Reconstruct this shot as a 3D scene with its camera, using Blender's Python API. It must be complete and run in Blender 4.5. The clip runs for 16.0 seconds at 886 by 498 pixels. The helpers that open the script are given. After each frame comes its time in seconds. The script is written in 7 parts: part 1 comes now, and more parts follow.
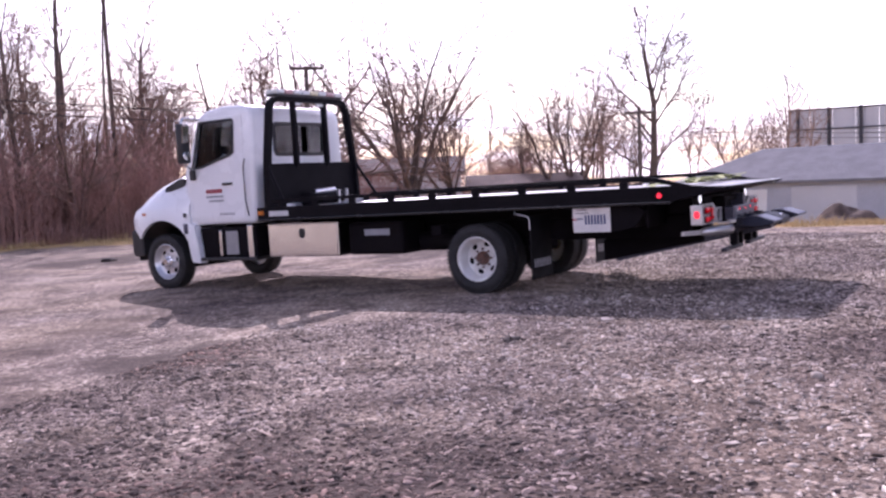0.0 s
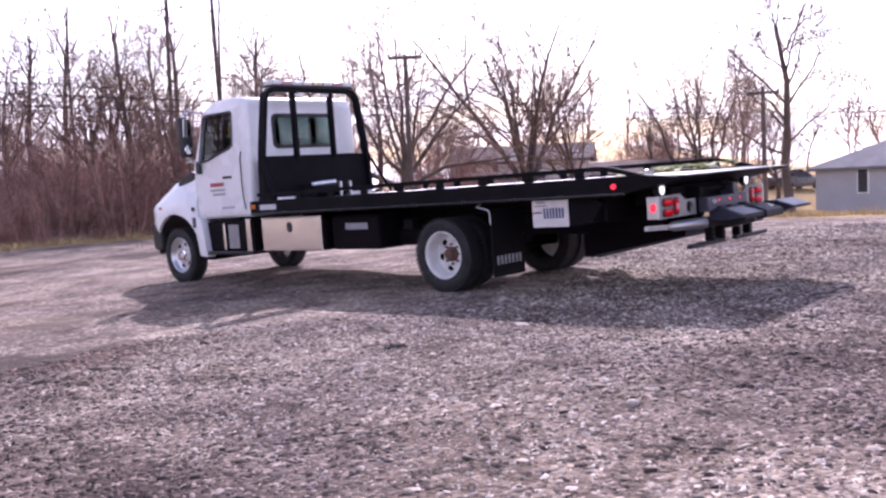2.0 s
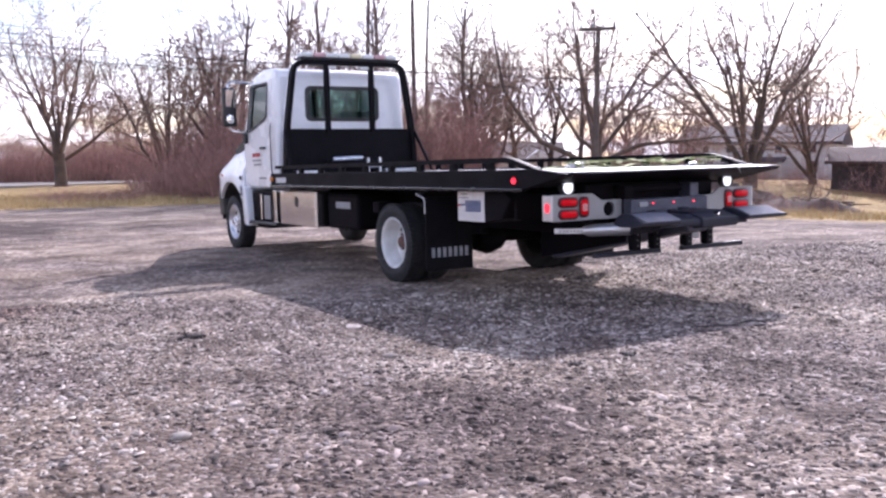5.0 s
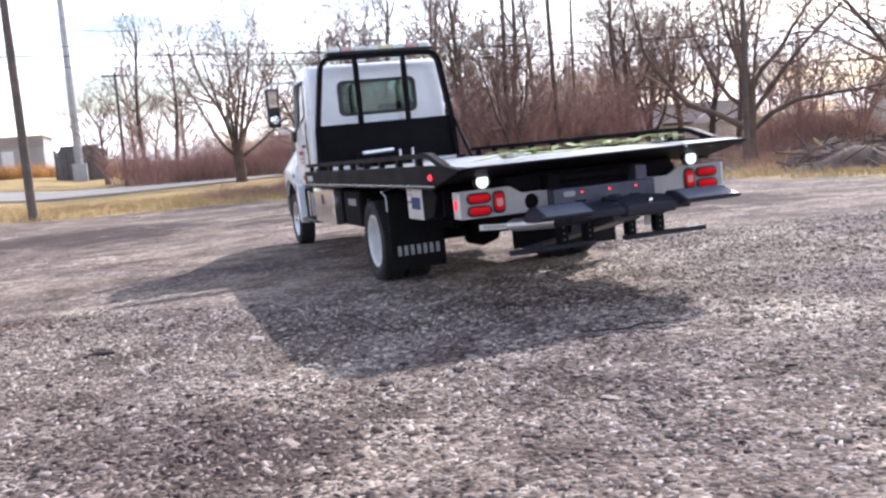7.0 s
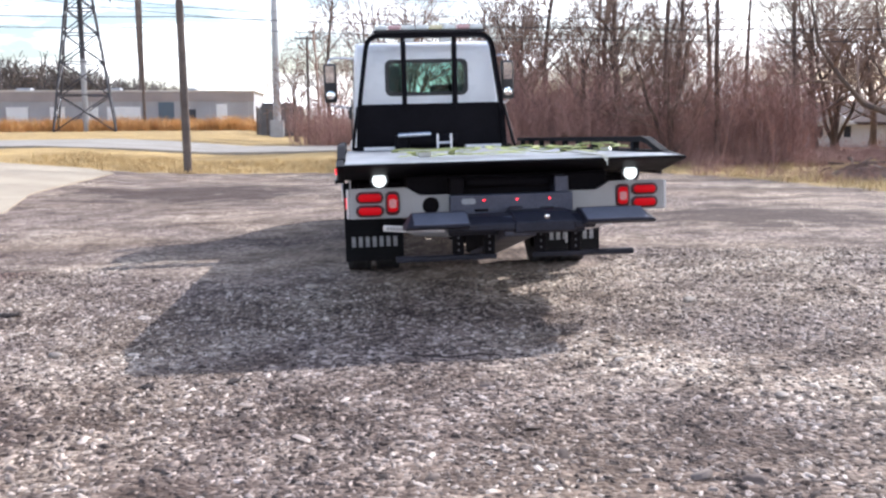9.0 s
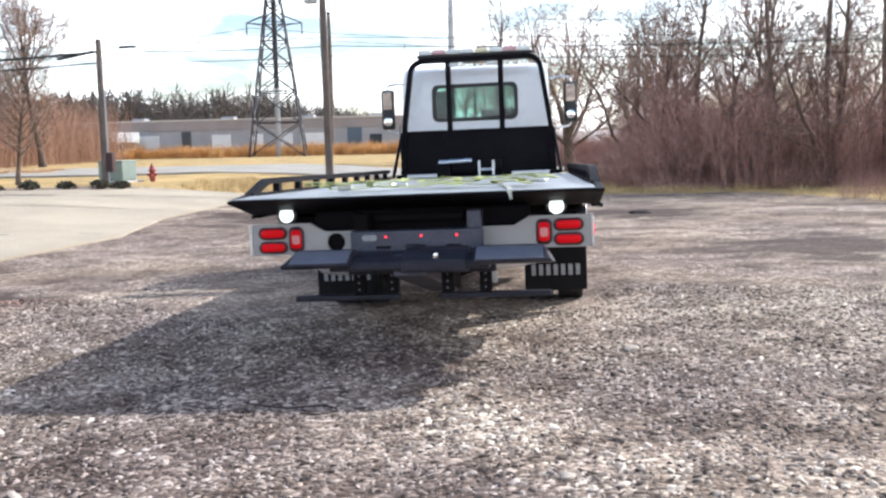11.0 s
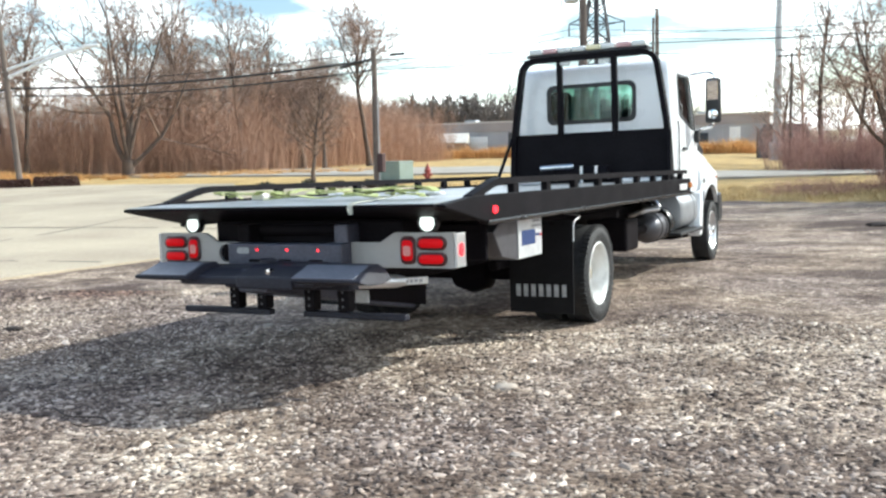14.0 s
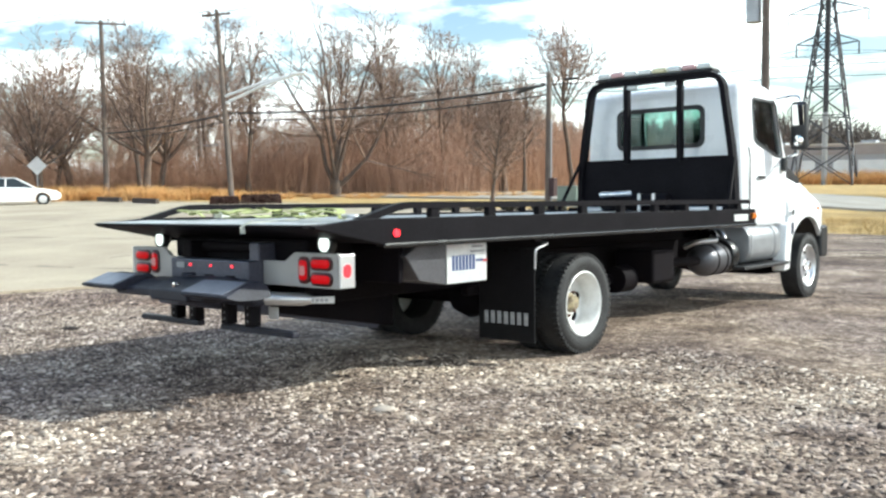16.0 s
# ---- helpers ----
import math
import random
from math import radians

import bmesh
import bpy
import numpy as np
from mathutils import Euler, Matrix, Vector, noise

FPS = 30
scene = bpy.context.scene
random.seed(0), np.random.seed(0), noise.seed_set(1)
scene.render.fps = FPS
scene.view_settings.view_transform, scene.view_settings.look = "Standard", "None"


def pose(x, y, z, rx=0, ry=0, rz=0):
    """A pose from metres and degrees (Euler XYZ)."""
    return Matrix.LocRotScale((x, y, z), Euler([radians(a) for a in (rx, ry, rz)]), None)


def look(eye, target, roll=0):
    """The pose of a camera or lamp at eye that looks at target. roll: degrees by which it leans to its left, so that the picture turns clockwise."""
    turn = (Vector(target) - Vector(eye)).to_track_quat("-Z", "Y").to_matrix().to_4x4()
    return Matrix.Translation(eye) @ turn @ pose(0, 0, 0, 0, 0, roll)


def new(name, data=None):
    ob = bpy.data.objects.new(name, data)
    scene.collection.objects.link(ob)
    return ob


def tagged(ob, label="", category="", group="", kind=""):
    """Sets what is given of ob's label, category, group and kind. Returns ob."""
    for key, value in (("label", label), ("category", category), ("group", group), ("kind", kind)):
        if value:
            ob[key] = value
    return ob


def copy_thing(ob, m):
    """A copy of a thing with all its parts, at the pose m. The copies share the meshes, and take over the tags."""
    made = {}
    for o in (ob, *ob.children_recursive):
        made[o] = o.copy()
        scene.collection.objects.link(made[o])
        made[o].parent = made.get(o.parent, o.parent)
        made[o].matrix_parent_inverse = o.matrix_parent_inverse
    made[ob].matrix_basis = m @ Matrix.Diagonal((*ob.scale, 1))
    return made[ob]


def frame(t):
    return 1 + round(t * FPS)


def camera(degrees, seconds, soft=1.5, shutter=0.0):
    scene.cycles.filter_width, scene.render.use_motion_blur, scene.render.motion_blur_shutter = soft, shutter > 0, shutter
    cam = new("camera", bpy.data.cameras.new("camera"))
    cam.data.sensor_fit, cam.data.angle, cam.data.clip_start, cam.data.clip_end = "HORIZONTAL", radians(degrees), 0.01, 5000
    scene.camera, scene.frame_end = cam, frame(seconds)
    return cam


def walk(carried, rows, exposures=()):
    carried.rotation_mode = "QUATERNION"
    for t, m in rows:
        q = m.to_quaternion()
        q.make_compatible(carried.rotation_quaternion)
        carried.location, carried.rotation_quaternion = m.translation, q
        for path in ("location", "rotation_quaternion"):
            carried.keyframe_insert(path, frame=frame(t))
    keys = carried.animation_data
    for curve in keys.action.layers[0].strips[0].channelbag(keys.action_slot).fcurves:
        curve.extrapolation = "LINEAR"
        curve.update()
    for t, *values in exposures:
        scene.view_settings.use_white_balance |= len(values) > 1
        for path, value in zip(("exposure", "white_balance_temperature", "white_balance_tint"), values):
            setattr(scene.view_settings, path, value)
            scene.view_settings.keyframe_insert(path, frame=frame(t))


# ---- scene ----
cam = camera(51.5, 16.0, soft=2.5)
# the truck stands on ground that leans a little; TILT turns the truck's own axes upright
LEVEL = Vector((0.022, -0.020, 1.0)).normalized()
TILT = LEVEL.rotation_difference(Vector((0, 0, 1))).to_matrix().to_4x4()
PATH = [
    (0, (-10.518, -5.512, 1.351), (-8.837, -4.437, 1.205), -3.7),
    (0.5, (-10.031, -5.877, 1.315), (-8.423, -4.697, 1.162), -3.6),
    (1, (-9.618, -6.308, 1.287), (-8.068, -5.053, 1.135), -4.7),
    (1.5, (-9.167, -6.661, 1.26), (-7.66, -5.355, 1.105), -3.6),
    (2, (-8.692, -6.893, 1.244), (-7.221, -5.546, 1.095), -4.4),
    (2.5, (-8.168, -7.27, 1.231), (-6.769, -5.848, 1.091), -5.4),
    (3, (-7.621, -7.491, 1.226), (-6.29, -6.007, 1.068), -5.1),
    (3.5, (-7.171, -7.778, 1.223), (-5.922, -6.223, 1.068), -5.8),
    (4, (-6.705, -8.064, 1.213), (-5.527, -6.456, 1.052), -4.5),
    (6.5, (-3.964, -9.047, 1.249), (-3.242, -7.194, 1.031), -3.7),
    (7, (-3.413, -9.193, 1.271), (-2.803, -7.301, 1.057), -5.8),
    (7.5, (-2.826, -9.237, 1.281), (-2.328, -7.312, 1.059), -3.5),
    (8, (-2.297, -9.258, 1.317), (-1.911, -7.308, 1.092), -3.2),
    (8.5, (-1.725, -9.331, 1.324), (-1.443, -7.363, 1.103), -4.0),
    (9, (-1.129, -9.233, 1.295), (-0.935, -7.258, 1.053), -1.6),
    (9.5, (-0.54, -9.153, 1.3), (-0.453, -7.167, 1.085), -4.3),
    (9.7, (-0.377, -9.1, 1.297), (-0.318, -7.112, 1.091), -5.1),
    (10.75, (0.62, -8.872, 1.306), (0.45, -6.886, 1.12), -3.4),
    (11.8, (1.598, -8.513, 1.312), (1.205, -6.559, 1.147), -1.8),
    (12, (1.867, -8.44, 1.316), (1.408, -6.5, 1.158), -2.4),
    (12.5, (2.285, -8.222, 1.3), (1.711, -6.313, 1.132), 0.2),
    (13, (2.718, -7.969, 1.266), (2.026, -6.099, 1.111), -2.0),
    (13.5, (3.157, -7.769, 1.27), (2.357, -5.943, 1.114), -2.1),
    (14, (3.542, -7.515, 1.276), (2.632, -5.741, 1.118), -1.9),
    (14.5, (4.011, -7.334, 1.292), (2.993, -5.619, 1.139), -0.9),
    (15, (4.367, -7.034, 1.28), (3.254, -5.378, 1.143), -0.4),
    (15.5, (4.795, -6.732, 1.244), (3.582, -5.146, 1.126), -1.5),
    (16, (5.23, -6.452, 1.234), (3.922, -4.942, 1.138), -0.6),
]
# the clip's camera goes from a darker, magenta picture to a brighter, neutral one
EXPOSURES = [(0, 0.09, 5950, 40), (1, 0.20, 5915, 39), (2, 0.26, 5880, 38), (4, 0.38, 5780, 32), (6.5, 0.46, 5860, 18), (9.5, 0.57, 5960, 13), (12, 0.61, 6060, 6), (16, 0.63, 6090, -2)]
walk(cam, [(t, TILT @ look(eye, target, roll)) for t, eye, target, roll in PATH], EXPOSURES)

# ---- light ----
SUN_AZ, SUN_EL = radians(48.2), radians(34.5)
sun = new("sun", bpy.data.lights.new("sun", "SUN"))
sun.data.energy, sun.data.angle, sun.data.color = 4.2, radians(0.55), (1.0, 0.95, 0.88)
to_sun = Vector((math.sin(SUN_AZ) * math.cos(SUN_EL), math.cos(SUN_AZ) * math.cos(SUN_EL), math.sin(SUN_EL)))
sun.matrix_world = look(to_sun * 60, (0, 0, 0))

world = bpy.data.worlds.new("sky")
scene.world = world
world.use_nodes = True
wn, wl = world.node_tree.nodes, world.node_tree.links
wn.clear()


def wnode(kind, **inputs):
    n = wn.new(kind)
    for k, v in inputs.items():
        n.inputs[k.replace("_", " ")].default_value = v
    return n


sky = wn.new("ShaderNodeTexSky")
sky.sky_type, sky.sun_disc, sky.sun_elevation, sky.sun_rotation = "NISHITA", False, SUN_EL, SUN_AZ
sky.air_density, sky.dust_density = 1.0, 1.6
bg_sky = wnode("ShaderNodeBackground", Strength=0.14)
wl.new(sky.outputs["Color"], bg_sky.inputs["Color"])
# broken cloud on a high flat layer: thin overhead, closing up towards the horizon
tc = wn.new("ShaderNodeTexCoord")
sep = wn.new("ShaderNodeSeparateXYZ")
wl.new(tc.outputs["Generated"], sep.inputs[0])


def wmath(kind, a, b=0.0, clamp=False):
    n = wn.new("ShaderNodeMath")
    n.operation, n.use_clamp = kind, clamp
    for s, v in zip(n.inputs, (a, b)):
        if isinstance(v, (int, float)):
            s.default_value = v
        else:
            wl.new(v, s)
    return n.outputs[0]


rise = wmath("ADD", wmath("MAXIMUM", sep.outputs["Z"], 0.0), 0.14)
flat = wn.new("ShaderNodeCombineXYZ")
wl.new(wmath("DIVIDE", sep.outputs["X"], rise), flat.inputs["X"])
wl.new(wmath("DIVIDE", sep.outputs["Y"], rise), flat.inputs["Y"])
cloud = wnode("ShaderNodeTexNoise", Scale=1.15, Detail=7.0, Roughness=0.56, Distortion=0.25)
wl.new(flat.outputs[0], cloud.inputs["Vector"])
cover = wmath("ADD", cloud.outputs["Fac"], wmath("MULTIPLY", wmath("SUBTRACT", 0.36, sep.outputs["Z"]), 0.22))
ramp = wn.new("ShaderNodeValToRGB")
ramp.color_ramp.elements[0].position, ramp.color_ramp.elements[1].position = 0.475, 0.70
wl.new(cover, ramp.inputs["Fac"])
bg_cloud = wnode("ShaderNodeBackground", Color=(1.0, 0.99, 0.985, 1))
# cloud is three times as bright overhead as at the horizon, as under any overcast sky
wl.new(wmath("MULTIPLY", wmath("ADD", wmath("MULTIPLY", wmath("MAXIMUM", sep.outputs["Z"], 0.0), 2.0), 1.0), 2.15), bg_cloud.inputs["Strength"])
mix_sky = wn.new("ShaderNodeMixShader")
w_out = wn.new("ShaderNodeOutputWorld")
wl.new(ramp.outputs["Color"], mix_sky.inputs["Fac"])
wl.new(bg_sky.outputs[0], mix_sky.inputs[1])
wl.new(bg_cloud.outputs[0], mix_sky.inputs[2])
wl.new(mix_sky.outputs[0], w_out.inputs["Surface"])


# ---- materials ----
def mat(name, color, rough=0.6, metal=0.0, var=0.15, scale=6.0, fine=60.0, bump=0.0, bump_scale=80.0, second=None, per_object=0.0, coat=0.0, spec=0.5, specks=0.0, rough_var=0.12, per_island=0.0):
    """A surface with variation at two scales, a second colour in patches, and fine relief."""
    m = bpy.data.materials.new(name)
    m.use_nodes = True
    nt = m.node_tree
    n, l = nt.nodes, nt.links
    b = n["Principled BSDF"]
    b.inputs["Roughness"].default_value, b.inputs["Metallic"].default_value = rough, metal
    b.inputs["Specular IOR Level"].default_value = spec
    b.inputs["Coat Weight"].default_value, b.inputs["Coat Roughness"].default_value = coat, 0.06
    co = n.new("ShaderNodeTexCoord")
    big, small = n.new("ShaderNodeTexNoise"), n.new("ShaderNodeTexNoise")
    big.inputs["Scale"].default_value, big.inputs["Detail"].default_value = scale, 4.0
    small.inputs["Scale"].default_value, small.inputs["Detail"].default_value = fine, 3.0
    l.new(co.outputs["Object"], big.inputs["Vector"])
    l.new(co.outputs["Object"], small.inputs["Vector"])
    mixc = n.new("ShaderNodeMix")
    mixc.data_type = "RGBA"
    other = second or tuple(c * (1 - var) for c in color)
    mixc.inputs["A"].default_value, mixc.inputs["B"].default_value = (*color, 1), (*other, 1)
    edge = n.new("ShaderNodeMapRange")
    edge.inputs["From Min"].default_value, edge.inputs["From Max"].default_value = 0.38, 0.66
    l.new(big.outputs["Fac"], edge.inputs["Value"])
    l.new(edge.outputs["Result"], mixc.inputs["Factor"])
    hsv = n.new("ShaderNodeHueSaturation")
    val = n.new("ShaderNodeMapRange")
    val.inputs["To Min"].default_value, val.inputs["To Max"].default_value = 1 - var - specks, 1 + var * 0.7 + specks
    val.inputs["From Min"].default_value, val.inputs["From Max"].default_value = 0.3, 0.7
    l.new(small.outputs["Fac"], val.inputs["Value"])
    last = val.outputs["Result"]
    if per_object:
        oi = n.new("ShaderNodeObjectInfo")
        pr = n.new("ShaderNodeMapRange")
        pr.inputs["To Min"].default_value, pr.inputs["To Max"].default_value = 1 - per_object, 1 + per_object
        l.new(oi.outputs["Random"], pr.inputs["Value"])
        mul = n.new("ShaderNodeMath")
        mul.operation = "MULTIPLY"
        l.new(last, mul.inputs[0])
        l.new(pr.outputs["Result"], mul.inputs[1])
        last = mul.outputs[0]
    if per_island:
        ge = n.new("ShaderNodeNewGeometry")
        ir = n.new("ShaderNodeMapRange")
        ir.inputs["To Min"].default_value, ir.inputs["To Max"].default_value = 1 - per_island, 1 + per_island
        l.new(ge.outputs["Random Per Island"], ir.inputs["Value"])
        im = n.new("ShaderNodeMath")
        im.operation = "MULTIPLY"
        l.new(last, im.inputs[0])
        l.new(ir.outputs["Result"], im.inputs[1])
        last = im.outputs[0]
    l.new(last, hsv.inputs["Value"])
    l.new(mixc.outputs["Result"], hsv.inputs["Color"])
    l.new(hsv.outputs["Color"], b.inputs["Base Color"])
    rr = n.new("ShaderNodeMapRange")
    rr.inputs["To Min"].default_value, rr.inputs["To Max"].default_value = max(0.02, rough - rough_var), min(1, rough + rough_var)
    l.new(big.outputs["Fac"], rr.inputs["Value"])
    l.new(rr.outputs["Result"], b.inputs["Roughness"])
    if bump:
        bn, bp = n.new("ShaderNodeTexNoise"), n.new("ShaderNodeBump")
        bn.inputs["Scale"].default_value, bn.inputs["Detail"].default_value = bump_scale, 4.0
        bp.inputs["Strength"].default_value, bp.inputs["Distance"].default_value = bump, 0.02
        l.new(co.outputs["Object"], bn.inputs["Vector"])
        l.new(bn.outputs["Fac"], bp.inputs["Height"])
        l.new(bp.outputs["Normal"], b.inputs["Normal"])
    return m


def glow(name, color, strength, base=(0.5, 0.5, 0.5)):
    m = mat(name, base, 0.15, var=0.05)
    b = m.node_tree.nodes["Principled BSDF"]
    b.inputs["Emission Color"].default_value, b.inputs["Emission Strength"].default_value = (*color, 1), strength
    return m


def glass(name, tint, rough=0.0, ior=1.5):
    m = bpy.data.materials.new(name)
    m.use_nodes = True
    n, l = m.node_tree.nodes, m.node_tree.links
    n.clear()
    out, mx, tr, gl, fr = (n.new("ShaderNode" + k) for k in ("OutputMaterial", "MixShader", "BsdfTransparent", "BsdfGlossy", "Fresnel"))
    tr.inputs["Color"].default_value = (*tint, 1)
    gl.inputs["Roughness"].default_value = rough
    fr.inputs["IOR"].default_value = ior
    l.new(fr.outputs[0], mx.inputs["Fac"])
    l.new(tr.outputs[0], mx.inputs[1])
    l.new(gl.outputs[0], mx.inputs[2])
    l.new(mx.outputs[0], out.inputs["Surface"])
    return m


M_WHITE = mat("white_paint", (0.86, 0.87, 0.88), 0.28, var=0.03, scale=2.0, coat=0.6)
M_BLACK = mat("black_powder_coat", (0.008, 0.0068, 0.009), 0.58, var=0.25, scale=3.0, fine=40, bump=0.05, bump_scale=300, spec=0.08)
M_FRAME = mat("black_chassis", (0.008, 0.0065, 0.0085), 0.65, var=0.3, scale=4, second=(0.010, 0.008, 0.009), spec=0.06)
M_STEELBLUE = mat("dark_grey_steel", (0.088, 0.090, 0.122), 0.42, 0.35, var=0.2, scale=5)
M_DECK = mat("worn_steel_deck", (0.42, 0.43, 0.44), 0.42, 0.55, var=0.15, scale=2.5, fine=35, bump=0.12, bump_scale=60, second=(0.30, 0.31, 0.32))
M_ALU = mat("polished_aluminium", (0.82, 0.81, 0.80), 0.16, 1.0, var=0.05, scale=3, bump=0.02, bump_scale=25)
M_BRUSHED = mat("brushed_aluminium", (0.70, 0.70, 0.71), 0.34, 0.75, var=0.08, scale=7, fine=120)
M_BRIGHT = mat("bright_sheet_metal", (0.78, 0.79, 0.80), 0.38, 0.55, var=0.06, scale=9, second=(0.66, 0.67, 0.69))
M_CHROME = mat("chrome", (0.85, 0.85, 0.86), 0.08, 1.0, var=0.03)
M_RUBBER = mat("tyre_rubber", (0.022, 0.021, 0.022), 0.75, var=0.3, scale=10, bump=0.2, bump_scale=120)
M_FLAP = mat("mudflap_rubber", (0.007, 0.0065, 0.008), 0.7, var=0.25, scale=5, spec=0.2)
M_RIM = mat("white_painted_rim", (0.78, 0.78, 0.76), 0.4, var=0.08, scale=9, second=(0.66, 0.65, 0.62))
M_RUST = mat("rusty_hub", (0.16, 0.075, 0.05), 0.75, var=0.3, scale=20, second=(0.09, 0.06, 0.05))
M_TANHUB = mat("tan_greasy_hub", (0.34, 0.28, 0.17), 0.6, var=0.3, scale=20, second=(0.16, 0.12, 0.08))
M_PLASTIC = mat("black_plastic", (0.02, 0.02, 0.022), 0.45, var=0.15)
M_INTERIOR = mat("cab_interior", (0.03, 0.03, 0.032), 0.8, var=0.2)
M_GLASS = glass("window_glass", (0.90, 0.95, 0.93))
M_SIDEGLASS = glass("door_glass", (0.80, 0.88, 0.86), ior=1.95)
M_REARGLASS = glass("tinted_rear_glass", (0.50, 0.66, 0.62))
M_WEDGE = mat("dark_dull_steel", (0.12, 0.118, 0.13), 0.42, 0.6, var=0.15, scale=5)
M_TANK = mat("dull_aluminium_tank", (0.36, 0.37, 0.39), 0.45, 0.6, var=0.12, scale=5)
M_LIFT = mat("dark_lift_steel", (0.026, 0.026, 0.038), 0.5, 0.0, var=0.25, scale=5, spec=0.25)
M_WINGTOP = mat("blue_grey_wing_steel", (0.19, 0.20, 0.25), 0.4, 0.4, var=0.15, scale=6)
M_PANEL = mat("satin_steel_panel", (0.42, 0.405, 0.39), 0.6, 0.2, var=0.1, scale=6, fine=120)
M_GLOSSBLACK = mat("gloss_black_canister", (0.012, 0.012, 0.013), 0.25, var=0.2, scale=4)
M_PALEAMBER = mat("pale_amber_lens", (0.72, 0.66, 0.42), 0.2, var=0.1)
M_PALERED = mat("pale_red_lens", (0.62, 0.38, 0.38), 0.2, var=0.1)
M_LITSIDE = glow("red_side_lens", (1.0, 0.03, 0.05), 1.2, (0.5, 0.02, 0.02))
M_WHITESTRAP = mat("off_white_strap", (0.42, 0.42, 0.36), 0.8, var=0.15, fine=150)
M_MIRROR = mat("mirror_glass", (0.88, 0.9, 0.9), 0.03, 1.0, var=0.0, rough_var=0.0)
M_REDLENS = glow("red_tail_lens", (1.0, 0.01, 0.02), 0.17, (0.46, 0.004, 0.007))
M_REDLENS.node_tree.nodes["Principled BSDF"].inputs["Specular IOR Level"].default_value = 0.08
M_REDRIM = mat("red_lens_rim", (0.055, 0.004, 0.006), 0.4, var=0.15)
M_REDDOT = glow("red_marker_lens", (1.0, 0.03, 0.05), 1.8, (0.5, 0.02, 0.02))
M_AMBER = mat("amber_lens", (0.55, 0.16, 0.02), 0.2, var=0.1)
M_CLEAR = mat("clear_light_lens", (0.72, 0.74, 0.72), 0.15, var=0.1)
M_WORK = glow("lit_work_lamp", (0.95, 1.0, 0.93), 0.9, (0.8, 0.82, 0.8))
M_REDTEXT = mat("red_lettering", (0.45, 0.06, 0.07), 0.5, var=0.1)
M_GREYTEXT = mat("grey_lettering", (0.32, 0.33, 0.36), 0.5, var=0.1)
M_BLUETEXT = mat("blue_lettering", (0.035, 0.06, 0.17), 0.4, var=0.1)
M_FLAPTEXT = mat("worn_pale_lettering", (0.44, 0.44, 0.45), 0.6, var=0.3, scale=25)
M_WHITETEXT = mat("white_lettering", (0.62, 0.62, 0.62), 0.5, var=0.1)
M_STRAP = mat("yellow_green_strap", (0.50, 0.54, 0.22), 0.8, var=0.2, scale=14, fine=200)


# ---- building helpers ----
def part(name, bm, material, parent=None, label="", smooth=None):
    """Links a bmesh as one mesh object under a thing or a part. smooth: degrees under which edges are shaded round."""
    me = bpy.data.meshes.new(name)
    bmesh.ops.recalc_face_normals(bm, faces=bm.faces)
    if smooth:
        for f in bm.faces:
            f.smooth = True
        for e in bm.edges:
            if len(e.link_faces) == 2 and e.calc_face_angle(0) > radians(smooth):
                e.smooth = False
    bm.to_mesh(me)
    bm.free()
    me.materials.append(material)
    ob = new(name, me)
    if parent:
        ob.parent = parent
    if label:
        tagged(ob, label)
    return ob


def raw(name, verts, faces, material, parent=None, label="", smooth=False):
    me = bpy.data.meshes.new(name)
    me.from_pydata(verts, [], faces)
    me.materials.append(material)
    if smooth:
        me.polygons.foreach_set("use_smooth", [True] * len(me.polygons))
    me.update()
    ob = new(name, me)
    if parent:
        ob.parent = parent
    if label:
        tagged(ob, label)
    return ob


def pieces(name, build, material, parent, count, place, label=""):
    """Several alike small parts that share one mesh; place(i) gives the pose of each."""
    first = part(name, build(), material, parent, label)
    first.matrix_local = place(0)
    for i in range(1, count):
        ob = new(name, first.data)
        ob.parent, ob.matrix_local = parent, place(i)
        if label:
            tagged(ob, label)


def bar(a, b, t=0.002):
    """A small flat bar about the origin, thin along one axis, for lettering."""
    return lambda: box((-a / 2, -b / 2, -t), (a / 2, b / 2, t))


def thing(name, label, category, m=None, group="", kind=""):
    ob = new(name)
    ob.empty_display_size = 0.2
    if m is not None:
        ob.matrix_world = m
    return tagged(ob, label, category, group, kind)


def box(lo, hi, bevel=0.0, seg=2, bm=None, m=None):
    bm = bm or bmesh.new()
    tmp = bmesh.new()
    size = [b - a for a, b in zip(lo, hi)]
    mid = [(a + b) / 2 for a, b in zip(lo, hi)]
    bmesh.ops.create_cube(tmp, size=1.0, matrix=Matrix.LocRotScale(mid, None, size))
    if bevel:
        bmesh.ops.bevel(tmp, geom=tmp.edges[:], offset=min(bevel, min(abs(s) for s in size) * 0.45), segments=seg, affect="EDGES", profile=0.5)
    if m:
        bmesh.ops.transform(tmp, matrix=m, verts=tmp.verts)
    return join(bm, tmp)


def join(bm, tmp):
    me = bpy.data.meshes.new("tmp")
    tmp.to_mesh(me)
    tmp.free()
    bm.from_mesh(me)
    bpy.data.meshes.remove(me)
    return bm


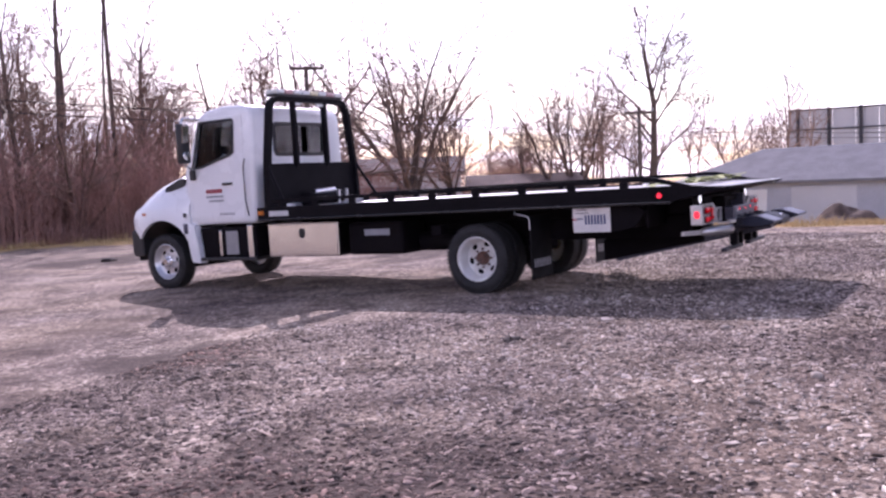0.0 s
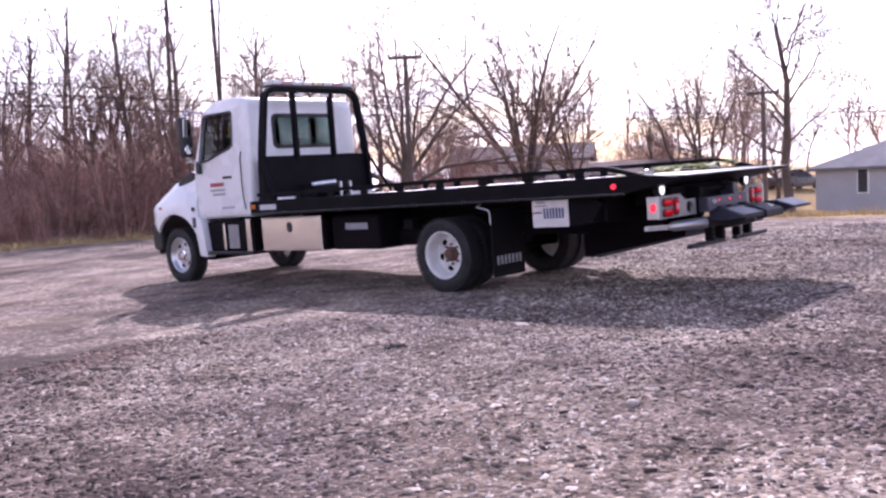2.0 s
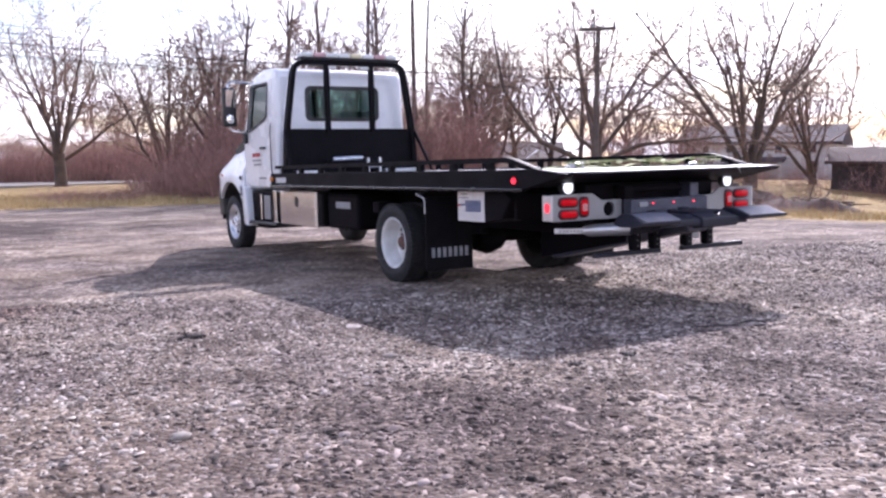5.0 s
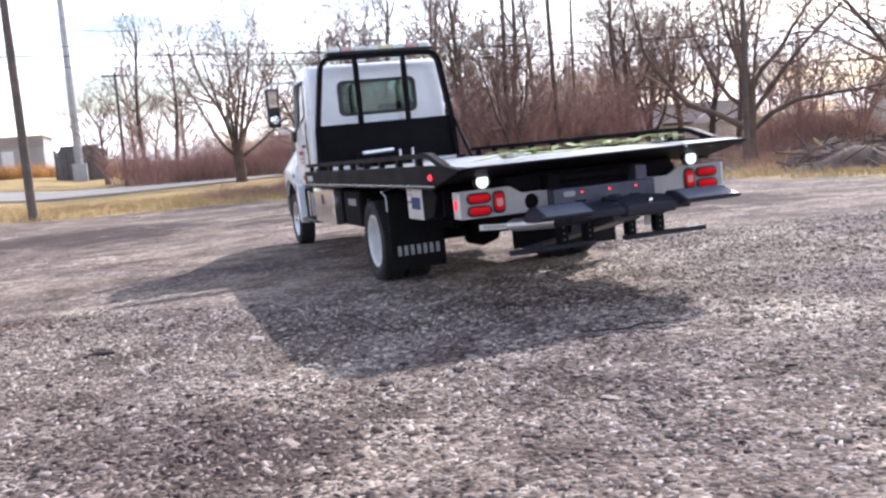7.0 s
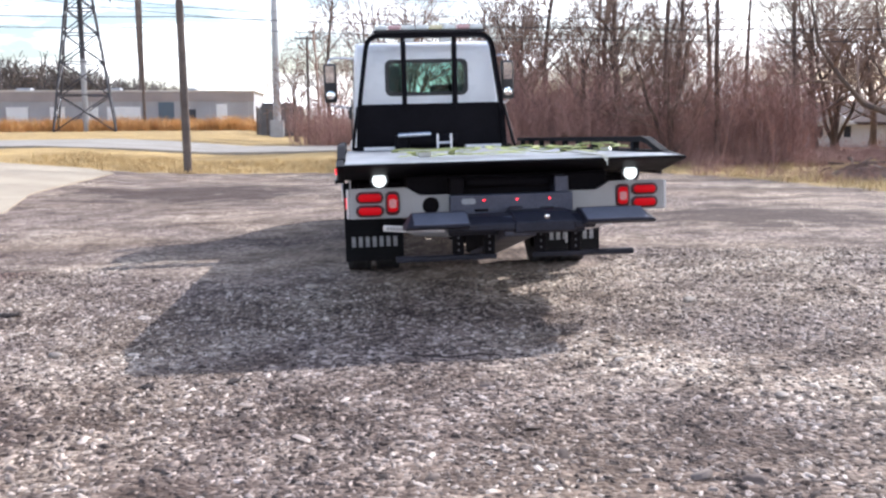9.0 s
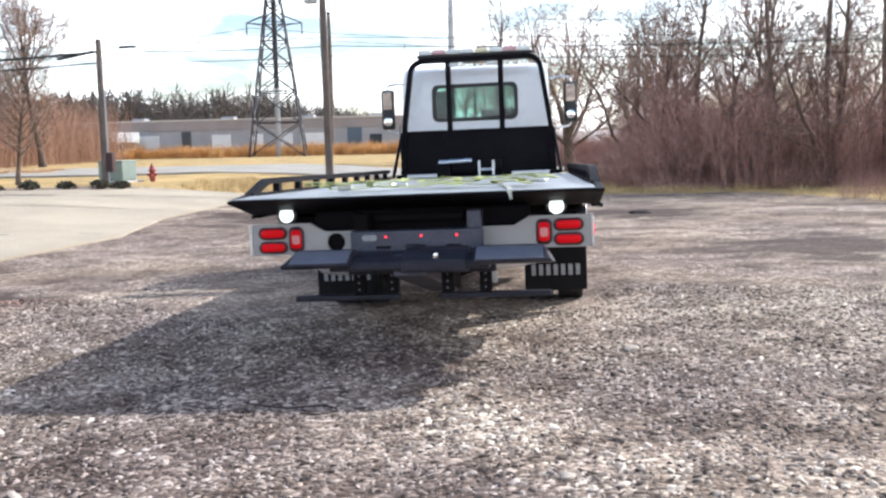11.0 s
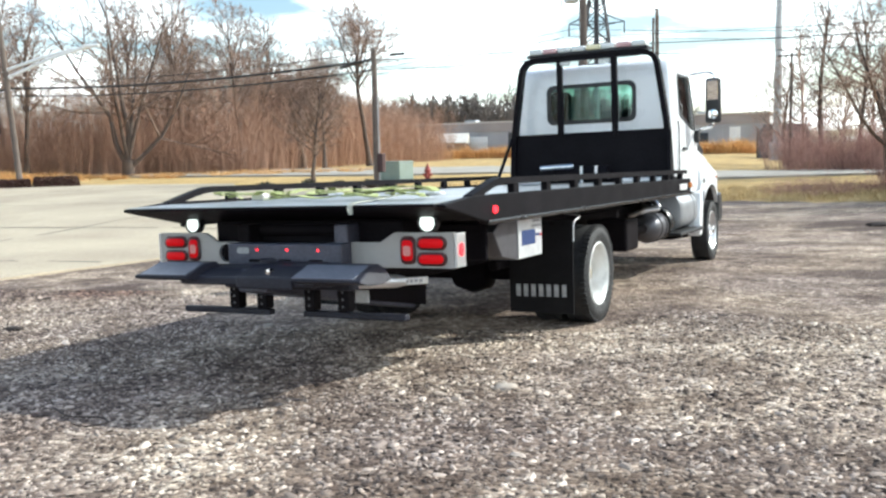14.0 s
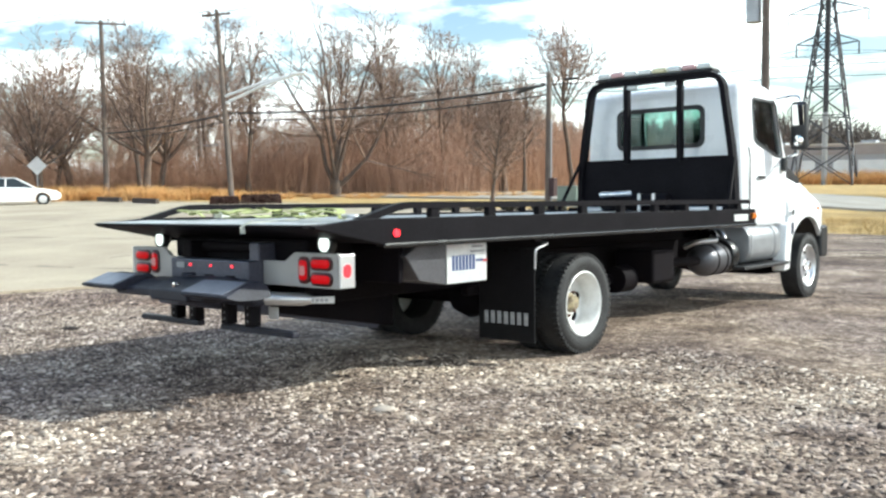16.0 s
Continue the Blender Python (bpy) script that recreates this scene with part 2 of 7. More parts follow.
def prism(outline, axis, lo, hi, bevel=0.0, seg=2, bm=None):
    """A polygon, given in the two other axes in order, drawn out along axis from lo to hi."""
    bm = bm or bmesh.new()
    tmp = bmesh.new()

    def place(u, v, w):
        return {"x": (w, u, v), "y": (u, w, v), "z": (u, v, w)}[axis]
    a = [tmp.verts.new(place(u, v, lo)) for u, v in outline]
    b = [tmp.verts.new(place(u, v, hi)) for u, v in outline]
    tmp.faces.new(a)
    tmp.faces.new(list(reversed(b)))
    for i in range(len(a)):
        j = (i + 1) % len(a)
        tmp.faces.new((a[i], a[j], b[j], b[i]))
    bmesh.ops.recalc_face_normals(tmp, faces=tmp.faces)
    if bevel:
        bmesh.ops.bevel(tmp, geom=tmp.edges[:], offset=bevel, segments=seg, affect="EDGES", profile=0.5, clamp_overlap=True)
    return join(bm, tmp)


def rounded(u0, v0, u1, v1, r, n=5):
    """The outline of a rectangle with round corners."""
    pts = []
    for cu, cv, a0 in ((u1 - r, v1 - r, 0), (u0 + r, v1 - r, 90), (u0 + r, v0 + r, 180), (u1 - r, v0 + r, 270)):
        for i in range(n + 1):
            a = radians(a0 + 90 * i / n)
            pts.append((cu + r * math.cos(a), cv + r * math.sin(a)))
    return pts


def tube(points, r, n=10, bm=None, caps=True):
    """A round bar along a line of points; r is one radius or one for each point."""
    bm = bm or bmesh.new()
    pts = [Vector(p) for p in points]
    rs = r if isinstance(r, (list, tuple)) else [r] * len(pts)
    rings = []
    side = None
    for i, p in enumerate(pts):
        d = (pts[min(i + 1, len(pts) - 1)] - pts[max(i - 1, 0)]).normalized()
        if side is None:
            side = d.cross(Vector((0, 0, 1)))
            if side.length < 0.1:
                side = d.cross(Vector((0, 1, 0)))
        side = (side - d * side.dot(d)).normalized()
        up = d.cross(side)
        rings.append([bm.verts.new(p + (side * math.cos(2 * math.pi * k / n) + up * math.sin(2 * math.pi * k / n)) * rs[i]) for k in range(n)])
    for a, b in zip(rings, rings[1:]):
        for k in range(n):
            bm.faces.new((a[k], a[(k + 1) % n], b[(k + 1) % n], b[k]))
    if caps:
        bm.faces.new(list(reversed(rings[0])))
        bm.faces.new(rings[-1])
    return bm


def bent(points, radius, n=5):
    """A line of points with its corners rounded."""
    pts = [Vector(p) for p in points]
    out = [pts[0]]
    for a, b, c in zip(pts, pts[1:], pts[2:]):
        r = min(radius, (b - a).length * 0.49, (c - b).length * 0.49)
        p, q = b + (a - b).normalized() * r, b + (c - b).normalized() * r
        for i in range(n + 1):
            t = i / n
            out.append(p * (1 - t) ** 2 + b * 2 * t * (1 - t) + q * t * t)
    return out + [pts[-1]]


def lathe(profile, n=32, axis="x", at=(0, 0, 0), bm=None, caps=True):
    """A profile of (along, radius) turned about an axis through at."""
    bm = bm or bmesh.new()
    rings = []
    for w, r in profile:
        ring = []
        for k in range(n):
            c, s = r * math.cos(2 * math.pi * k / n), r * math.sin(2 * math.pi * k / n)
            v = {"x": (w, c, s), "y": (c, w, s), "z": (c, s, w)}[axis]
            ring.append(bm.verts.new(Vector(at) + Vector(v)))
        rings.append(ring)
    for a, b in zip(rings, rings[1:]):
        for k in range(n):
            bm.faces.new((a[k], a[(k + 1) % n], b[(k + 1) % n], b[k]))
    for ring in (rings[0], rings[-1]) if caps else ():
        if len({tuple(round(c, 5) for c in v.co) for v in ring}) > 2:
            bm.faces.new(ring)
    return bm


def mirrored(bm):
    """The same shape on the other side of the truck."""
    other = bm.copy()
    bmesh.ops.scale(other, vec=(-1, 1, 1), verts=other.verts)
    return other


def cut(bm, *cutters):
    """bm with other solids taken out of it."""
    base = new("base", bpy.data.meshes.new("base"))
    bm.to_mesh(base.data)
    bm.free()
    tools = []
    for c in cutters:
        ob = new("tool", bpy.data.meshes.new("tool"))
        bmesh.ops.recalc_face_normals(c, faces=c.faces)
        c.to_mesh(ob.data)
        c.free()
        tools.append(ob)
        md = base.modifiers.new("cut", "BOOLEAN")
        md.operation, md.solver, md.object = "DIFFERENCE", "EXACT", ob
    bpy.context.view_layer.update()
    res = bmesh.new()
    made = bpy.data.meshes.new_from_object(base.evaluated_get(bpy.context.evaluated_depsgraph_get()))
    res.from_mesh(made)
    for ob in (base, *tools):
        me = ob.data
        bpy.data.objects.remove(ob)
        bpy.data.meshes.remove(me)
    bpy.data.meshes.remove(made)
    return res


# ---- ground ----
def smoothstep(t):
    t = min(1.0, max(0.0, t))
    return t * t * (3 - 2 * t)


def height(x, y):
    """The lie of the land: the lot leans a little, then levels out; a rise on one side and a fall on the other."""
    r = math.hypot(x, y)
    k = 1.0 if r < 1e-6 else 16 * math.tanh(r / 16) / r
    z = (0.022 * x - 0.020 * y) * k
    z += 0.65 * smoothstep((-x - 6) / 10) * smoothstep((y + 2) / 20)
    z -= 1.7 * smoothstep((x - 4) / 38) * smoothstep((27 - y) / 18)
    return z


# ---- the truck; its own axes: x to its right, y forward, z up, from the ground under the rear axle ----
truck = thing("tow_truck", "white rollback tow truck with a black flatbed, parked on gravel", "tow truck", TILT)


def both(name, bm, material, label="", parent=None, smooth=None):
    """A part on the left side and its mirror image on the right."""
    m = mirrored(bm)
    part(name, bm, material, parent or truck, label, smooth)
    part(name, m, material, parent or truck, label, smooth)


# wheels
R_TYRE, R_RIM = 0.41, 0.265
def tyre_mesh():
    bm = lathe([(-0.095, R_RIM - 0.005), (-0.118, R_RIM + 0.05), (-0.122, 0.345), (-0.108, 0.388), (-0.085, R_TYRE - 0.006), (-0.03, R_TYRE), (0.03, R_TYRE), (0.085, R_TYRE - 0.006), (0.108, 0.388), (0.122, 0.345), (0.118, R_RIM + 0.05), (0.095, R_RIM - 0.005), (-0.095, R_RIM - 0.005)], 56, caps=False)
    for k in range(56):                       # tread blocks on both shoulders
        a = 2 * math.pi * k / 56
        for s in (-1, 1):
            m = Matrix.Rotation(a, 4, "X") @ Matrix.Translation((s * 0.083, 0, R_TYRE - 0.012))
            box((-0.026, -0.013, -0.01), (0.026, 0.013, 0.017), bm=bm, m=m)
    return bm


def rim_mesh(depth):
    """White disc wheel; the outer face looks along -x; depth: how far the disc lies behind the lip."""
    d = -0.105 + depth
    bm = lathe([(-0.088, R_RIM + 0.002), (-0.104, R_RIM + 0.004), (-0.108, R_RIM - 0.004), (-0.096, R_RIM - 0.020), (-0.070, R_RIM - 0.030), (d - 0.012, R_RIM - 0.045), (d, R_RIM - 0.06), (d + 0.006, 0.175), (d - 0.004, 0.135), (d - 0.006, 0.084), (d + 0.02, 0.084), (d + 0.03, 0.20), (d + 0.03, R_RIM - 0.02), (0.09, R_RIM - 0.01)], 48, caps=False)
    return bm


def wheel(name, x, y, depth, side, inner=False):
    w = thing(name, "", "")
    w.parent = truck
    w.matrix_local = pose(x, y, R_TYRE, 0, 0, 0 if side < 0 else 180)
    part("tyre", tyre_mesh(), M_RUBBER, w, smooth=40)
    if inner:
        return w
    part("rim", rim_mesh(depth), M_RIM if depth > 0.1 else M_BRUSHED, w, "white painted steel rim" if depth > 0.1 else "bright aluminium rim", smooth=35)
    def hand_hole():
        tmp = bmesh.new()
        bmesh.ops.create_uvsphere(tmp, u_segments=10, v_segments=6, radius=1, matrix=Matrix.Diagonal((0.016, 0.042, 0.030, 1)))
        return tmp
    pieces("hand_hole", hand_hole, M_FRAME, w, 6, lambda k: Matrix.Rotation(2 * math.pi * (k + 0.3) / 6, 4, "X") @ Matrix.Translation((-0.103 + depth, 0, 0.172)))
    pieces("wheel_nut", lambda: lathe([(-0.03, 0.003), (-0.028, 0.013), (0.012, 0.014)], 6), M_RUST if depth > 0.1 else M_CHROME, w, 8, lambda k: pose(-0.115 + depth, 0.11 * math.cos(k * math.pi / 4), 0.11 * math.sin(k * math.pi / 4)))
    hub = lathe([(-0.20, 0.002), (-0.198, 0.05), (-0.185, 0.062), (-0.15, 0.065), (-0.14, 0.083), (-0.10, 0.085), (-0.05, 0.085)], 24)
    bmesh.ops.translate(hub, vec=(depth - 0.0, 0, 0), verts=hub.verts)
    part("hub", hub, M_CHROME if depth < 0.1 else (M_RUST if side < 0 else M_TANHUB), w, "bright hub cap" if depth < 0.1 else ("brown rusty hub" if side < 0 else "tan hub"), smooth=35)
    return w


for s in (-1, 1):
    wheel("rear_wheel", s * 1.07, 0, 0.175, s)
    wheel("inner_rear_wheel", s * 0.79, 0, 0.15, s, True)
    wheel("front_wheel", s * 0.965, 5.51, 0.07, s)

# chassis
both("frame_rail", box((-0.43, -2.35, 0.56), (-0.36, 6.1, 0.82), 0.01), M_FRAME)
both("subframe_rail", box((-0.44, -2.55, 0.825), (-0.34, 3.3, 0.985), 0.01), M_FRAME)
ax = tube([(-0.95, 0, R_TYRE), (0.95, 0, R_TYRE)], 0.075, 16)
lathe([(-0.2, 0.05), (-0.16, 0.15), (0, 0.2), (0.16, 0.15), (0.2, 0.05)], 20, at=(0, 0, R_TYRE), bm=ax)
part("rear_axle", ax, M_FRAME, truck, smooth=40)
part("front_axle", tube([(-0.9, 5.51, 0.40), (-0.5, 5.51, 0.33), (0.5, 5.51, 0.33), (0.9, 5.51, 0.40)], 0.06, 10), M_FRAME, truck, smooth=40)
part("drive_shaft", tube([(0, 0.2, 0.45), (0, 3.6, 0.6)], 0.05, 12), M_FRAME, truck, smooth=40)
part("engine_block", box((-0.38, 3.8, 0.45), (0.38, 5.9, 1.1), 0.05), M_FRAME, truck)
for y in (-1.6, -0.7, 0.9, 2.2, 3.2):
    part("crossmember", box((-0.36, y - 0.05, 0.60), (0.36, y + 0.05, 0.80), 0.01), M_FRAME, truck)
both("leaf_spring", box((-0.56, -0.75, 0.50), (-0.47, 0.75, 0.58), 0.02), M_FRAME)
for s in (-1, 1):                              # tilt cylinders
    part("tilt_cylinder", tube([(s * 0.27, 2.4, 0.72), (s * 0.27, -0.9, 0.93)], 0.05, 12), M_FRAME, truck, smooth=40)

# flatbed
DECK = 1.135
deck = box((-1.17, -2.56, DECK - 0.02), (1.17, 3.42, DECK))
part("deck", deck, M_DECK, truck, "worn grey steel deck")
for i in range(19):
    y = -2.2 + i * 0.3
    part("deck_beam", box((-1.13, y - 0.03, 1.0), (1.13, y + 0.03, DECK - 0.022), 0.006, 1), M_FRAME, truck)
side = prism([(3.42, 0.975), (3.42, DECK + 0.02), (-2.56, DECK + 0.02), (-2.95, 1.118), (-2.95, 1.10), (-2.42, 0.995), (-2.38, 0.975)], "x", -1.225, -1.172, 0.006)
both("side_rail", side, M_BLACK, "black steel side rail")
both("rub_rail", box((-1.248, -2.40, 0.968), (-1.222, 3.40, 1.002), 0.012), M_GLOSSBLACK)
tail = prism([(-2.55, DECK), (-3.0, 1.122), (-3.0, 1.110), (-2.60, 1.03), (-2.45, 1.0), (-2.45, DECK - 0.025)], "x", -1.172, 1.172, 0.004)
part("tail_plate", tail, M_BLACK, truck, "sloping black tail of the bed")
part("tail_top", prism([(-2.56, DECK + 0.004), (-2.985, 1.128), (-2.985, 1.124), (-2.56, DECK)], "x", -1.165, 1.165), M_DECK, truck, "worn steel tail plate")
for s in (-1, 1):
    rail = bent([(s * 1.19, 3.25, 1.235), (s * 1.19, -2.20, 1.235), (s * 1.19, -2.585, 1.135)], 0.10, 4)
    bm = bmesh.new()
    prev = None
    for p in rail:                             # flat bar, wider than high
        ring = [bm.verts.new(p + Vector(o)) for o in ((-0.03, 0, -0.022), (0.03, 0, -0.022), (0.03, 0, 0.022), (-0.03, 0, 0.022))]
        if prev:
            for k in range(4):
                bm.faces.new((prev[k], prev[(k + 1) % 4], ring[(k + 1) % 4], ring[k]))
        else:
            bm.faces.new(ring)
        prev = ring
    bm.faces.new(prev)
    part("top_rail", bm, M_BLACK, truck, "black steel tie rail")
    for i in range(9):
        y = -1.885 + i * 0.612
        part("rail_post", box((s * 1.19 - 0.025, y - 0.045, DECK), (s * 1.19 + 0.025, y + 0.045, 1.216), 0.006, 1), M_BLACK, truck)
    part("marker_lamp", lathe([(-0.004, 0.001), (-0.003, 0.022), (0.022, 0.028)], 16, at=(0, 0, 0)), M_REDDOT, truck, "lit round red marker lamp", smooth=40).matrix_local = pose(s * 1.238, -2.278, 1.06, 0, 0, 0 if s < 0 else 180)
    part("front_marker", box((s * 1.235 - 0.012, 3.29, 1.05), (s * 1.235 + 0.012, 3.40, 1.11), 0.01), M_AMBER, truck, "amber side marker lamp")
    part("reflector", box((s * 1.228 - 0.003, 2.85, 1.03), (s * 1.228 + 0.003, 3.20, 1.10), 0.002, 1), M_WHITETEXT, truck, "pale reflective strip")
    # work lamp under the tail
    lamp = part("work_lamp", lathe([(-0.03, 0.066), (-0.028, 0.07), (0.02, 0.066), (0.05, 0.035), (0.055, 0.005)], 24, "y", (s * 0.925, -2.585, 0.998)), M_PLASTIC, truck, smooth=40)
    part("lit_face", lathe([(-0.036, 0.002), (-0.034, 0.042), (-0.028, 0.056)], 24, "y", (s * 0.925, -2.585, 0.998)), M_WORK, lamp, "glowing white lamp face", smooth=40)
    part("bracket", box((s * 0.925 - 0.04, -2.64, 1.055), (s * 0.925 + 0.04, -2.585, 1.085), 0.006), M_BRUSHED, lamp)

# headache rack behind the cab
hoop = bmesh.new()
prev = None
line = bent([(-1.0, 3.40, 1.14), (-0.97, 3.40, 1.75), (-0.835, 3.40, 2.665), (0.835, 3.40, 2.665), (0.97, 3.40, 1.75), (1.0, 3.40, 1.14)], 0.17, 6)
for i, p in enumerate(line):                   # flat-sided hoop, deeper than wide
    d = (line[min(i + 1, len(line) - 1)] - line[max(i - 1, 0)]).normalized()
    o = Vector((-d.z, 0, d.x)) * 0.031
    f = Vector((0, 0.055, 0))
    ring = [hoop.verts.new(q) for q in (p + o + f, p + o - f, p - o - f, p - o + f)]
    if prev:
        for k in range(4):
            hoop.faces.new((prev[k], prev[(k + 1) % 4], ring[(k + 1) % 4], ring[k]))
    prev = ring
bmesh.ops.bevel(hoop, geom=[e for e in hoop.edges if abs((e.verts[0].co - e.verts[1].co).y) < 0.01 and len(e.link_faces) == 2 and e.calc_face_angle(0) > 1.2], offset=0.012, segments=2, affect="EDGES")
part("rack_hoop", hoop, M_BLACK, truck, "black steel hoop of the rack", 40)
for x0, x1 in ((-0.355, -0.345), (0.335, 0.325)):
    part("rack_bar", box((x0 - 0.034, 3.36, 1.7), (x0 + 0.034, 3.44, 2.66), 0.01), M_BLACK, truck, "black upright bar")
part("rack_panel", prism([(-1.0, 1.14), (1.0, 1.14), (0.975, 1.755), (-0.975, 1.755)], "y", 3.395, 3.415, 0.003), M_BLACK, truck, "solid black lower panel")
for s in (-1, 1):
    part("rack_brace", tube([(s * 1.0, 3.37, 1.72), (s * 1.08, 3.02, 1.16)], 0.022, 10), M_BLACK, truck, "", 50)
    part("rack_foot", box((s * 1.0 - 0.07, 3.2, DECK), (s * 1.0 + 0.07, 3.42, DECK + 0.05), 0.01), M_BLACK, truck)
# light bar
part("light_bar_base", box((-0.76, 3.33, 2.70), (0.76, 3.55, 2.735), 0.012), M_PLASTIC, truck)
for i, mt in enumerate((M_CLEAR, M_PALERED, M_CLEAR, M_CLEAR, M_PALEAMBER, M_CLEAR, M_PALERED, M_CLEAR)):
    x = -0.74 + i * 0.185
    part("light_module", box((x + 0.006, 3.335, 2.735), (x + 0.179, 3.545, 2.80), 0.02), mt, truck, "coloured light bar lens")
for x in (-0.5, 0.5):
    part("light_bar_foot", box((x - 0.03, 3.38, 2.66), (x + 0.03, 3.46, 2.705), 0.006), M_BLACK, truck)
for x in (-0.35, 0.15):
    part("small_lamp", box((x, 3.36, 2.58), (x + 0.14, 3.40, 2.625), 0.012), M_CLEAR, truck, "small clear lamp")

# winch and gear at the front of the deck
part("winch_drum", tube([(-0.32, 3.15, 1.25), (0.32, 3.15, 1.25)], 0.09, 18), M_BLACK, truck, "", 40)
part("winch_motor", box((-0.52, 3.05, 1.14), (-0.33, 3.26, 1.33), 0.03), M_BLACK, truck)
part("winch_handle", tube([(-0.48, 3.0, 1.33), (-0.05, 2.98, 1.345)], 0.03, 10), M_CHROME, truck, "bright steel tube", 40)
for x in (0.04, 0.22):
    part("fairlead_post", box((x - 0.015, 2.96, DECK), (x + 0.015, 3.0, 1.34), 0.006), M_BRUSHED, truck, "bright steel post")
part("fairlead_roller", tube([(0.04, 2.98, 1.22), (0.22, 2.98, 1.22)], 0.018, 10), M_BRUSHED, truck, "bright steel roller", 40)
for s in (-1, 1):
    part("chain_rack", box((s * 0.72 - 0.28, 3.22, DECK), (s * 0.72 + 0.28, 3.34, DECK + 0.05), 0.01), M_BRUSHED, truck, "bright chain tray")

# side boxes and tanks
tbx = part("tool_box", box((-1.14, 2.09, 0.47), (-0.62, 3.32, 0.925), 0.012), M_ALU, truck, "polished aluminium tool box")
part("tool_box_door", box((-1.150, 2.115, 0.495), (-1.14, 3.295, 0.90), 0.004), M_ALU, tbx, "polished aluminium door")
part("latch", prism(rounded(2.66, 0.72, 2.75, 0.85, 0.04), "x", -1.158, -1.15), M_PLASTIC, tbx, "dark paddle latch")
part("oil_tank", box((-1.02, 1.15, 0.47), (-0.50, 2.02, 0.90), 0.04), M_FRAME, truck)
part("tank_label", box((-1.024, 1.35, 0.72), (-1.019, 1.75, 0.80)), M_GREYTEXT, truck, "grey label")
part("air_tank", tube([(-0.62, 0.6, 0.6), (-0.62, 1.1, 0.6)], 0.12, 16), M_FRAME, truck, "", 40)
part("control_box", box((-1.05, 0.55, 0.70), (-0.90, 0.70, 0.82), 0.01), M_FRAME, truck, "small black valve cover")
part("fuel_tank", prism(rounded(0.56, 0.53, 1.05, 0.965, 0.16), "y", 3.68, 4.62, 0.012), M_TANK, truck, "brushed aluminium fuel tank", 30)
for y in (3.75, 4.45):
    part("tank_strap", prism(rounded(0.555, 0.525, 1.056, 0.971, 0.16), "y", y - 0.025, y + 0.025), M_TANK, truck, "", 30)
part("step", box((0.72, 3.45, 0.47), (1.1, 4.78, 0.51), 0.01), M_PLASTIC, truck, "black step")
part("exhaust_filter", tube([(0.80, 2.86, 0.60), (0.80, 2.88, 0.60), (0.80, 2.93, 0.60), (0.80, 3.00, 0.60), (0.80, 3.36, 0.60)], [0.05, 0.11, 0.155, 0.175, 0.175], 26), M_WEDGE, truck, "dull grey exhaust canister with a domed end", 40)
part("exhaust_clamp", tube([(0.80, 3.37, 0.63), (0.80, 3.39, 0.63), (0.80, 3.52, 0.63), (0.80, 3.55, 0.63)], [0.19, 0.205, 0.205, 0.17], 26), M_GLOSSBLACK, truck, "glossy black exhaust shield", 40)
for y in (3.05, 3.28):
    part("canister_band", tube([(0.80, y - 0.015, 0.60), (0.80, y + 0.015, 0.60)], 0.180, 26), M_FRAME, truck, "dark clamp band", 40)
part("exhaust_outlet", tube(bent([(0.62, 2.95, 0.74), (0.78, 2.90, 0.80), (0.92, 3.10, 0.82)], 0.06), 0.03, 10), M_BRUSHED, truck, "bright bent pipe", 40)
part("exhaust_pipe", tube(bent([(0.80, 3.45, 0.64), (0.80, 3.56, 0.87), (0.6, 3.64, 0.92)], 0.1), 0.055, 12), M_ALU, truck, "bright exhaust elbow", 40)
part("tail_pipe", tube(bent([(0.80, 2.90, 0.60), (0.72, 2.3, 0.60), (0.66, 1.2, 0.5)], 0.1), 0.05, 12), M_FRAME, truck, "", 40)
part("battery_box", box((0.55, 1.55, 0.45), (0.98, 2.0, 0.78), 0.03), M_FRAME, truck)
part("valve_tank", tube([(0.72, 1.25, 0.50), (0.72, 1.5, 0.50)], 0.13, 16), M_FRAME, truck, "", 40)
# steps and covers under the driver's door
stp = part("battery_step", box((-1.02, 3.66, 0.46), (-0.62, 4.78, 0.90), 0.02), M_FRAME, truck, "black step housing")
part("step_tread", box((-1.10, 3.62, 0.42), (-0.7, 4.82, 0.465), 0.012), M_PLASTIC, stp)
part("step_panel", box((-1.03, 4.02, 0.50), (-1.015, 4.26, 0.84), 0.008), M_TANK, stp, "brushed aluminium step plate")
part("step_post", box((-1.06, 3.70, 0.46), (-1.02, 3.80, 0.92), 0.012), M_ALU, stp, "polished upright plate")
part("step_post", box((-1.045, 4.33, 0.48), (-1.02, 4.38, 0.86), 0.01), M_ALU, stp, "polished upright plate")

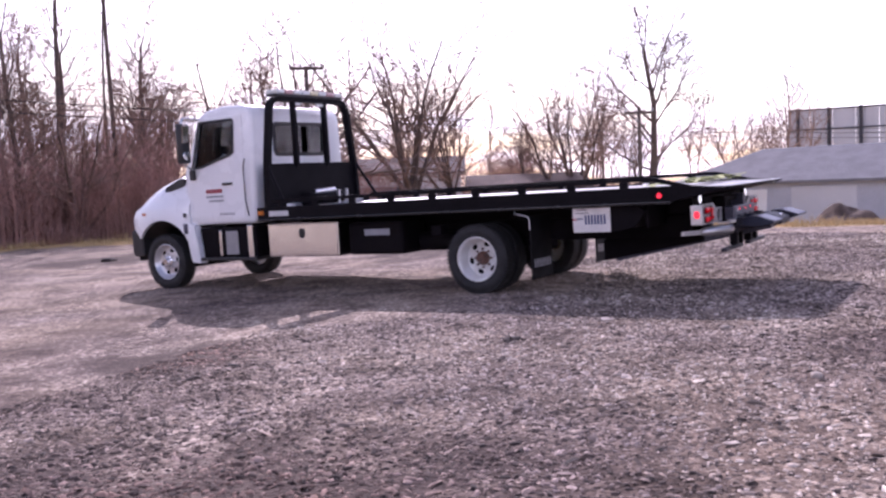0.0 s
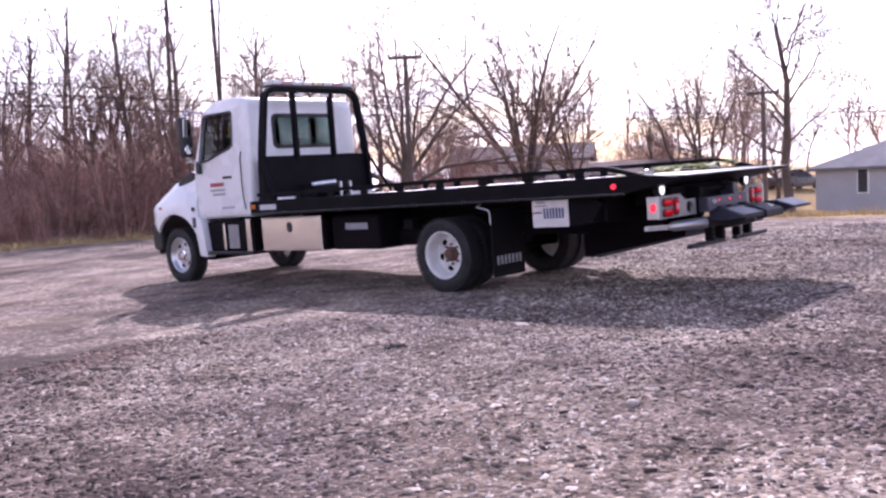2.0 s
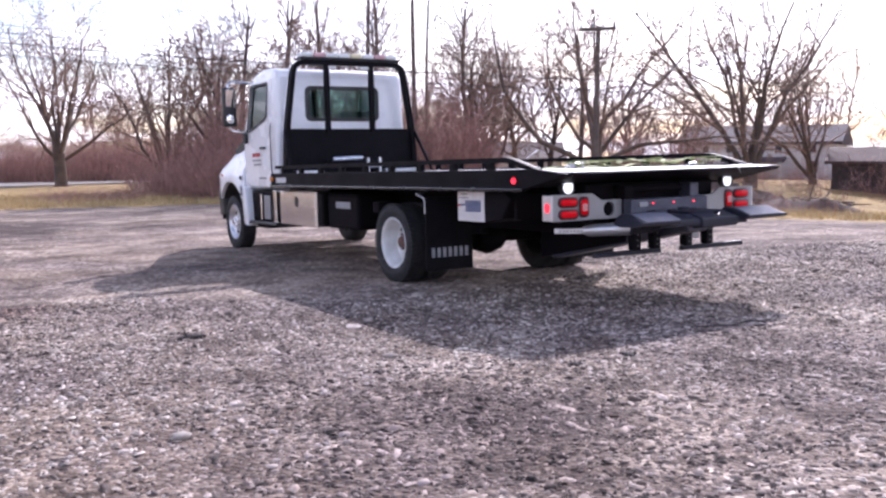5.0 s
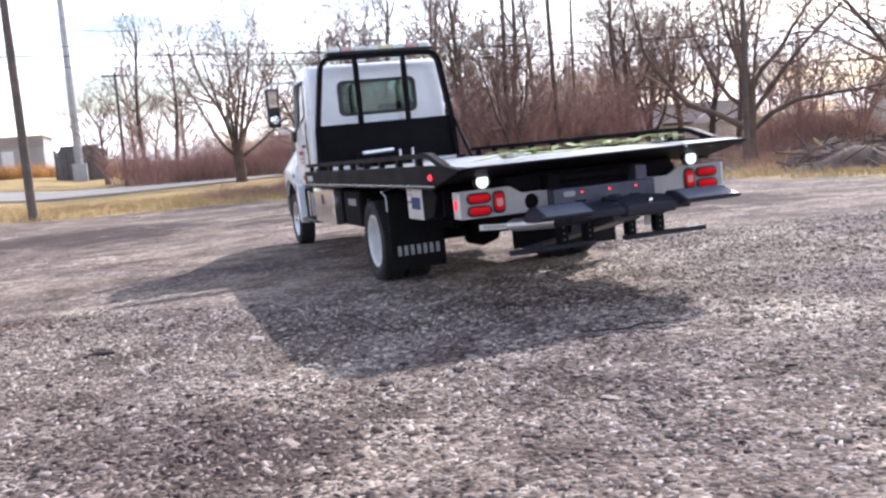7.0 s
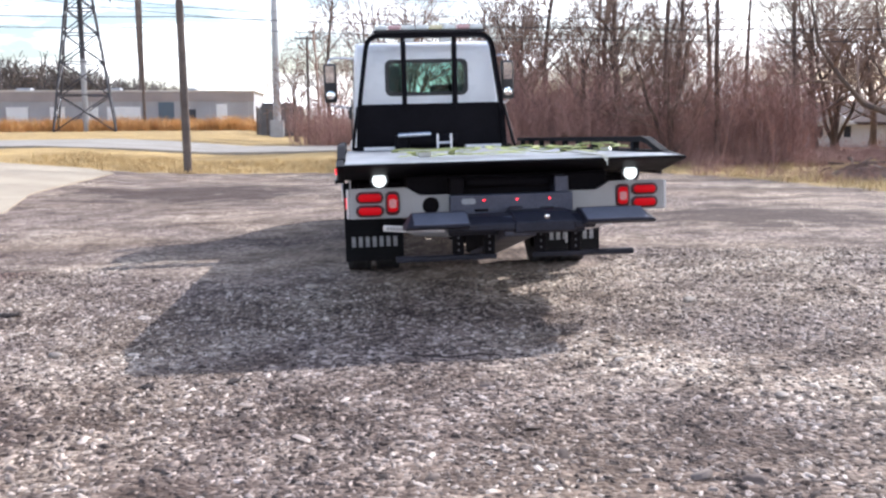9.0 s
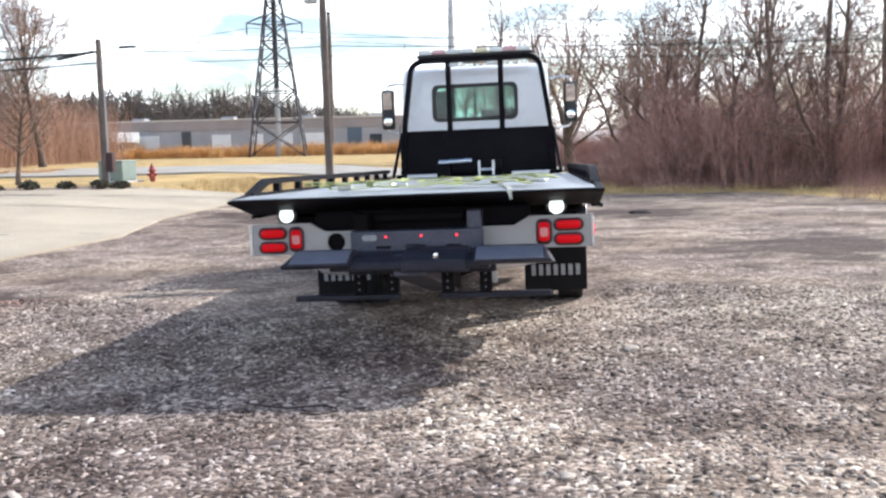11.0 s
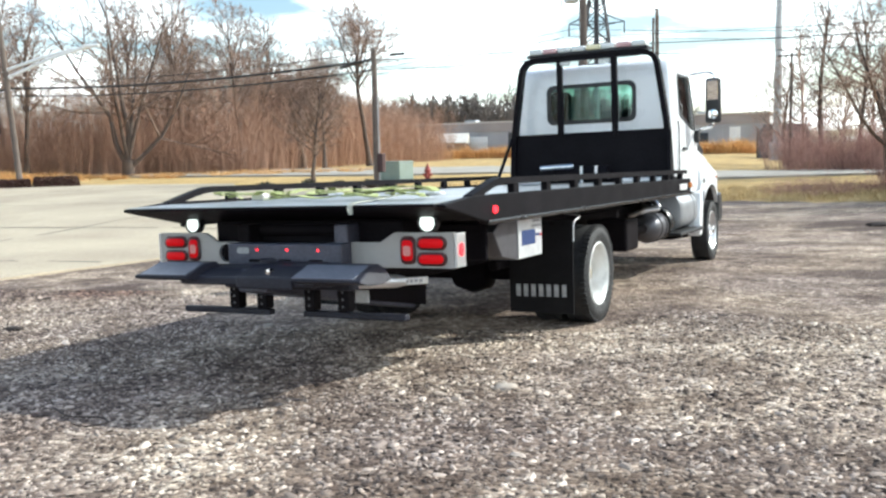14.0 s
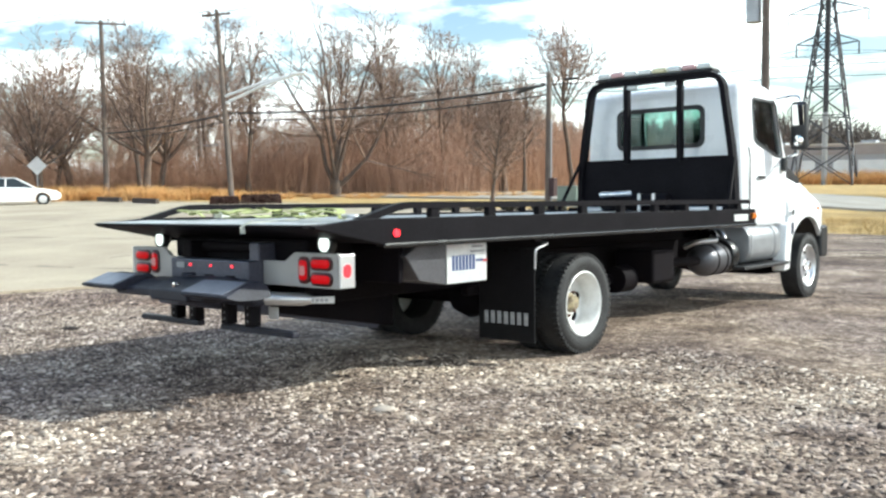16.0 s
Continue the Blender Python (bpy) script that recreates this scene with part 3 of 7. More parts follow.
# mudguards, flaps and the rear corner boxes
for s in (-1, 1):
    flap = part("mud_flap", box((min(s * 0.66, s * 1.20), -0.745, 0.17), (max(s * 0.66, s * 1.20), -0.73, 0.90), 0.005), M_FLAP, truck, "black rubber mud flap with pale lettering")
    for rows_z, hgt in ((0.35, 0.095),):     # lettering as plain bars
        pieces("lettering", bar(0.036, hgt), M_FLAPTEXT, flap, 7, lambda i: pose(s * 0.93 + (i - 3) * 0.064, -0.748, rows_z, 90), "pale letter")
    pieces("bolt", lambda: box((-0.012, -0.01, -0.012), (0.012, 0.01, 0.012), 0.004), M_FRAME, flap, 5, lambda i: pose(s * 0.93 + (i - 2) * 0.1, -0.74, 0.877))
    part("flap_bracket", tube(bent([(s * 1.205, -0.74, 0.74), (s * 1.205, -0.74, 0.89), (s * 1.205, -0.55, 0.93), (s * 1.0, -0.45, 0.95)], 0.05), 0.007, 8), M_BRUSHED, truck, "thin steel bracket", 50)
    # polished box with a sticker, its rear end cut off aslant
    # the left box is darker than the right one
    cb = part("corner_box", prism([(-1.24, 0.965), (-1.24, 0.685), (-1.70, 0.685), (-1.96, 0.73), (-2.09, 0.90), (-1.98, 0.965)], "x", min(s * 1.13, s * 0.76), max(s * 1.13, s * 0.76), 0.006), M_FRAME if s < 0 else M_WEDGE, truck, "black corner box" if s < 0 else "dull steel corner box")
    part("polished_plate", box((s * 1.135 - 0.004, -1.69, 0.69), (s * 1.135 + 0.004, -1.25, 0.96), 0.002, 1), M_BRIGHT, cb, "polished plate with a sticker")
    pieces("lettering", bar(0.105, 0.022), M_BLUETEXT, cb, 7, lambda i: pose(s * 1.1405, -1.625 + i * 0.037, 0.83, s * 18, 90, 0), "dark blue slanted letter")
    pieces("lettering", bar(0.018, 0.020), M_BLUETEXT, cb, 3, lambda i: pose(s * 1.1405, -1.362 + i * 0.026, 0.84, 0, 90, 0), "small blue letter")
    pieces("lettering", bar(0.020, 0.018), M_REDTEXT, cb, 2, lambda i: pose(s * 1.1405, -1.285 + i * 0.024, 0.835, 0, 90, 0), "small red letter")
    for y, z, w in ((-1.36, 0.905, 0.16), (-1.36, 0.94, 0.12)):
        pieces("lettering", bar(0.014, w), M_GREYTEXT, cb, 1, lambda i: pose(s * 1.1405, y, z, 0, 90, 0))
    part("inner_guard", box((min(s * 0.5, s * 1.08), -2.1, 0.72), (max(s * 0.5, s * 1.08), -2.06, 0.96), 0.01), M_FRAME, truck)

# tail lights
for s in (-1, 1):
    o = [(1.145, 0.73), (1.145, 0.945), (0.74, 0.945), (0.64, 0.885), (0.40, 0.885), (0.40, 0.73)]
    bm = prism([(s * x, z) for x, z in o], "y", -2.70, -2.67, 0.004)
    if s < 0:
        bm = cut(bm, lathe([(-2.8, 0.062), (-2.6, 0.062)], 24, "y", (-0.565, 0, 0.81)))
        part("panel_hole", lathe([(-2.672, 0.002), (-2.673, 0.066)], 24, "y", (-0.565, 0, 0.81)), M_FRAME, truck, "round dark opening")
    pan = part("light_panel", bm, M_PANEL, truck, "brushed metal light panel")
    for z in (0.786, 0.881):
        part("lamp_rim", prism(rounded(s * 1.0 - 0.10, z - 0.042, s * 1.0 + 0.10, z + 0.042, 0.041), "y", -2.712, -2.70, 0.004, 1), M_REDRIM, pan, "dark red lamp rim", 50)
        part("tail_lamp", prism(rounded(s * 1.0 - 0.08, z - 0.026, s * 1.0 + 0.08, z + 0.026, 0.025), "y", -2.722, -2.711, 0.004, 1), M_REDLENS, pan, "lit oval red tail lamp", 50)
    part("lamp_rim", prism(rounded(s * 0.838 - 0.052, 0.752, s * 0.838 + 0.052, 0.922, 0.035), "y", -2.712, -2.70, 0.004, 1), M_REDRIM, pan, "dark red lamp rim", 50)
    part("reverse_lamp", prism(rounded(s * 0.838 - 0.036, 0.775, s * 0.838 + 0.036, 0.90, 0.024), "y", -2.722, -2.711, 0.004, 1), M_REDLENS, pan, "upright red lamp", 50)
    part("reverse_lens", prism(rounded(s * 0.838 - 0.026, 0.805, s * 0.838 + 0.026, 0.865, 0.014), "y", -2.726, -2.721, 0.002, 1), mat("pink_lens", (0.75, 0.32, 0.30), 0.3), pan, "pale lens")
    sl = part("side_lamp_box", box((min(s * 1.148, s * 1.165), -2.70, 0.735), (max(s * 1.148, s * 1.165), -2.58, 0.94), 0.004), M_BRUSHED, truck)
    part("side_lamp", prism(rounded(-2.675, 0.80, -2.615, 0.88, 0.028), "x", s * 1.164, s * 1.171, 0.002, 1), M_LITSIDE, sl, "lit red side lamp")
    part("panel_arm", box((min(s * 0.42, s * 1.12), -2.67, 0.74), (max(s * 0.42, s * 1.12), -2.60, 0.80), 0.01), M_FRAME, truck)
    # likewise the left upright is darker than the right one
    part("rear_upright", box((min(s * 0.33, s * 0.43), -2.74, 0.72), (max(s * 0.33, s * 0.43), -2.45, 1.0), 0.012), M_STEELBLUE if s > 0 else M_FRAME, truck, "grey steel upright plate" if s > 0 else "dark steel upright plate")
led_bar = part("rear_crossplate", box((-0.44, -2.83, 0.745), (0.44, -2.73, 0.885), 0.01), M_STEELBLUE, truck, "grey steel cross plate")
for x in (-0.2, 0.035, 0.27):
    part("small_red_lamp", lathe([(-0.010, 0.002), (-0.008, 0.007), (0, 0.009)], 12, "y", (x, -2.83, 0.845)), M_REDDOT, led_bar, "small lit red lamp", 40)
    part("slot", box((x - 0.07, -2.835, 0.765), (x + 0.03, -2.828, 0.785), 0.003), M_FRAME, led_bar, "dark slot")
part("maker_plate", prism(rounded(-0.36, 0.82, -0.26, 0.86, 0.018), "y", -2.838, -2.83), M_TANK, led_bar, "small bright oval plate")
part("under_tail_box", box((-0.73, -2.60, 0.84), (0.75, -2.2, 1.02), 0.02), M_FRAME, truck)
part("tail_roller", tube([(-0.3, -2.635, 0.96), (0.3, -2.635, 0.96)], 0.035, 12), M_FRAME, truck, "", 40)

# wheel lift
part("lift_boom", box((-0.11, -1.1, -0.07), (0.11, 0.75, 0.07), 0.012, m=pose(0, -2.05, 0.475, -11, 0, 0)), M_STEELBLUE, truck, "dark grey steel lift boom")
part("lift_boom_sleeve", prism([(-1.18, 0.27), (-1.18, 0.53), (-1.97, 0.60), (-2.40, 0.64), (-2.40, 0.49)], "x", -0.135, 0.135, 0.012), M_FRAME, truck, "black boom sleeve")
HEX = [(-3.0, 0.765), (-3.0, 0.70), (-3.10, 0.685), (-3.25, 0.69), (-3.32, 0.71), (-3.32, 0.724), (-3.14, 0.785), (-3.04, 0.79)]
cb = part("crossbar", prism([(-2.86, 0.755), (-2.86, 0.66), (-3.02, 0.645), (-3.22, 0.665), (-3.22, 0.715), (-3.08, 0.755)], "x", -0.50, 0.50, 0.012), M_LIFT, truck, "dark steel crossbar of the wheel lift")
part("crossbar_sleeve", prism([(-2.84, 0.775), (-2.84, 0.64), (-3.04, 0.625), (-3.24, 0.65), (-3.24, 0.722), (-3.08, 0.775)], "x", -0.05, 0.36, 0.012), M_LIFT, cb, "dark centre sleeve")
part("pivot_pin", lathe([(-0.008, 0.002), (-0.006, 0.016), (0.03, 0.018)], 14, "y", (0.17, -3.20, 0.748)), M_CHROME, cb, "bright pin", 40)
part("pivot_cap", lathe([(0.785, 0.05), (0.80, 0.05), (0.806, 0.04)], 16, "z", (0.0, -2.98, 0)), M_LIFT, cb, "", 40)
for s, x0, x1 in ((-1, -0.82, -0.36), (1, 0.41, 0.92)):
    wing = prism(HEX, "x", x0, x1, 0.01)
    for v in wing.verts:                       # the outer end is cut off aslant
        if abs(v.co.x - (x0 if s < 0 else x1)) < 0.02:
            v.co.x -= s * 0.09 * max(0.0, (v.co.z - 0.66) / 0.13)
    part("crossbar_wing", wing, M_LIFT, cb, "dark steel wing with a bevelled top")
    xa, xb = (x0 + 0.09, x1 - 0.01) if s < 0 else (x0 + 0.01, x1 - 0.09)
    # plate on the sloping top, lighter than the wing below it
    part("wing_top", prism([(-3.143, 0.787), (-3.315, 0.727), (-3.317, 0.732), (-3.145, 0.792)], "x", xa, xb), M_WINGTOP, cb, "blue-grey top plate")
for s in (-1, 1):                              # the arms swing forward and outward under the light panels
    p, q, e = Vector((s * 0.42, -2.80, 0.645)), Vector((s * 0.68, -2.58, 0.635)), Vector((s * 0.88, -2.40, 0.622))
    arm = part("tow_arm", tube([p, q, q.lerp(e, 0.2)], [0.055, 0.052, 0.03] if s < 0 else [0.044, 0.042, 0.028], 16), M_BRUSHED, truck, "bright round steel tow arm", 40)
    turn = math.degrees(math.atan2(e.y - q.y, e.x - q.x))
    reach, letters = (0.29, 7) if s < 0 else (0.20, 4)
    part("arm_bar", box((-0.02, -0.012, -0.024), (reach, 0.012, 0.024), 0.006), M_BRUSHED, arm, "flat bar with small lettering").matrix_local = pose(q.x, q.y, q.z - 0.006, 0, 0, turn)
    face = -0.0135 if s > 0 else 0.0135
    pieces("lettering", bar(0.020, 0.020), M_GREYTEXT, arm, letters, lambda i: pose(q.x, q.y, q.z - 0.006, 0, 0, turn) @ pose(0.06 + i * 0.03, face, 0, 90, 0, 0), "small grey letter")
for rod, posts in (((-0.83, -0.115), (-0.39, -0.17)), ((0.14, 0.88), (0.20, 0.45))):
    part("fork_rod", box((rod[0], -2.84, 0.425), (rod[1], -2.78, 0.465), 0.01), M_LIFT, truck, "dark steel rod")
    part("fork_head", box((posts[0] - 0.07, -2.86, 0.60), (posts[1] + 0.07, -2.76, 0.69), 0.012), M_LIFT, truck, "dark steel fork head")
    for x in posts:
        po = part("fork_post", box((x - 0.04, -2.85, 0.465), (x + 0.04, -2.77, 0.70), 0.01), M_BLACK, truck, "black square post")
        pieces("pin_hole", lambda: lathe([(-0.003, 0.001), (-0.002, 0.008), (0, 0.008)], 10, "y"), M_WEDGE, po, 3, lambda i: pose(x, -2.85, 0.50 + i * 0.045))
part("tow_hook", tube(bent([(0.25, -2.78, 0.72), (0.25, -2.83, 0.68), (0.21, -2.85, 0.64), (0.17, -2.83, 0.67)], 0.03), 0.016, 8), M_BRUSHED, truck, "bright hook", 60)
# pale plate drawn in where bright ground shows through under the tail
part("pale_plate", box((0.42, -2.66, 0.50), (0.52, -2.655, 0.58), 0.004), M_WHITETEXT, truck, "pale plate under the tail")

# cab
shell = prism([(3.60, 0.94), (3.60, 2.43), (3.64, 2.56), (3.78, 2.615), (4.15, 2.635), (4.48, 2.60), (4.67, 2.515), (4.99, 1.74), (4.99, 0.94)], "x", -1.03, 1.03, 0.075, 4)
for v in shell.verts:                          # the cab leans in towards the roof
    v.co.x *= 1 - 0.055 * max(0, v.co.z - 1.5)
inner = prism([(3.66, 1.02), (3.66, 2.40), (3.72, 2.54), (4.44, 2.54), (4.62, 2.46), (4.93, 1.72), (4.93, 1.02)], "x", -0.965, 0.965, 0.03, 2)
for v in inner.verts:
    v.co.x *= 1 - 0.055 * max(0, v.co.z - 1.5)
WIN = [(4.80, 1.765), (4.66, 2.40), (4.60, 2.43), (3.98, 2.43), (3.945, 2.395), (3.97, 1.96), (4.05, 1.91), (4.32, 1.85), (4.60, 1.775)]
shell = cut(shell, inner, prism(rounded(-0.545, 1.90, 0.545, 2.335, 0.08), "y", 3.5, 3.8), prism(WIN, "x", -1.3, 1.3),
            prism([(-0.88, 1.80), (0.88, 1.80), (0.80, 2.44), (-0.80, 2.44)], "y", 4.4, 5.2))
cab = part("cab_shell", shell, M_WHITE, truck, "white painted cab", 40)
bm = prism(rounded(-0.575, 1.87, 0.575, 2.365, 0.09), "y", 3.588, 3.606, 0.003, 1)
part("rear_window_seal", cut(bm, prism(rounded(-0.525, 1.92, 0.525, 2.315, 0.07), "y", 3.5, 3.8)), M_PLASTIC, cab, "black rubber seal")
part("rear_window", prism(rounded(-0.54, 1.905, 0.54, 2.33, 0.075), "y", 3.61, 3.618), M_REARGLASS, cab, "tinted rear window")
part("windscreen", prism([(4.995, 1.74), (4.65, 2.50), (4.642, 2.495), (4.987, 1.735)], "x", -0.86, 0.86), M_GLASS, cab, "windscreen")
for s in (-1, 1):
    def side_plate(outline, x0, x1, bevel=0.0):
        bm = prism(outline, "x", min(s * x0, s * x1), max(s * x0, s * x1), bevel, 1)
        for v in bm.verts:
            v.co.x *= 1 - 0.055 * max(0, v.co.z - 1.5)
        return bm
    door = side_plate([(3.80, 1.02), (3.78, 2.48), (4.65, 2.48), (4.87, 1.70), (4.90, 1.05)], 1.028, 1.040, 0.004)
    hole = side_plate([(4.79, 1.775), (4.65, 2.39), (4.595, 2.42), (3.985, 2.42), (3.955, 2.39), (3.98, 1.965), (4.06, 1.92), (4.325, 1.86), (4.605, 1.785)], 0.9, 1.2)
    dr = part("door", cut(door, hole), M_WHITE, cab, "white cab door")
    part("side_window", side_plate(WIN, 1.0, 1.006), M_SIDEGLASS, dr, "tinted door window")
    seal_o = side_plate([(4.81, 1.755), (4.67, 2.405), (4.605, 2.44), (3.975, 2.44), (3.935, 2.40), (3.96, 1.95), (4.045, 1.90), (4.315, 1.84), (4.595, 1.765)], 1.036, 1.046)
    seal_i = side_plate([(4.775, 1.785), (4.64, 2.38), (4.59, 2.41), (3.99, 2.41), (3.965, 2.38), (3.99, 1.975), (4.07, 1.93), (4.33, 1.87), (4.61, 1.795)], 0.9, 1.2)
    part("window_seal", cut(seal_o, seal_i), M_PLASTIC, dr, "black window seal")
    part("handle", box((s * 1.05 - 0.012, 4.0, 1.50), (s * 1.05 + 0.012, 4.20, 1.535), 0.01), M_PLASTIC, dr, "black door handle")
    part("hinge_mirror", box((s * 1.06 - 0.03, 4.72, 1.60), (s * 1.06 + 0.03, 4.82, 1.76), 0.025), M_PLASTIC, dr, "small black mirror foot")
    if s < 0:
        pieces("lettering", bar(0.055, 0.04), M_REDTEXT, dr, 6, lambda i: pose(s * 1.0425, 4.24 + i * 0.055, 1.425, 0, 90, 0), "red letter")
        for z, k, y0 in ((1.345, 7, 4.22), (1.285, 6, 4.22), (1.09, 6, 4.02)):
            pieces("lettering", bar(0.028, 0.036), M_GREYTEXT, dr, k, lambda i: pose(s * 1.0425, y0 + i * 0.05, z, 0, 90, 0), "small grey letter")
    # mirror on bright arms
    mx = -1.37 if s < 0 else 1.27
    mi = part("mirror", box((mx - 0.095, 4.55, 1.84), (mx + 0.095, 4.66, 2.41), 0.035, 3), M_PLASTIC, truck, "black wing mirror", 40)
    part("mirror_glass", box((-0.066, -0.004, -0.14), (0.066, 0.004, 0.14), 0.003), M_MIRROR, mi, "mirror glass").matrix_local = pose(mx, 4.545, 2.235, 5, 0, 0)
    part("convex_glass", lathe([(4.538, 0.002), (4.545, 0.06), (4.552, 0.065)], 20, "y", (mx, 0, 1.95)), M_MIRROR, mi, "round convex mirror", 40)
    part("mirror_arm", tube(bent([(s * 0.97, 4.62, 2.47), (mx - s * 0.08, 4.60, 2.49), (mx, 4.60, 2.47), (mx + s * 0.02, 4.60, 2.38)], 0.05), 0.017, 8), M_CHROME, mi, "bright arm", 50)
    part("mirror_arm", tube(bent([(s * 1.04, 4.78, 1.76), (mx - s * 0.12, 4.66, 1.78), (mx, 4.60, 1.80), (mx, 4.60, 1.86)], 0.05), 0.017, 8), M_CHROME, mi, "bright arm", 50)
    # seats and the like inside
    lo, hi, top = (-0.60, -0.34, 2.30) if s < 0 else (0.06, 0.60, 2.03)
    part("seat", box((lo, 3.74, 1.0), (hi, 3.90, top), 0.05), M_INTERIOR, cab, "tall dark driver's seat" if s < 0 else "dark passenger bench back")
    part("corner_grip", tube(bent([(s * 1.045, 3.72, 1.05), (s * 1.05, 3.76, 1.25), (s * 1.05, 3.76, 1.75), (s * 1.045, 3.73, 1.85)], 0.06), 0.009, 6), M_PLASTIC, cab, "", 60)
part("dashboard", box((-0.92, 4.55, 1.1), (0.92, 4.88, 1.78), 0.06), M_INTERIOR, cab)
part("steering_wheel", lathe([(0.0, 0.19), (0.02, 0.205), (0.04, 0.19), (0.02, 0.175), (0.0, 0.19)], 24, "y", (-0.45, 4.42, 1.68)), M_INTERIOR, cab)
part("roof_visor", prism([(4.46, 2.61), (4.72, 2.52), (4.76, 2.43), (4.73, 2.44), (4.66, 2.52), (4.46, 2.59)], "x", -0.85, 0.85, 0.006), M_WHITE, cab)
for x in (-0.72, -0.36, 0, 0.36, 0.72):
    part("roof_marker", box((x - 0.05, 4.28, 2.60), (x + 0.05, 4.38, 2.65), 0.02), M_AMBER, cab, "amber roof marker lamp")
part("antenna", tube([(-1.0, 4.62, 2.3), (-1.08, 4.7, 3.1)], 0.004, 5), M_PLASTIC, cab)

# hood and front wings
def section(w, zs, wt, zt, zb):
    pts = [(-w, zb), (-w, (zb + zs) / 2), (-w, zs), (-w + 0.03, zs + 0.06), (-(w * 0.6 + wt * 0.4), zs + (zt - zs) * 0.45), (-wt - 0.03, zt - 0.07), (-wt + 0.06, zt - 0.01), (-wt * 0.5, zt + 0.018), (0, zt + 0.025)]
    return pts + [(-x, z) for x, z in reversed(pts[:-1])]


hood = bmesh.new()
rows = []
for y, w, zs, wt, zt, zb in ((4.90, 1.07, 1.20, 0.90, 1.75, 0.43), (5.02, 1.085, 1.20, 0.90, 1.735, 0.43), (5.35, 1.10, 1.20, 0.89, 1.655, 0.50), (5.70, 1.10, 1.19, 0.87, 1.555, 0.50), (5.95, 1.09, 1.17, 0.84, 1.465, 0.72), (6.12, 1.06, 1.13, 0.78, 1.36, 0.90), (6.22, 1.0, 1.06, 0.66, 1.23, 0.93)):
    rows.append([hood.verts.new((x, y, z)) for x, z in section(w, zs, wt, zt, zb)])
for a, b in zip(rows, rows[1:]):
    for k in range(len(a) - 1):
        hood.faces.new((a[k], a[k + 1], b[k + 1], b[k]))
hood.faces.new(rows[-1])
hood.faces.new(list(reversed(rows[0])))
for a, b in zip(rows, rows[1:]):
    hood.faces.new((a[0], b[0], b[-1], a[-1]))
bmesh.ops.recalc_face_normals(hood, faces=hood.faces)
arch = lathe([(-1.3, 0.61), (1.3, 0.61)], 48, "x", (0, 5.50, 0.43))
belly = box((-1.02, 4.98, 0.2), (1.02, 6.12, 0.95))
hd = part("hood", cut(hood, arch, belly), M_WHITE, truck, "white sloping hood with flared wings", 38)
for s in (-1, 1):
    bm = lathe([(min(s * 0.55, s * 1.04), 0.605), (max(s * 0.55, s * 1.04), 0.605)], 48, "x", (0, 5.50, 0.43))
    bmesh.ops.delete(bm, geom=[f for f in bm.faces if len(f.verts) > 4 or f.calc_center_median().z < 0.40], context="FACES")
    part("wheel_well", bm, M_PLASTIC, hd, "black wheel well", 40)
    part("wing_vent", prism([(5.00, 1.63), (5.10, 1.655), (5.44, 1.53), (5.47, 1.46), (5.36, 1.46), (5.04, 1.53)], "x", min(s * 0.90, s * 0.995), max(s * 0.90, s * 0.995), 0.01), M_PLASTIC, hd, "black hood vent")
    part("side_repeater", box((s * 1.085 - 0.02, 5.82, 1.12), (s * 1.085 + 0.02, 5.90, 1.16), 0.012), M_AMBER, hd, "amber repeater lamp")
    part("wing_tail", prism([(4.80, 0.95), (5.02, 1.02), (4.94, 0.62), (4.90, 0.40), (4.72, 0.38), (4.74, 0.62)], "x", min(s * 0.93, s * 1.092), max(s * 0.93, s * 1.092), 0.02), M_WHITE, hd, "", 40)
    part("wing_step", box((s * 1.08 - 0.02, 4.92, 0.82), (s * 1.08 + 0.02, 5.02, 0.98), 0.02), M_STEELBLUE, hd, "grey infill panel")
    part("headlamp", box((s * 0.86 - 0.16, 6.05, 0.96), (s * 0.86 + 0.14, 6.215, 1.10), 0.05), M_CLEAR, hd, "clear headlamp")
    part("badge", lathe([(0, 0.001), (0.002, 0.035), (0.012, 0.035)], 16, at=(s * 1.105 - 0.006, 4.96, 1.10)), M_PLASTIC, hd, "dark round badge")
part("front_bumper", prism([(6.00, 0.50), (6.00, 0.90), (6.21, 0.92), (6.26, 0.88), (6.26, 0.54), (6.21, 0.49)], "x", -1.07, 1.07, 0.03), M_PLASTIC, truck, "black front bumper")
part("grille", box((-0.5, 6.10, 0.95), (0.5, 6.235, 1.15), 0.02), M_CHROME, hd, "bright grille")

cab.location.x = hd.location.x = -0.03         # the cab sits a little off the frame's middle

# straps left on the deck near the tail
def strap(name, pts, width, material, label, category, m=TILT):
    t = thing(name, label, category, m)
    bm = bmesh.new()
    prev = None
    P = bent(pts, 0.08, 4)
    for i, p in enumerate(P):
        d = (P[min(i + 1, len(P) - 1)] - P[max(i - 1, 0)]).normalized()
        n = Vector((-d.y, d.x, 0)).normalized() * width / 2
        up = Vector((0, 0, 0.006))
        ring = [bm.verts.new(q) for q in (p + n, p - n, p - n + up, p + n + up)]
        if prev:
            for k in range(4):
                bm.faces.new((prev[k], prev[(k + 1) % 4], ring[(k + 1) % 4], ring[k]))
        prev = ring
    part("webbing", bm, material, t)
    return t


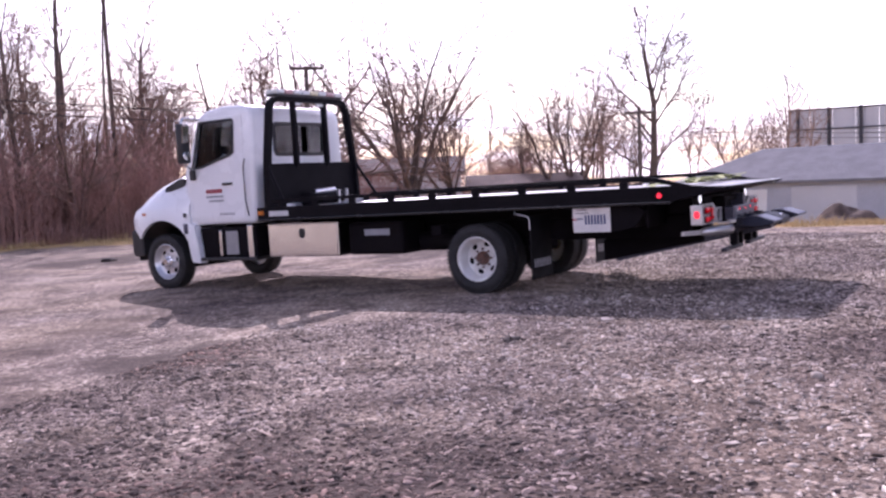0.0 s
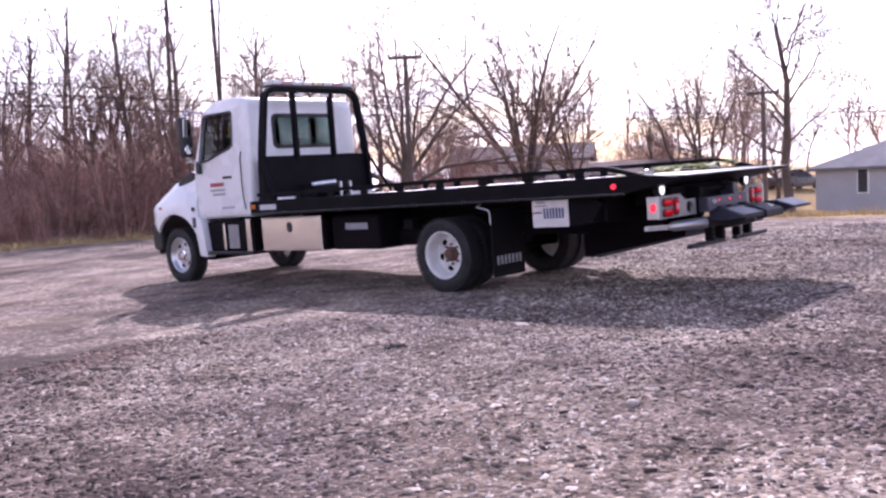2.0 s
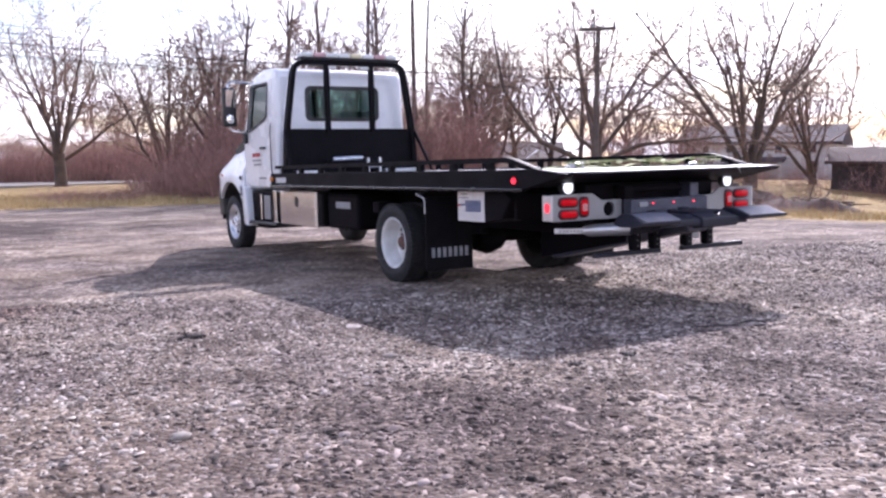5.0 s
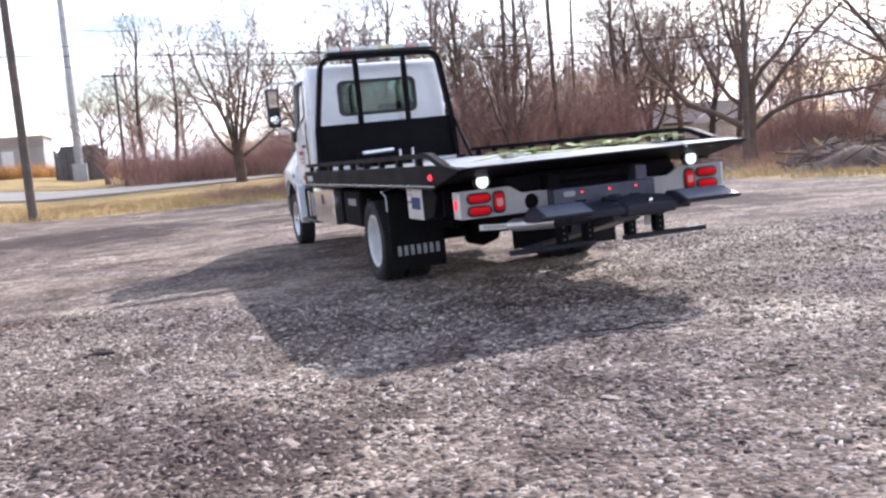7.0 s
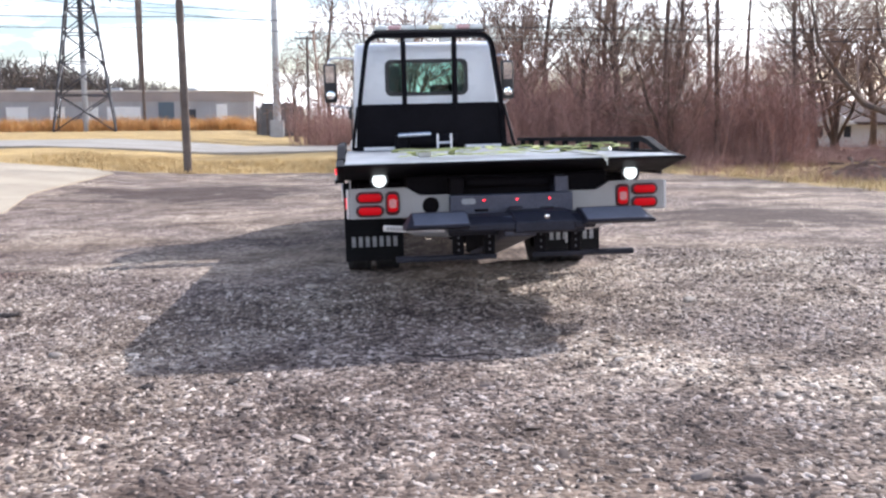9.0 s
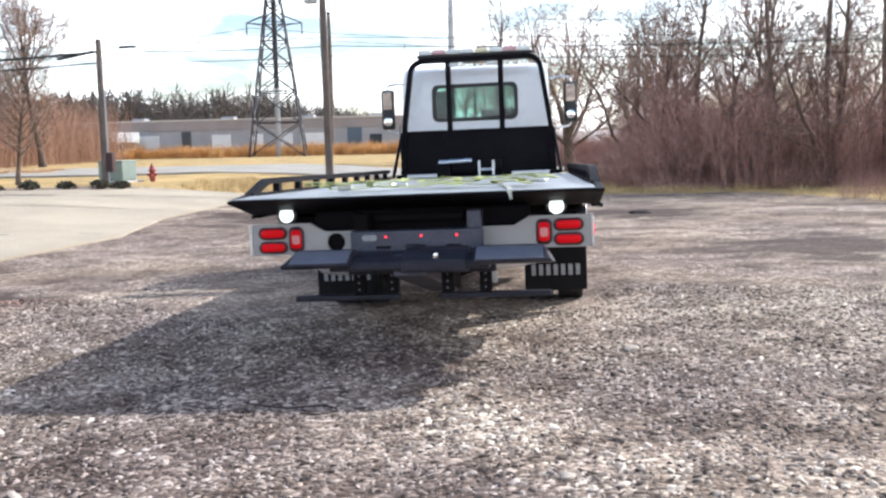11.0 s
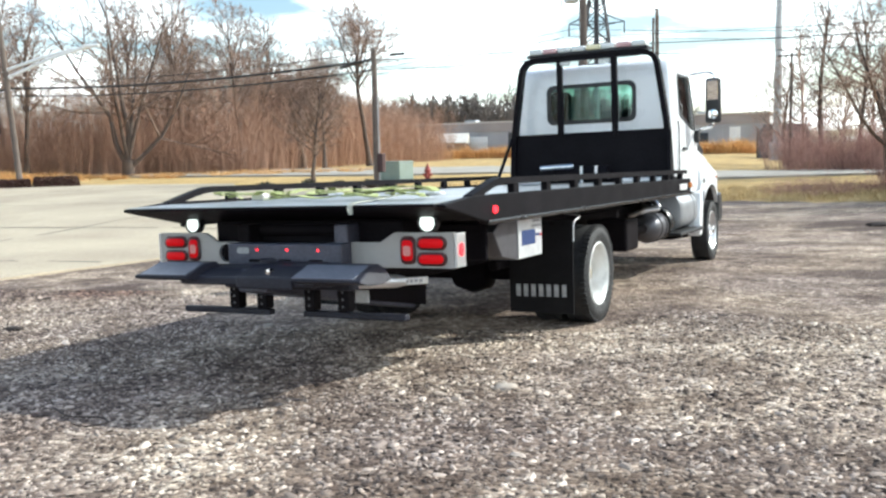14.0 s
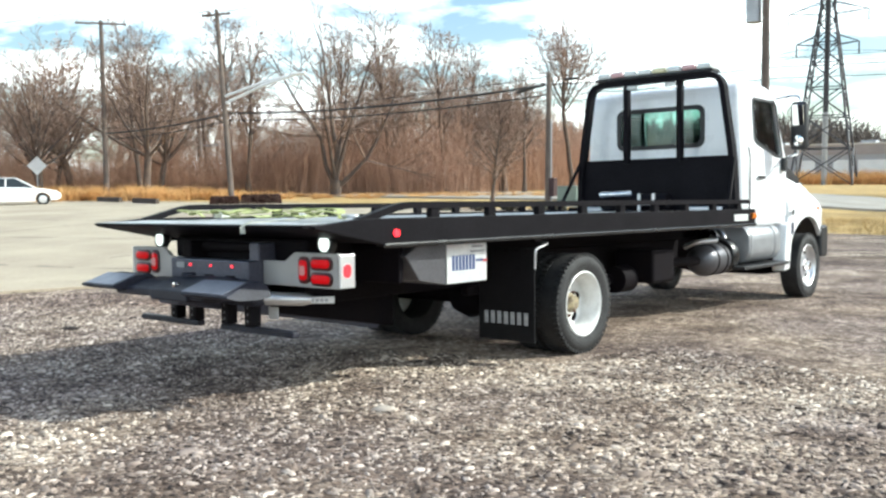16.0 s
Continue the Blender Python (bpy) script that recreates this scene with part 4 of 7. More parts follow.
Z = DECK + 0.012
st = strap("tow_strap", [(-0.55, -2.30, Z), (-0.30, -2.20, Z + 0.02), (-0.05, -2.32, Z), (0.15, -2.22, Z + 0.03), (0.42, -2.34, Z), (0.62, -2.16, Z + 0.025), (0.75, -2.30, Z)], 0.06, M_STRAP, "yellow-green tow strap lying loose on the deck", "strap")
st2 = strap("tow_strap", [(-0.75, -2.05, Z), (-0.5, -1.95, Z + 0.02), (-0.25, -2.10, Z), (0.02, -2.00, Z + 0.02), (0.25, -2.12, Z), (0.10, -1.85, Z + 0.02), (-0.2, -1.80, Z)], 0.06, M_STRAP, "yellow-green tow strap lying loose on the deck", "strap")
part("hook", tube(bent([(0.76, -2.30, Z + 0.02), (0.84, -2.34, Z + 0.02), (0.88, -2.28, Z + 0.02), (0.84, -2.24, Z + 0.02)], 0.03), 0.012, 8), M_BRUSHED, st, "bright steel hook", 60)
part("ratchet", box((-0.62, -2.34, Z), (-0.52, -2.26, Z + 0.05), 0.01), M_BRUSHED, st, "bright ratchet")
coil_rng = random.Random(77)
for cx, cy, turn in ((0.35, -2.42, 0.4), (-0.62, -2.45, 2.0), (0.78, -2.50, 1.1), (0.55, -2.30, 2.6), (0.10, -2.48, 0.2), (-0.30, -2.38, 1.6)):
    pts = [(cx + math.cos(turn + a * 0.9) * (0.05 + 0.018 * a), cy + math.sin(turn + a * 0.9) * (0.04 + 0.010 * a), Z + 0.012 + 0.035 * coil_rng.random() + 0.003 * a) for a in range(12)]
    strap("tow_strap", pts, 0.05, M_STRAP, "yellow-green strap coiled loosely near the tail", "strap")
strap("strap_tail", [(0.52, -2.30, Z + 0.01), (0.60, -2.70, 1.142), (0.63, -2.97, 1.134), (0.63, -3.012, 1.118), (0.64, -3.018, 1.07)], 0.032, M_WHITESTRAP, "off-white strap end hanging over the tail", "strap")
part("hook", tube(bent([(-0.20, -1.80, Z + 0.02), (-0.28, -1.76, Z + 0.02), (-0.32, -1.82, Z + 0.02)], 0.03), 0.012, 8), M_BRUSHED, st2, "bright steel hook", 60)

# ---- land ----
def ground_material():
    """Gravel of mixed chips with darker worn patches and painted bump shade, passing into dry grass where the sheet
    says so.
    """
    m = bpy.data.materials.new("gravel_and_grass")
    m.use_nodes = True
    n, l = m.node_tree.nodes, m.node_tree.links
    b = n["Principled BSDF"]
    b.inputs["Roughness"].default_value = 0.92
    b.inputs["Specular IOR Level"].default_value = 0.25
    co = n.new("ShaderNodeTexCoord")

    def noise_at(scale, detail=4.0, rough=0.55):
        t = n.new("ShaderNodeTexNoise")
        t.inputs["Scale"].default_value, t.inputs["Detail"].default_value, t.inputs["Roughness"].default_value = scale, detail, rough
        l.new(co.outputs["Object"], t.inputs["Vector"])
        return t

    def ramp_of(socket, *stops):
        r = n.new("ShaderNodeValToRGB")
        while len(r.color_ramp.elements) < len(stops):
            r.color_ramp.elements.new(0.5)
        for e, (p, c) in zip(r.color_ramp.elements, stops):
            e.position, e.color = p, (*c, 1)
        l.new(socket, r.inputs["Fac"])
        return r.outputs["Color"]

    def mixed(kind, fac, a, c):
        x = n.new("ShaderNodeMix")
        x.data_type, x.blend_type = "RGBA", kind
        for sock, v in ((x.inputs["Factor"], fac), (x.inputs["A"], a), (x.inputs["B"], c)):
            if isinstance(v, (int, float)):
                sock.default_value = v
            elif isinstance(v, tuple):
                sock.default_value = (*v, 1)
            else:
                l.new(v, sock)
        return x.outputs["Result"]
    chips = n.new("ShaderNodeTexVoronoi")
    chips.inputs["Scale"].default_value = 34.0
    warp = noise_at(9.0, 2.0)
    wv = n.new("ShaderNodeMix")
    wv.data_type = "VECTOR"
    wv.inputs["Factor"].default_value = 0.05
    l.new(co.outputs["Object"], wv.inputs["A"])
    l.new(warp.outputs["Color"], wv.inputs["B"])
    l.new(wv.outputs["Result"], chips.inputs["Vector"])
    chip_tone = n.new("ShaderNodeSeparateColor")
    l.new(chips.outputs["Color"], chip_tone.inputs["Color"])
    gravel = ramp_of(chip_tone.outputs["Red"], (0.0, (0.070, 0.055, 0.050)), (0.42, (0.195, 0.165, 0.148)), (0.78, (0.33, 0.292, 0.262)), (1.0, (0.60, 0.555, 0.505)))
    dirt = ramp_of(noise_at(60, 5).outputs["Fac"], (0.3, (0.10, 0.074, 0.060)), (0.7, (0.30, 0.250, 0.212)))
    patch = ramp_of(noise_at(0.55, 5, 0.6).outputs["Fac"], (0.40, (0, 0, 0)), (0.62, (1, 1, 1)))
    col = mixed("MIX", patch, gravel, mixed("MIX", 0.5, gravel, dirt))
    streak = n.new("ShaderNodeMapping")
    streak.inputs["Scale"].default_value = (0.13, 0.55, 1)
    streak.inputs["Rotation"].default_value = (0, 0, radians(12))
    l.new(co.outputs["Object"], streak.inputs["Vector"])
    sn = n.new("ShaderNodeTexNoise")
    sn.inputs["Scale"].default_value, sn.inputs["Detail"].default_value = 1.0, 5.0
    l.new(streak.outputs["Vector"], sn.inputs["Vector"])
    col = mixed("MULTIPLY", 1.0, col, ramp_of(sn.outputs["Fac"], (0.38, (0.70, 0.645, 0.60)), (0.58, (1.16, 1.13, 1.08))))
    # blotches of dark soil, with the shade of low bumps multiplied into the colour
    col = mixed("MULTIPLY", 0.9, col, ramp_of(noise_at(1.7, 6, 0.62).outputs["Fac"], (0.36, (0.42, 0.37, 0.345)), (0.55, (1.06, 1.05, 1.04))))
    col = mixed("MULTIPLY", 0.75, col, ramp_of(noise_at(13, 4, 0.6).outputs["Fac"], (0.36, (0.55, 0.53, 0.52)), (0.50, (0.95, 0.95, 0.94)), (0.66, (1.25, 1.24, 1.22))))
    col = mixed("MULTIPLY", 1.0, col, ramp_of(noise_at(0.48, 3, 0.5).outputs["Fac"], (0.40, (0.82, 0.79, 0.82)), (0.60, (1.25, 1.24, 1.20))))
    col = mixed("MULTIPLY", 1.0, col, (1.16, 1.12, 1.08))
    soil = ramp_of(noise_at(40, 5).outputs["Fac"], (0.3, (0.018, 0.011, 0.009)), (0.7, (0.085, 0.053, 0.045)))
    sa = n.new("ShaderNodeAttribute")
    sa.attribute_name = "soil"
    se, sm = n.new("ShaderNodeMath"), n.new("ShaderNodeMapRange")
    se.operation = "ADD"
    sm.inputs["To Min"].default_value, sm.inputs["To Max"].default_value = -0.8, 0.8
    l.new(noise_at(1.1, 7, 0.7).outputs["Fac"], sm.inputs["Value"])
    l.new(sa.outputs["Fac"], se.inputs[0])
    l.new(sm.outputs["Result"], se.inputs[1])
    col = mixed("MIX", ramp_of(se.outputs[0], (0.40, (0, 0, 0)), (0.70, (0.85, 0.85, 0.85))), col, soil)
    straw = ramp_of(noise_at(24, 6).outputs["Fac"], (0.3, (0.26, 0.18, 0.075)), (0.55, (0.56, 0.41, 0.18)), (0.75, (0.72, 0.57, 0.30)))
    straw = mixed("MULTIPLY", 0.7, straw, ramp_of(noise_at(0.35, 5).outputs["Fac"], (0.35, (0.55, 0.48, 0.42)), (0.65, (1.1, 1.05, 1.0))))
    att = n.new("ShaderNodeAttribute")
    att.attribute_name = "grass"
    edge = n.new("ShaderNodeMath")
    edge.operation = "ADD"
    en = n.new("ShaderNodeMapRange")
    en.inputs["To Min"].default_value, en.inputs["To Max"].default_value = -0.9, 0.9
    l.new(noise_at(1.3, 6, 0.65).outputs["Fac"], en.inputs["Value"])
    l.new(att.outputs["Fac"], edge.inputs[0])
    l.new(en.outputs["Result"], edge.inputs[1])
    mask = ramp_of(edge.outputs[0], (0.42, (0, 0, 0)), (0.58, (1, 1, 1)))
    col = mixed("MIX", mask, col, straw)
    l.new(col, b.inputs["Base Color"])
    bp, bp2 = n.new("ShaderNodeBump"), n.new("ShaderNodeBump")
    bp.inputs["Strength"].default_value, bp.inputs["Distance"].default_value = 0.9, 0.014
    l.new(chips.outputs["Distance"], bp.inputs["Height"])
    bp.invert = True
    bp2.inputs["Strength"].default_value, bp2.inputs["Distance"].default_value = 0.5, 0.06
    l.new(noise_at(5, 5).outputs["Fac"], bp2.inputs["Height"])
    l.new(bp2.outputs["Normal"], bp.inputs["Normal"])
    l.new(bp.outputs["Normal"], b.inputs["Normal"])
    return m


def inside(x, y, poly):
    hit = False
    for (x0, y0), (x1, y1) in zip(poly, poly[1:] + poly[:1]):
        if (y0 > y) != (y1 > y) and x < (x1 - x0) * (y - y0) / (y1 - y0) + x0:
            hit = not hit
    return hit


def edge_distance(x, y, poly):
    best = 1e9
    for (x0, y0), (x1, y1) in zip(poly, poly[1:] + poly[:1]):
        dx, dy = x1 - x0, y1 - y0
        t = max(0, min(1, ((x - x0) * dx + (y - y0) * dy) / (dx * dx + dy * dy)))
        best = min(best, math.hypot(x - x0 - t * dx, y - y0 - t * dy))
    return best


LOT = [(-60, -60), (40, -60), (20, -12), (13.0, -3), (13.0, 2), (11.2, 6), (10.5, 10), (9.5, 16), (7.5, 20.5), (4, 21.5), (0, 22.5), (-7.5, 24.3), (-11, 23.5), (-60, 24)]
PAVED = [(-95, -14), (-30, -8.5), (-16, -5), (-10.5, -2.6), (-8.4, -1.0), (-7.9, 1), (-7.8, 4), (-7.7, 9), (-8.7, 13.3), (-8.9, 22.2), (-10, 23.6), (-13, 23.2), (-14, 20.8), (-17.5, 19.4), (-20, 21), (-24, 25.5), (-34, 25), (-39, 22.5), (-47, 20.5), (-62, 27), (-95, 38)]


def lot_bumps(x, y):
    near = smoothstep((22 - math.hypot(x, y)) / 10) * smoothstep((math.hypot(x, y + 0.0) - 0.0) / 6)
    return 0.035 * near * noise.noise((x * 0.35, y * 0.35, 3.1)) + 0.012 * near * noise.noise((x * 1.4, y * 1.4, 7.7))


def land(x, y):
    z = height(x, y)
    if abs(x) < 1.6 and -1 < y < 6.5:
        return z
    return z + lot_bumps(x, y)


def axis_steps(fine):
    out, v = [0.0], 0.0
    while v < 900:
        v += fine if v < 14 else (1.0 if v < 40 else (4 if v < 130 else 70))
        out.append(v)
    return [-a for a in reversed(out[1:])] + out


AX = axis_steps(0.35)
n = len(AX)
verts = [(x, y, land(x, y)) for y in AX for x in AX]
faces = [(j * n + i, j * n + i + 1, (j + 1) * n + i + 1, (j + 1) * n + i) for j in range(n - 1) for i in range(n - 1)]
ground = tagged(raw("ground", verts, faces, ground_material(), smooth=True), "grey gravel lot with dry straw-coloured grass round it", "ground", kind="structure")
att = ground.data.attributes.new("grass", "FLOAT", "POINT")
vals = []
for x, y, z in verts:
    d = edge_distance(x, y, LOT) if max(abs(x), abs(y)) < 75 else 50.0
    vals.append(0.5 - 0.28 * min(d, 1.8) if inside(x, y, LOT) else 0.5 + 0.5 * min(d, 1.0))
att.data.foreach_set("value", vals)
# trodden soil shows through the gravel here and there: centre, reach and strength
SOIL = ((-8.6, -2.7, 2.6, 1.0), (-5.2, 0.6, 1.1, 1.0), (-5.0, 14.0, 4.0, 1.0), (3.0, 12.5, 2.2, 1.0), (5.0, 4.0, 2.6, 1.0),
        (-6.4, 0.2, 6.0, 0.56), (-3.3, -5.2, 3.4, 0.60), (3.6, -2.4, 4.5, 0.50))


def soil_at(x, y):
    return max(0.0, *(k - 0.65 * math.hypot(x - a, y - b) / q for a, b, q, k in SOIL))


soil = ground.data.attributes.new("soil", "FLOAT", "POINT")
soil.data.foreach_set("value", [soil_at(x, y) if abs(x) < 40 and abs(y) < 40 else 0.0 for x, y, z in verts])


def sheet(name, poly, lift, material, label, step=1.6, category="pavement"):
    """A flat area laid on the land, with a thin edge."""
    bm = bmesh.new()
    bm.faces.new([bm.verts.new((x, y, 0)) for x, y in poly])
    xs, ys = [p[0] for p in poly], [p[1] for p in poly]
    for axis, lo, hi in (((1, 0, 0), min(xs), max(xs)), ((0, 1, 0), min(ys), max(ys))):
        k = lo + step
        while k < hi:
            bmesh.ops.bisect_plane(bm, geom=bm.verts[:] + bm.edges[:] + bm.faces[:], plane_co=Vector(axis) * k, plane_no=axis)
            k += step
    for v in bm.verts:
        v.co.z = land(v.co.x, v.co.y) + lift
    skirt = [e for e in bm.edges if e.is_boundary]
    res = bmesh.ops.extrude_edge_only(bm, edges=skirt)
    for v in [g for g in res["geom"] if isinstance(g, bmesh.types.BMVert)]:
        v.co.z -= lift + 0.12
    return tagged(part(name, bm, material), label, category, kind="structure")


M_CONCRETE = mat("worn_concrete", (0.44, 0.372, 0.275), 0.9, var=0.14, scale=0.35, fine=30, bump=0.3, bump_scale=60, second=(0.345, 0.285, 0.21), specks=0.05)
M_ASPHALT = mat("pale_asphalt", (0.36, 0.33, 0.285), 0.9, var=0.16, scale=0.4, fine=40, second=(0.28, 0.255, 0.22))
M_JOINT = mat("joint_tar", (0.10, 0.09, 0.08), 0.9, var=0.2)
sheet("pavement", PAVED, 0.035, M_CONCRETE, "pale worn concrete forecourt with dark joints")
sheet("road", [(-200, 75), (-95, 47), (-40, 37), (-20, 35.5), (-12, 38.5), (-4, 43.5), (4, 48.5), (20, 55), (60, 66), (160, 90), (160, 101), (60, 77), (20, 64.5), (4, 58), (-10, 54), (-24, 53), (-45, 55), (-95, 68), (-200, 98)], 0.10, M_ASPHALT, "pale grey asphalt road", 4.0, "road")


def crack(pts, w):
    bm = bmesh.new()
    prev = None
    P = [Vector((x, y, 0)) for x, y in pts]
    fine = []
    for a, b in zip(P, P[1:]):
        k = max(2, int((b - a).length / 0.8))
        fine += [a.lerp(b, i / k) for i in range(k)]
    fine.append(P[-1])
    for i, p in enumerate(fine):
        d = (fine[min(i + 1, len(fine) - 1)] - fine[max(0, i - 1)]).normalized()
        s = Vector((-d.y, d.x, 0)) * w * (0.6 + 0.8 * noise.noise((p.x * 2, p.y * 2, 1)) ** 2)
        q = p + Vector((-d.y, d.x, 0)) * 0.12 * noise.noise((p.x, p.y, 5))
        ring = []
        for o in (s, -s):
            c = q + o
            ring.append(bm.verts.new((c.x, c.y, land(c.x, c.y) + 0.041)))
        if prev:
            bm.faces.new((prev[0], prev[1], ring[1], ring[0]))
        prev = ring
    ob = part("joint", bm, M_JOINT, bpy.data.objects["pavement"], "dark joint in the concrete")


crack([(-8.3, 9.5), (-14, 7.2), (-24, 4.6), (-46, -1)], 0.05)
crack([(-8.2, 3.2), (-13, 1.7), (-22, -0.5), (-40, -4)], 0.06)
crack([(-9.5, 15.5), (-18, 12.5), (-30, 9), (-50, 5)], 0.05)
crack([(-16, 19), (-13.5, 8), (-11.5, -4), (-10, -14)], 0.04)
crack([(-27, 22), (-24, 8), (-21, -8)], 0.05)


# ---- bare trees ----
STEPS = (7, 6, 3, 2, 1)
SIDES = (8, 6, 4, 2, 2)


def shoot(rng, out, p, d, length, r, level, kids, bend, wander, fine):
    """One branch that curves upwards, with its own side branches, into out as (points, radii, level)."""
    k = STEPS[level]
    pts, dirs, rs = [p], [d], [r]
    tip = max(r * 0.35, fine * 0.6)
    for i in range(k):
        d = (d + Vector((rng.gauss(0, 1), rng.gauss(0, 1), rng.gauss(0, 0.7))) * wander + Vector((0, 0, bend))).normalized()
        p = p + d * (length / k)
        pts.append(p)
        dirs.append(d)
        rs.append(r + (tip - r) * (i + 1) / k)
    out.append((pts, rs, level))
    side_shoots(rng, out, pts, dirs, rs, length, level, kids, bend, wander, fine)


def side_shoots(rng, out, pts, dirs, rs, length, level, kids, bend, wander, fine):
    if level + 1 >= len(STEPS) or not kids[level]:
        return
    k, count = len(pts) - 1, kids[level]
    for c in range(count):
        t = 0.22 + 0.78 * (c + rng.random()) / count
        f = min(t, 0.999) * k
        i = int(f)
        q = pts[i].lerp(pts[i + 1], f - i)
        rad = rs[i] + (rs[i + 1] - rs[i]) * (f - i)
        side = dirs[i].orthogonal().normalized()
        side.rotate(Matrix.Rotation(rng.random() * 2 * math.pi, 3, dirs[i]))
        a = radians(rng.uniform(30, 66)) * (1.1 - 0.3 * t)
        nd = dirs[i] * math.cos(a) + side * math.sin(a)
        ln = length * rng.uniform(0.34, 0.62) * (1.08 - 0.45 * t)
        shoot(rng, out, q, nd, ln, max(fine, rad * 0.62), level + 1, kids, bend, wander, fine)


def limb(rng, out, trunk, z0, az, tilt0, tilt1, length, r, kids, bend, wander, fine):
    """A main limb that leaves the trunk at z0 towards az, leaning tilt0 degrees there and tilt1 at its tip."""
    pts_t, rs_t = trunk
    k = next((i for i in range(len(pts_t) - 1) if pts_t[i + 1].z >= z0), len(pts_t) - 2)
    f = min(1.0, max(0.0, (z0 - pts_t[k].z) / max(1e-6, pts_t[k + 1].z - pts_t[k].z)))
    p = pts_t[k].lerp(pts_t[k + 1], f)
    n_seg = STEPS[1]
    pts, dirs, rs = [p], [], [r]
    turn = radians(az)
    for i in range(n_seg):
        a = radians(tilt0 + (tilt1 - tilt0) * i / (n_seg - 1) + rng.gauss(0, 7))
        turn += rng.gauss(0, 0.13)
        d = Vector((math.sin(turn) * math.sin(a), math.cos(turn) * math.sin(a), math.cos(a)))
        dirs.append(d)
        p = p + d * (length / n_seg)
        pts.append(p)
        rs.append(r + (max(r * 0.22, fine) - r) * (i + 1) / n_seg)
    dirs.append(dirs[-1])
    out.append((pts, rs, 1))
    side_shoots(rng, out, pts, dirs, rs, length, 1, kids, bend, wander, fine)


def fan(rng, count, z0, z1, low, high, tip, length):
    """Limbs all round: they start between z0 and z1, lean between low and high degrees, the lower ones more."""
    out = []
    for i in range(count):
        f = (i + rng.random()) / count
        lean = high + (low - high) * f + rng.uniform(-6, 6)
        out.append((z0 + (z1 - z0) * f, i * 137.5 + rng.uniform(-25, 25), lean, lean * tip, length * rng.uniform(0.78, 1.08) * (1.0 - 0.25 * f)))
    return out


def grow(seed, top, r, limbs, kids=(0, 8, 6, 4), bend=0.035, wander=0.15, fine=0.006, sway=0.05, tip=0.35):
    """The branches of a bare tree. top: the trunk's height; limbs: (z0, az, tilt0, tilt1, length), or what fan() takes."""
    rng = random.Random(seed)
    out, p, d = [], Vector((0, 0, -0.2)), Vector((0, 0, 1))
    pts, rs = [p], [r * 1.25]
    for i in range(STEPS[0]):
        d = (d + Vector((rng.gauss(0, sway), rng.gauss(0, sway), 0.05))).normalized()
        p = p + d * ((top + 0.2) / STEPS[0])
        pts.append(p)
        rs.append(r * (1 + (tip - 1) * (i + 1) / STEPS[0]))
    out.append((pts, rs, 0))
    for spec in limbs:
        for z0, az, t0, t1, ln in (fan(rng, *spec[1:]) if spec[0] == "fan" else (spec,)):
            i = min(STEPS[0], max(0, round(z0 / top * STEPS[0])))
            limb(rng, out, (pts, rs), z0, az, t0, t1, ln, max(fine * 1.6, min(rs[i] * 0.75, 0.017 * ln)), kids, bend, wander, fine)
    return out


def wood_mesh(branches, keep, strips=3):
    """Tapered bars for the branches whose level keep() takes, thin strips for the twigs: verts and faces."""
    V, F = [], []
    for pts, rs, level in branches:
        if not keep(level):
            continue
        k = SIDES[level] if level < strips else 2
        d0 = (pts[1] - pts[0]).normalized()
        side = d0.orthogonal().normalized()
        side.rotate(Matrix.Rotation(len(V) * 1.7, 3, d0))
        start = len(V)
        for i, p in enumerate(pts):
            d = (pts[min(i + 1, len(pts) - 1)] - pts[max(i - 1, 0)]).normalized()
            side = (side - d * side.dot(d)).normalized()
            upv = d.cross(side)
            rr = rs[i] * (1.3 if level == 0 and i == 0 else 1)
            for j in range(k):
                a = 2 * math.pi * j / k
                V.append(tuple(p + side * (math.cos(a) * rr) + upv * (math.sin(a) * rr)))
        for i in range(len(pts) - 1):
            for j in range(k if k > 2 else 1):
                a, b = start + i * k + j, start + i * k + (j + 1) % k
                F.append((a, b, b + k, a + k))
    return V, F


M_BARK = mat("grey_brown_bark", (0.145, 0.102, 0.076), 0.9, var=0.25, scale=2.5, fine=30, bump=0.6, bump_scale=25, second=(0.085, 0.065, 0.058), per_object=0.25)
M_TWIG = mat("brown_twigs", (0.31, 0.212, 0.165), 0.9, var=0.25, scale=1.2, fine=20, second=(0.20, 0.137, 0.108), per_object=0.25)
M_BRUSH = mat("reddish_brown_brush", (0.46, 0.275, 0.23), 0.9, var=0.3, scale=0.35, fine=12, second=(0.32, 0.185, 0.155), per_island=0.5)
M_WOODS = mat("far_woods_bark", (0.40, 0.28, 0.215), 0.9, var=0.3, scale=0.2, fine=6, second=(0.28, 0.19, 0.15), per_island=0.4)
M_FARWOODS = mat("grey_far_woods", (0.17, 0.145, 0.13), 0.9, var=0.3, scale=0.05, fine=4, second=(0.12, 0.10, 0.09), per_island=0.3)
M_UNDER = mat("brown_undergrowth", (0.46, 0.28, 0.19), 0.9, var=0.3, scale=0.10, fine=6, second=(0.31, 0.185, 0.13), per_island=0.15)
M_REED = mat("golden_reeds", (0.70, 0.42, 0.17), 0.9, var=0.3, scale=0.25, fine=12, second=(0.48, 0.26, 0.10), per_island=0.2)
M_STRAW = mat("dry_grass_blades", (0.66, 0.50, 0.25), 0.9, var=0.25, scale=0.8, fine=20, second=(0.46, 0.34, 0.17))


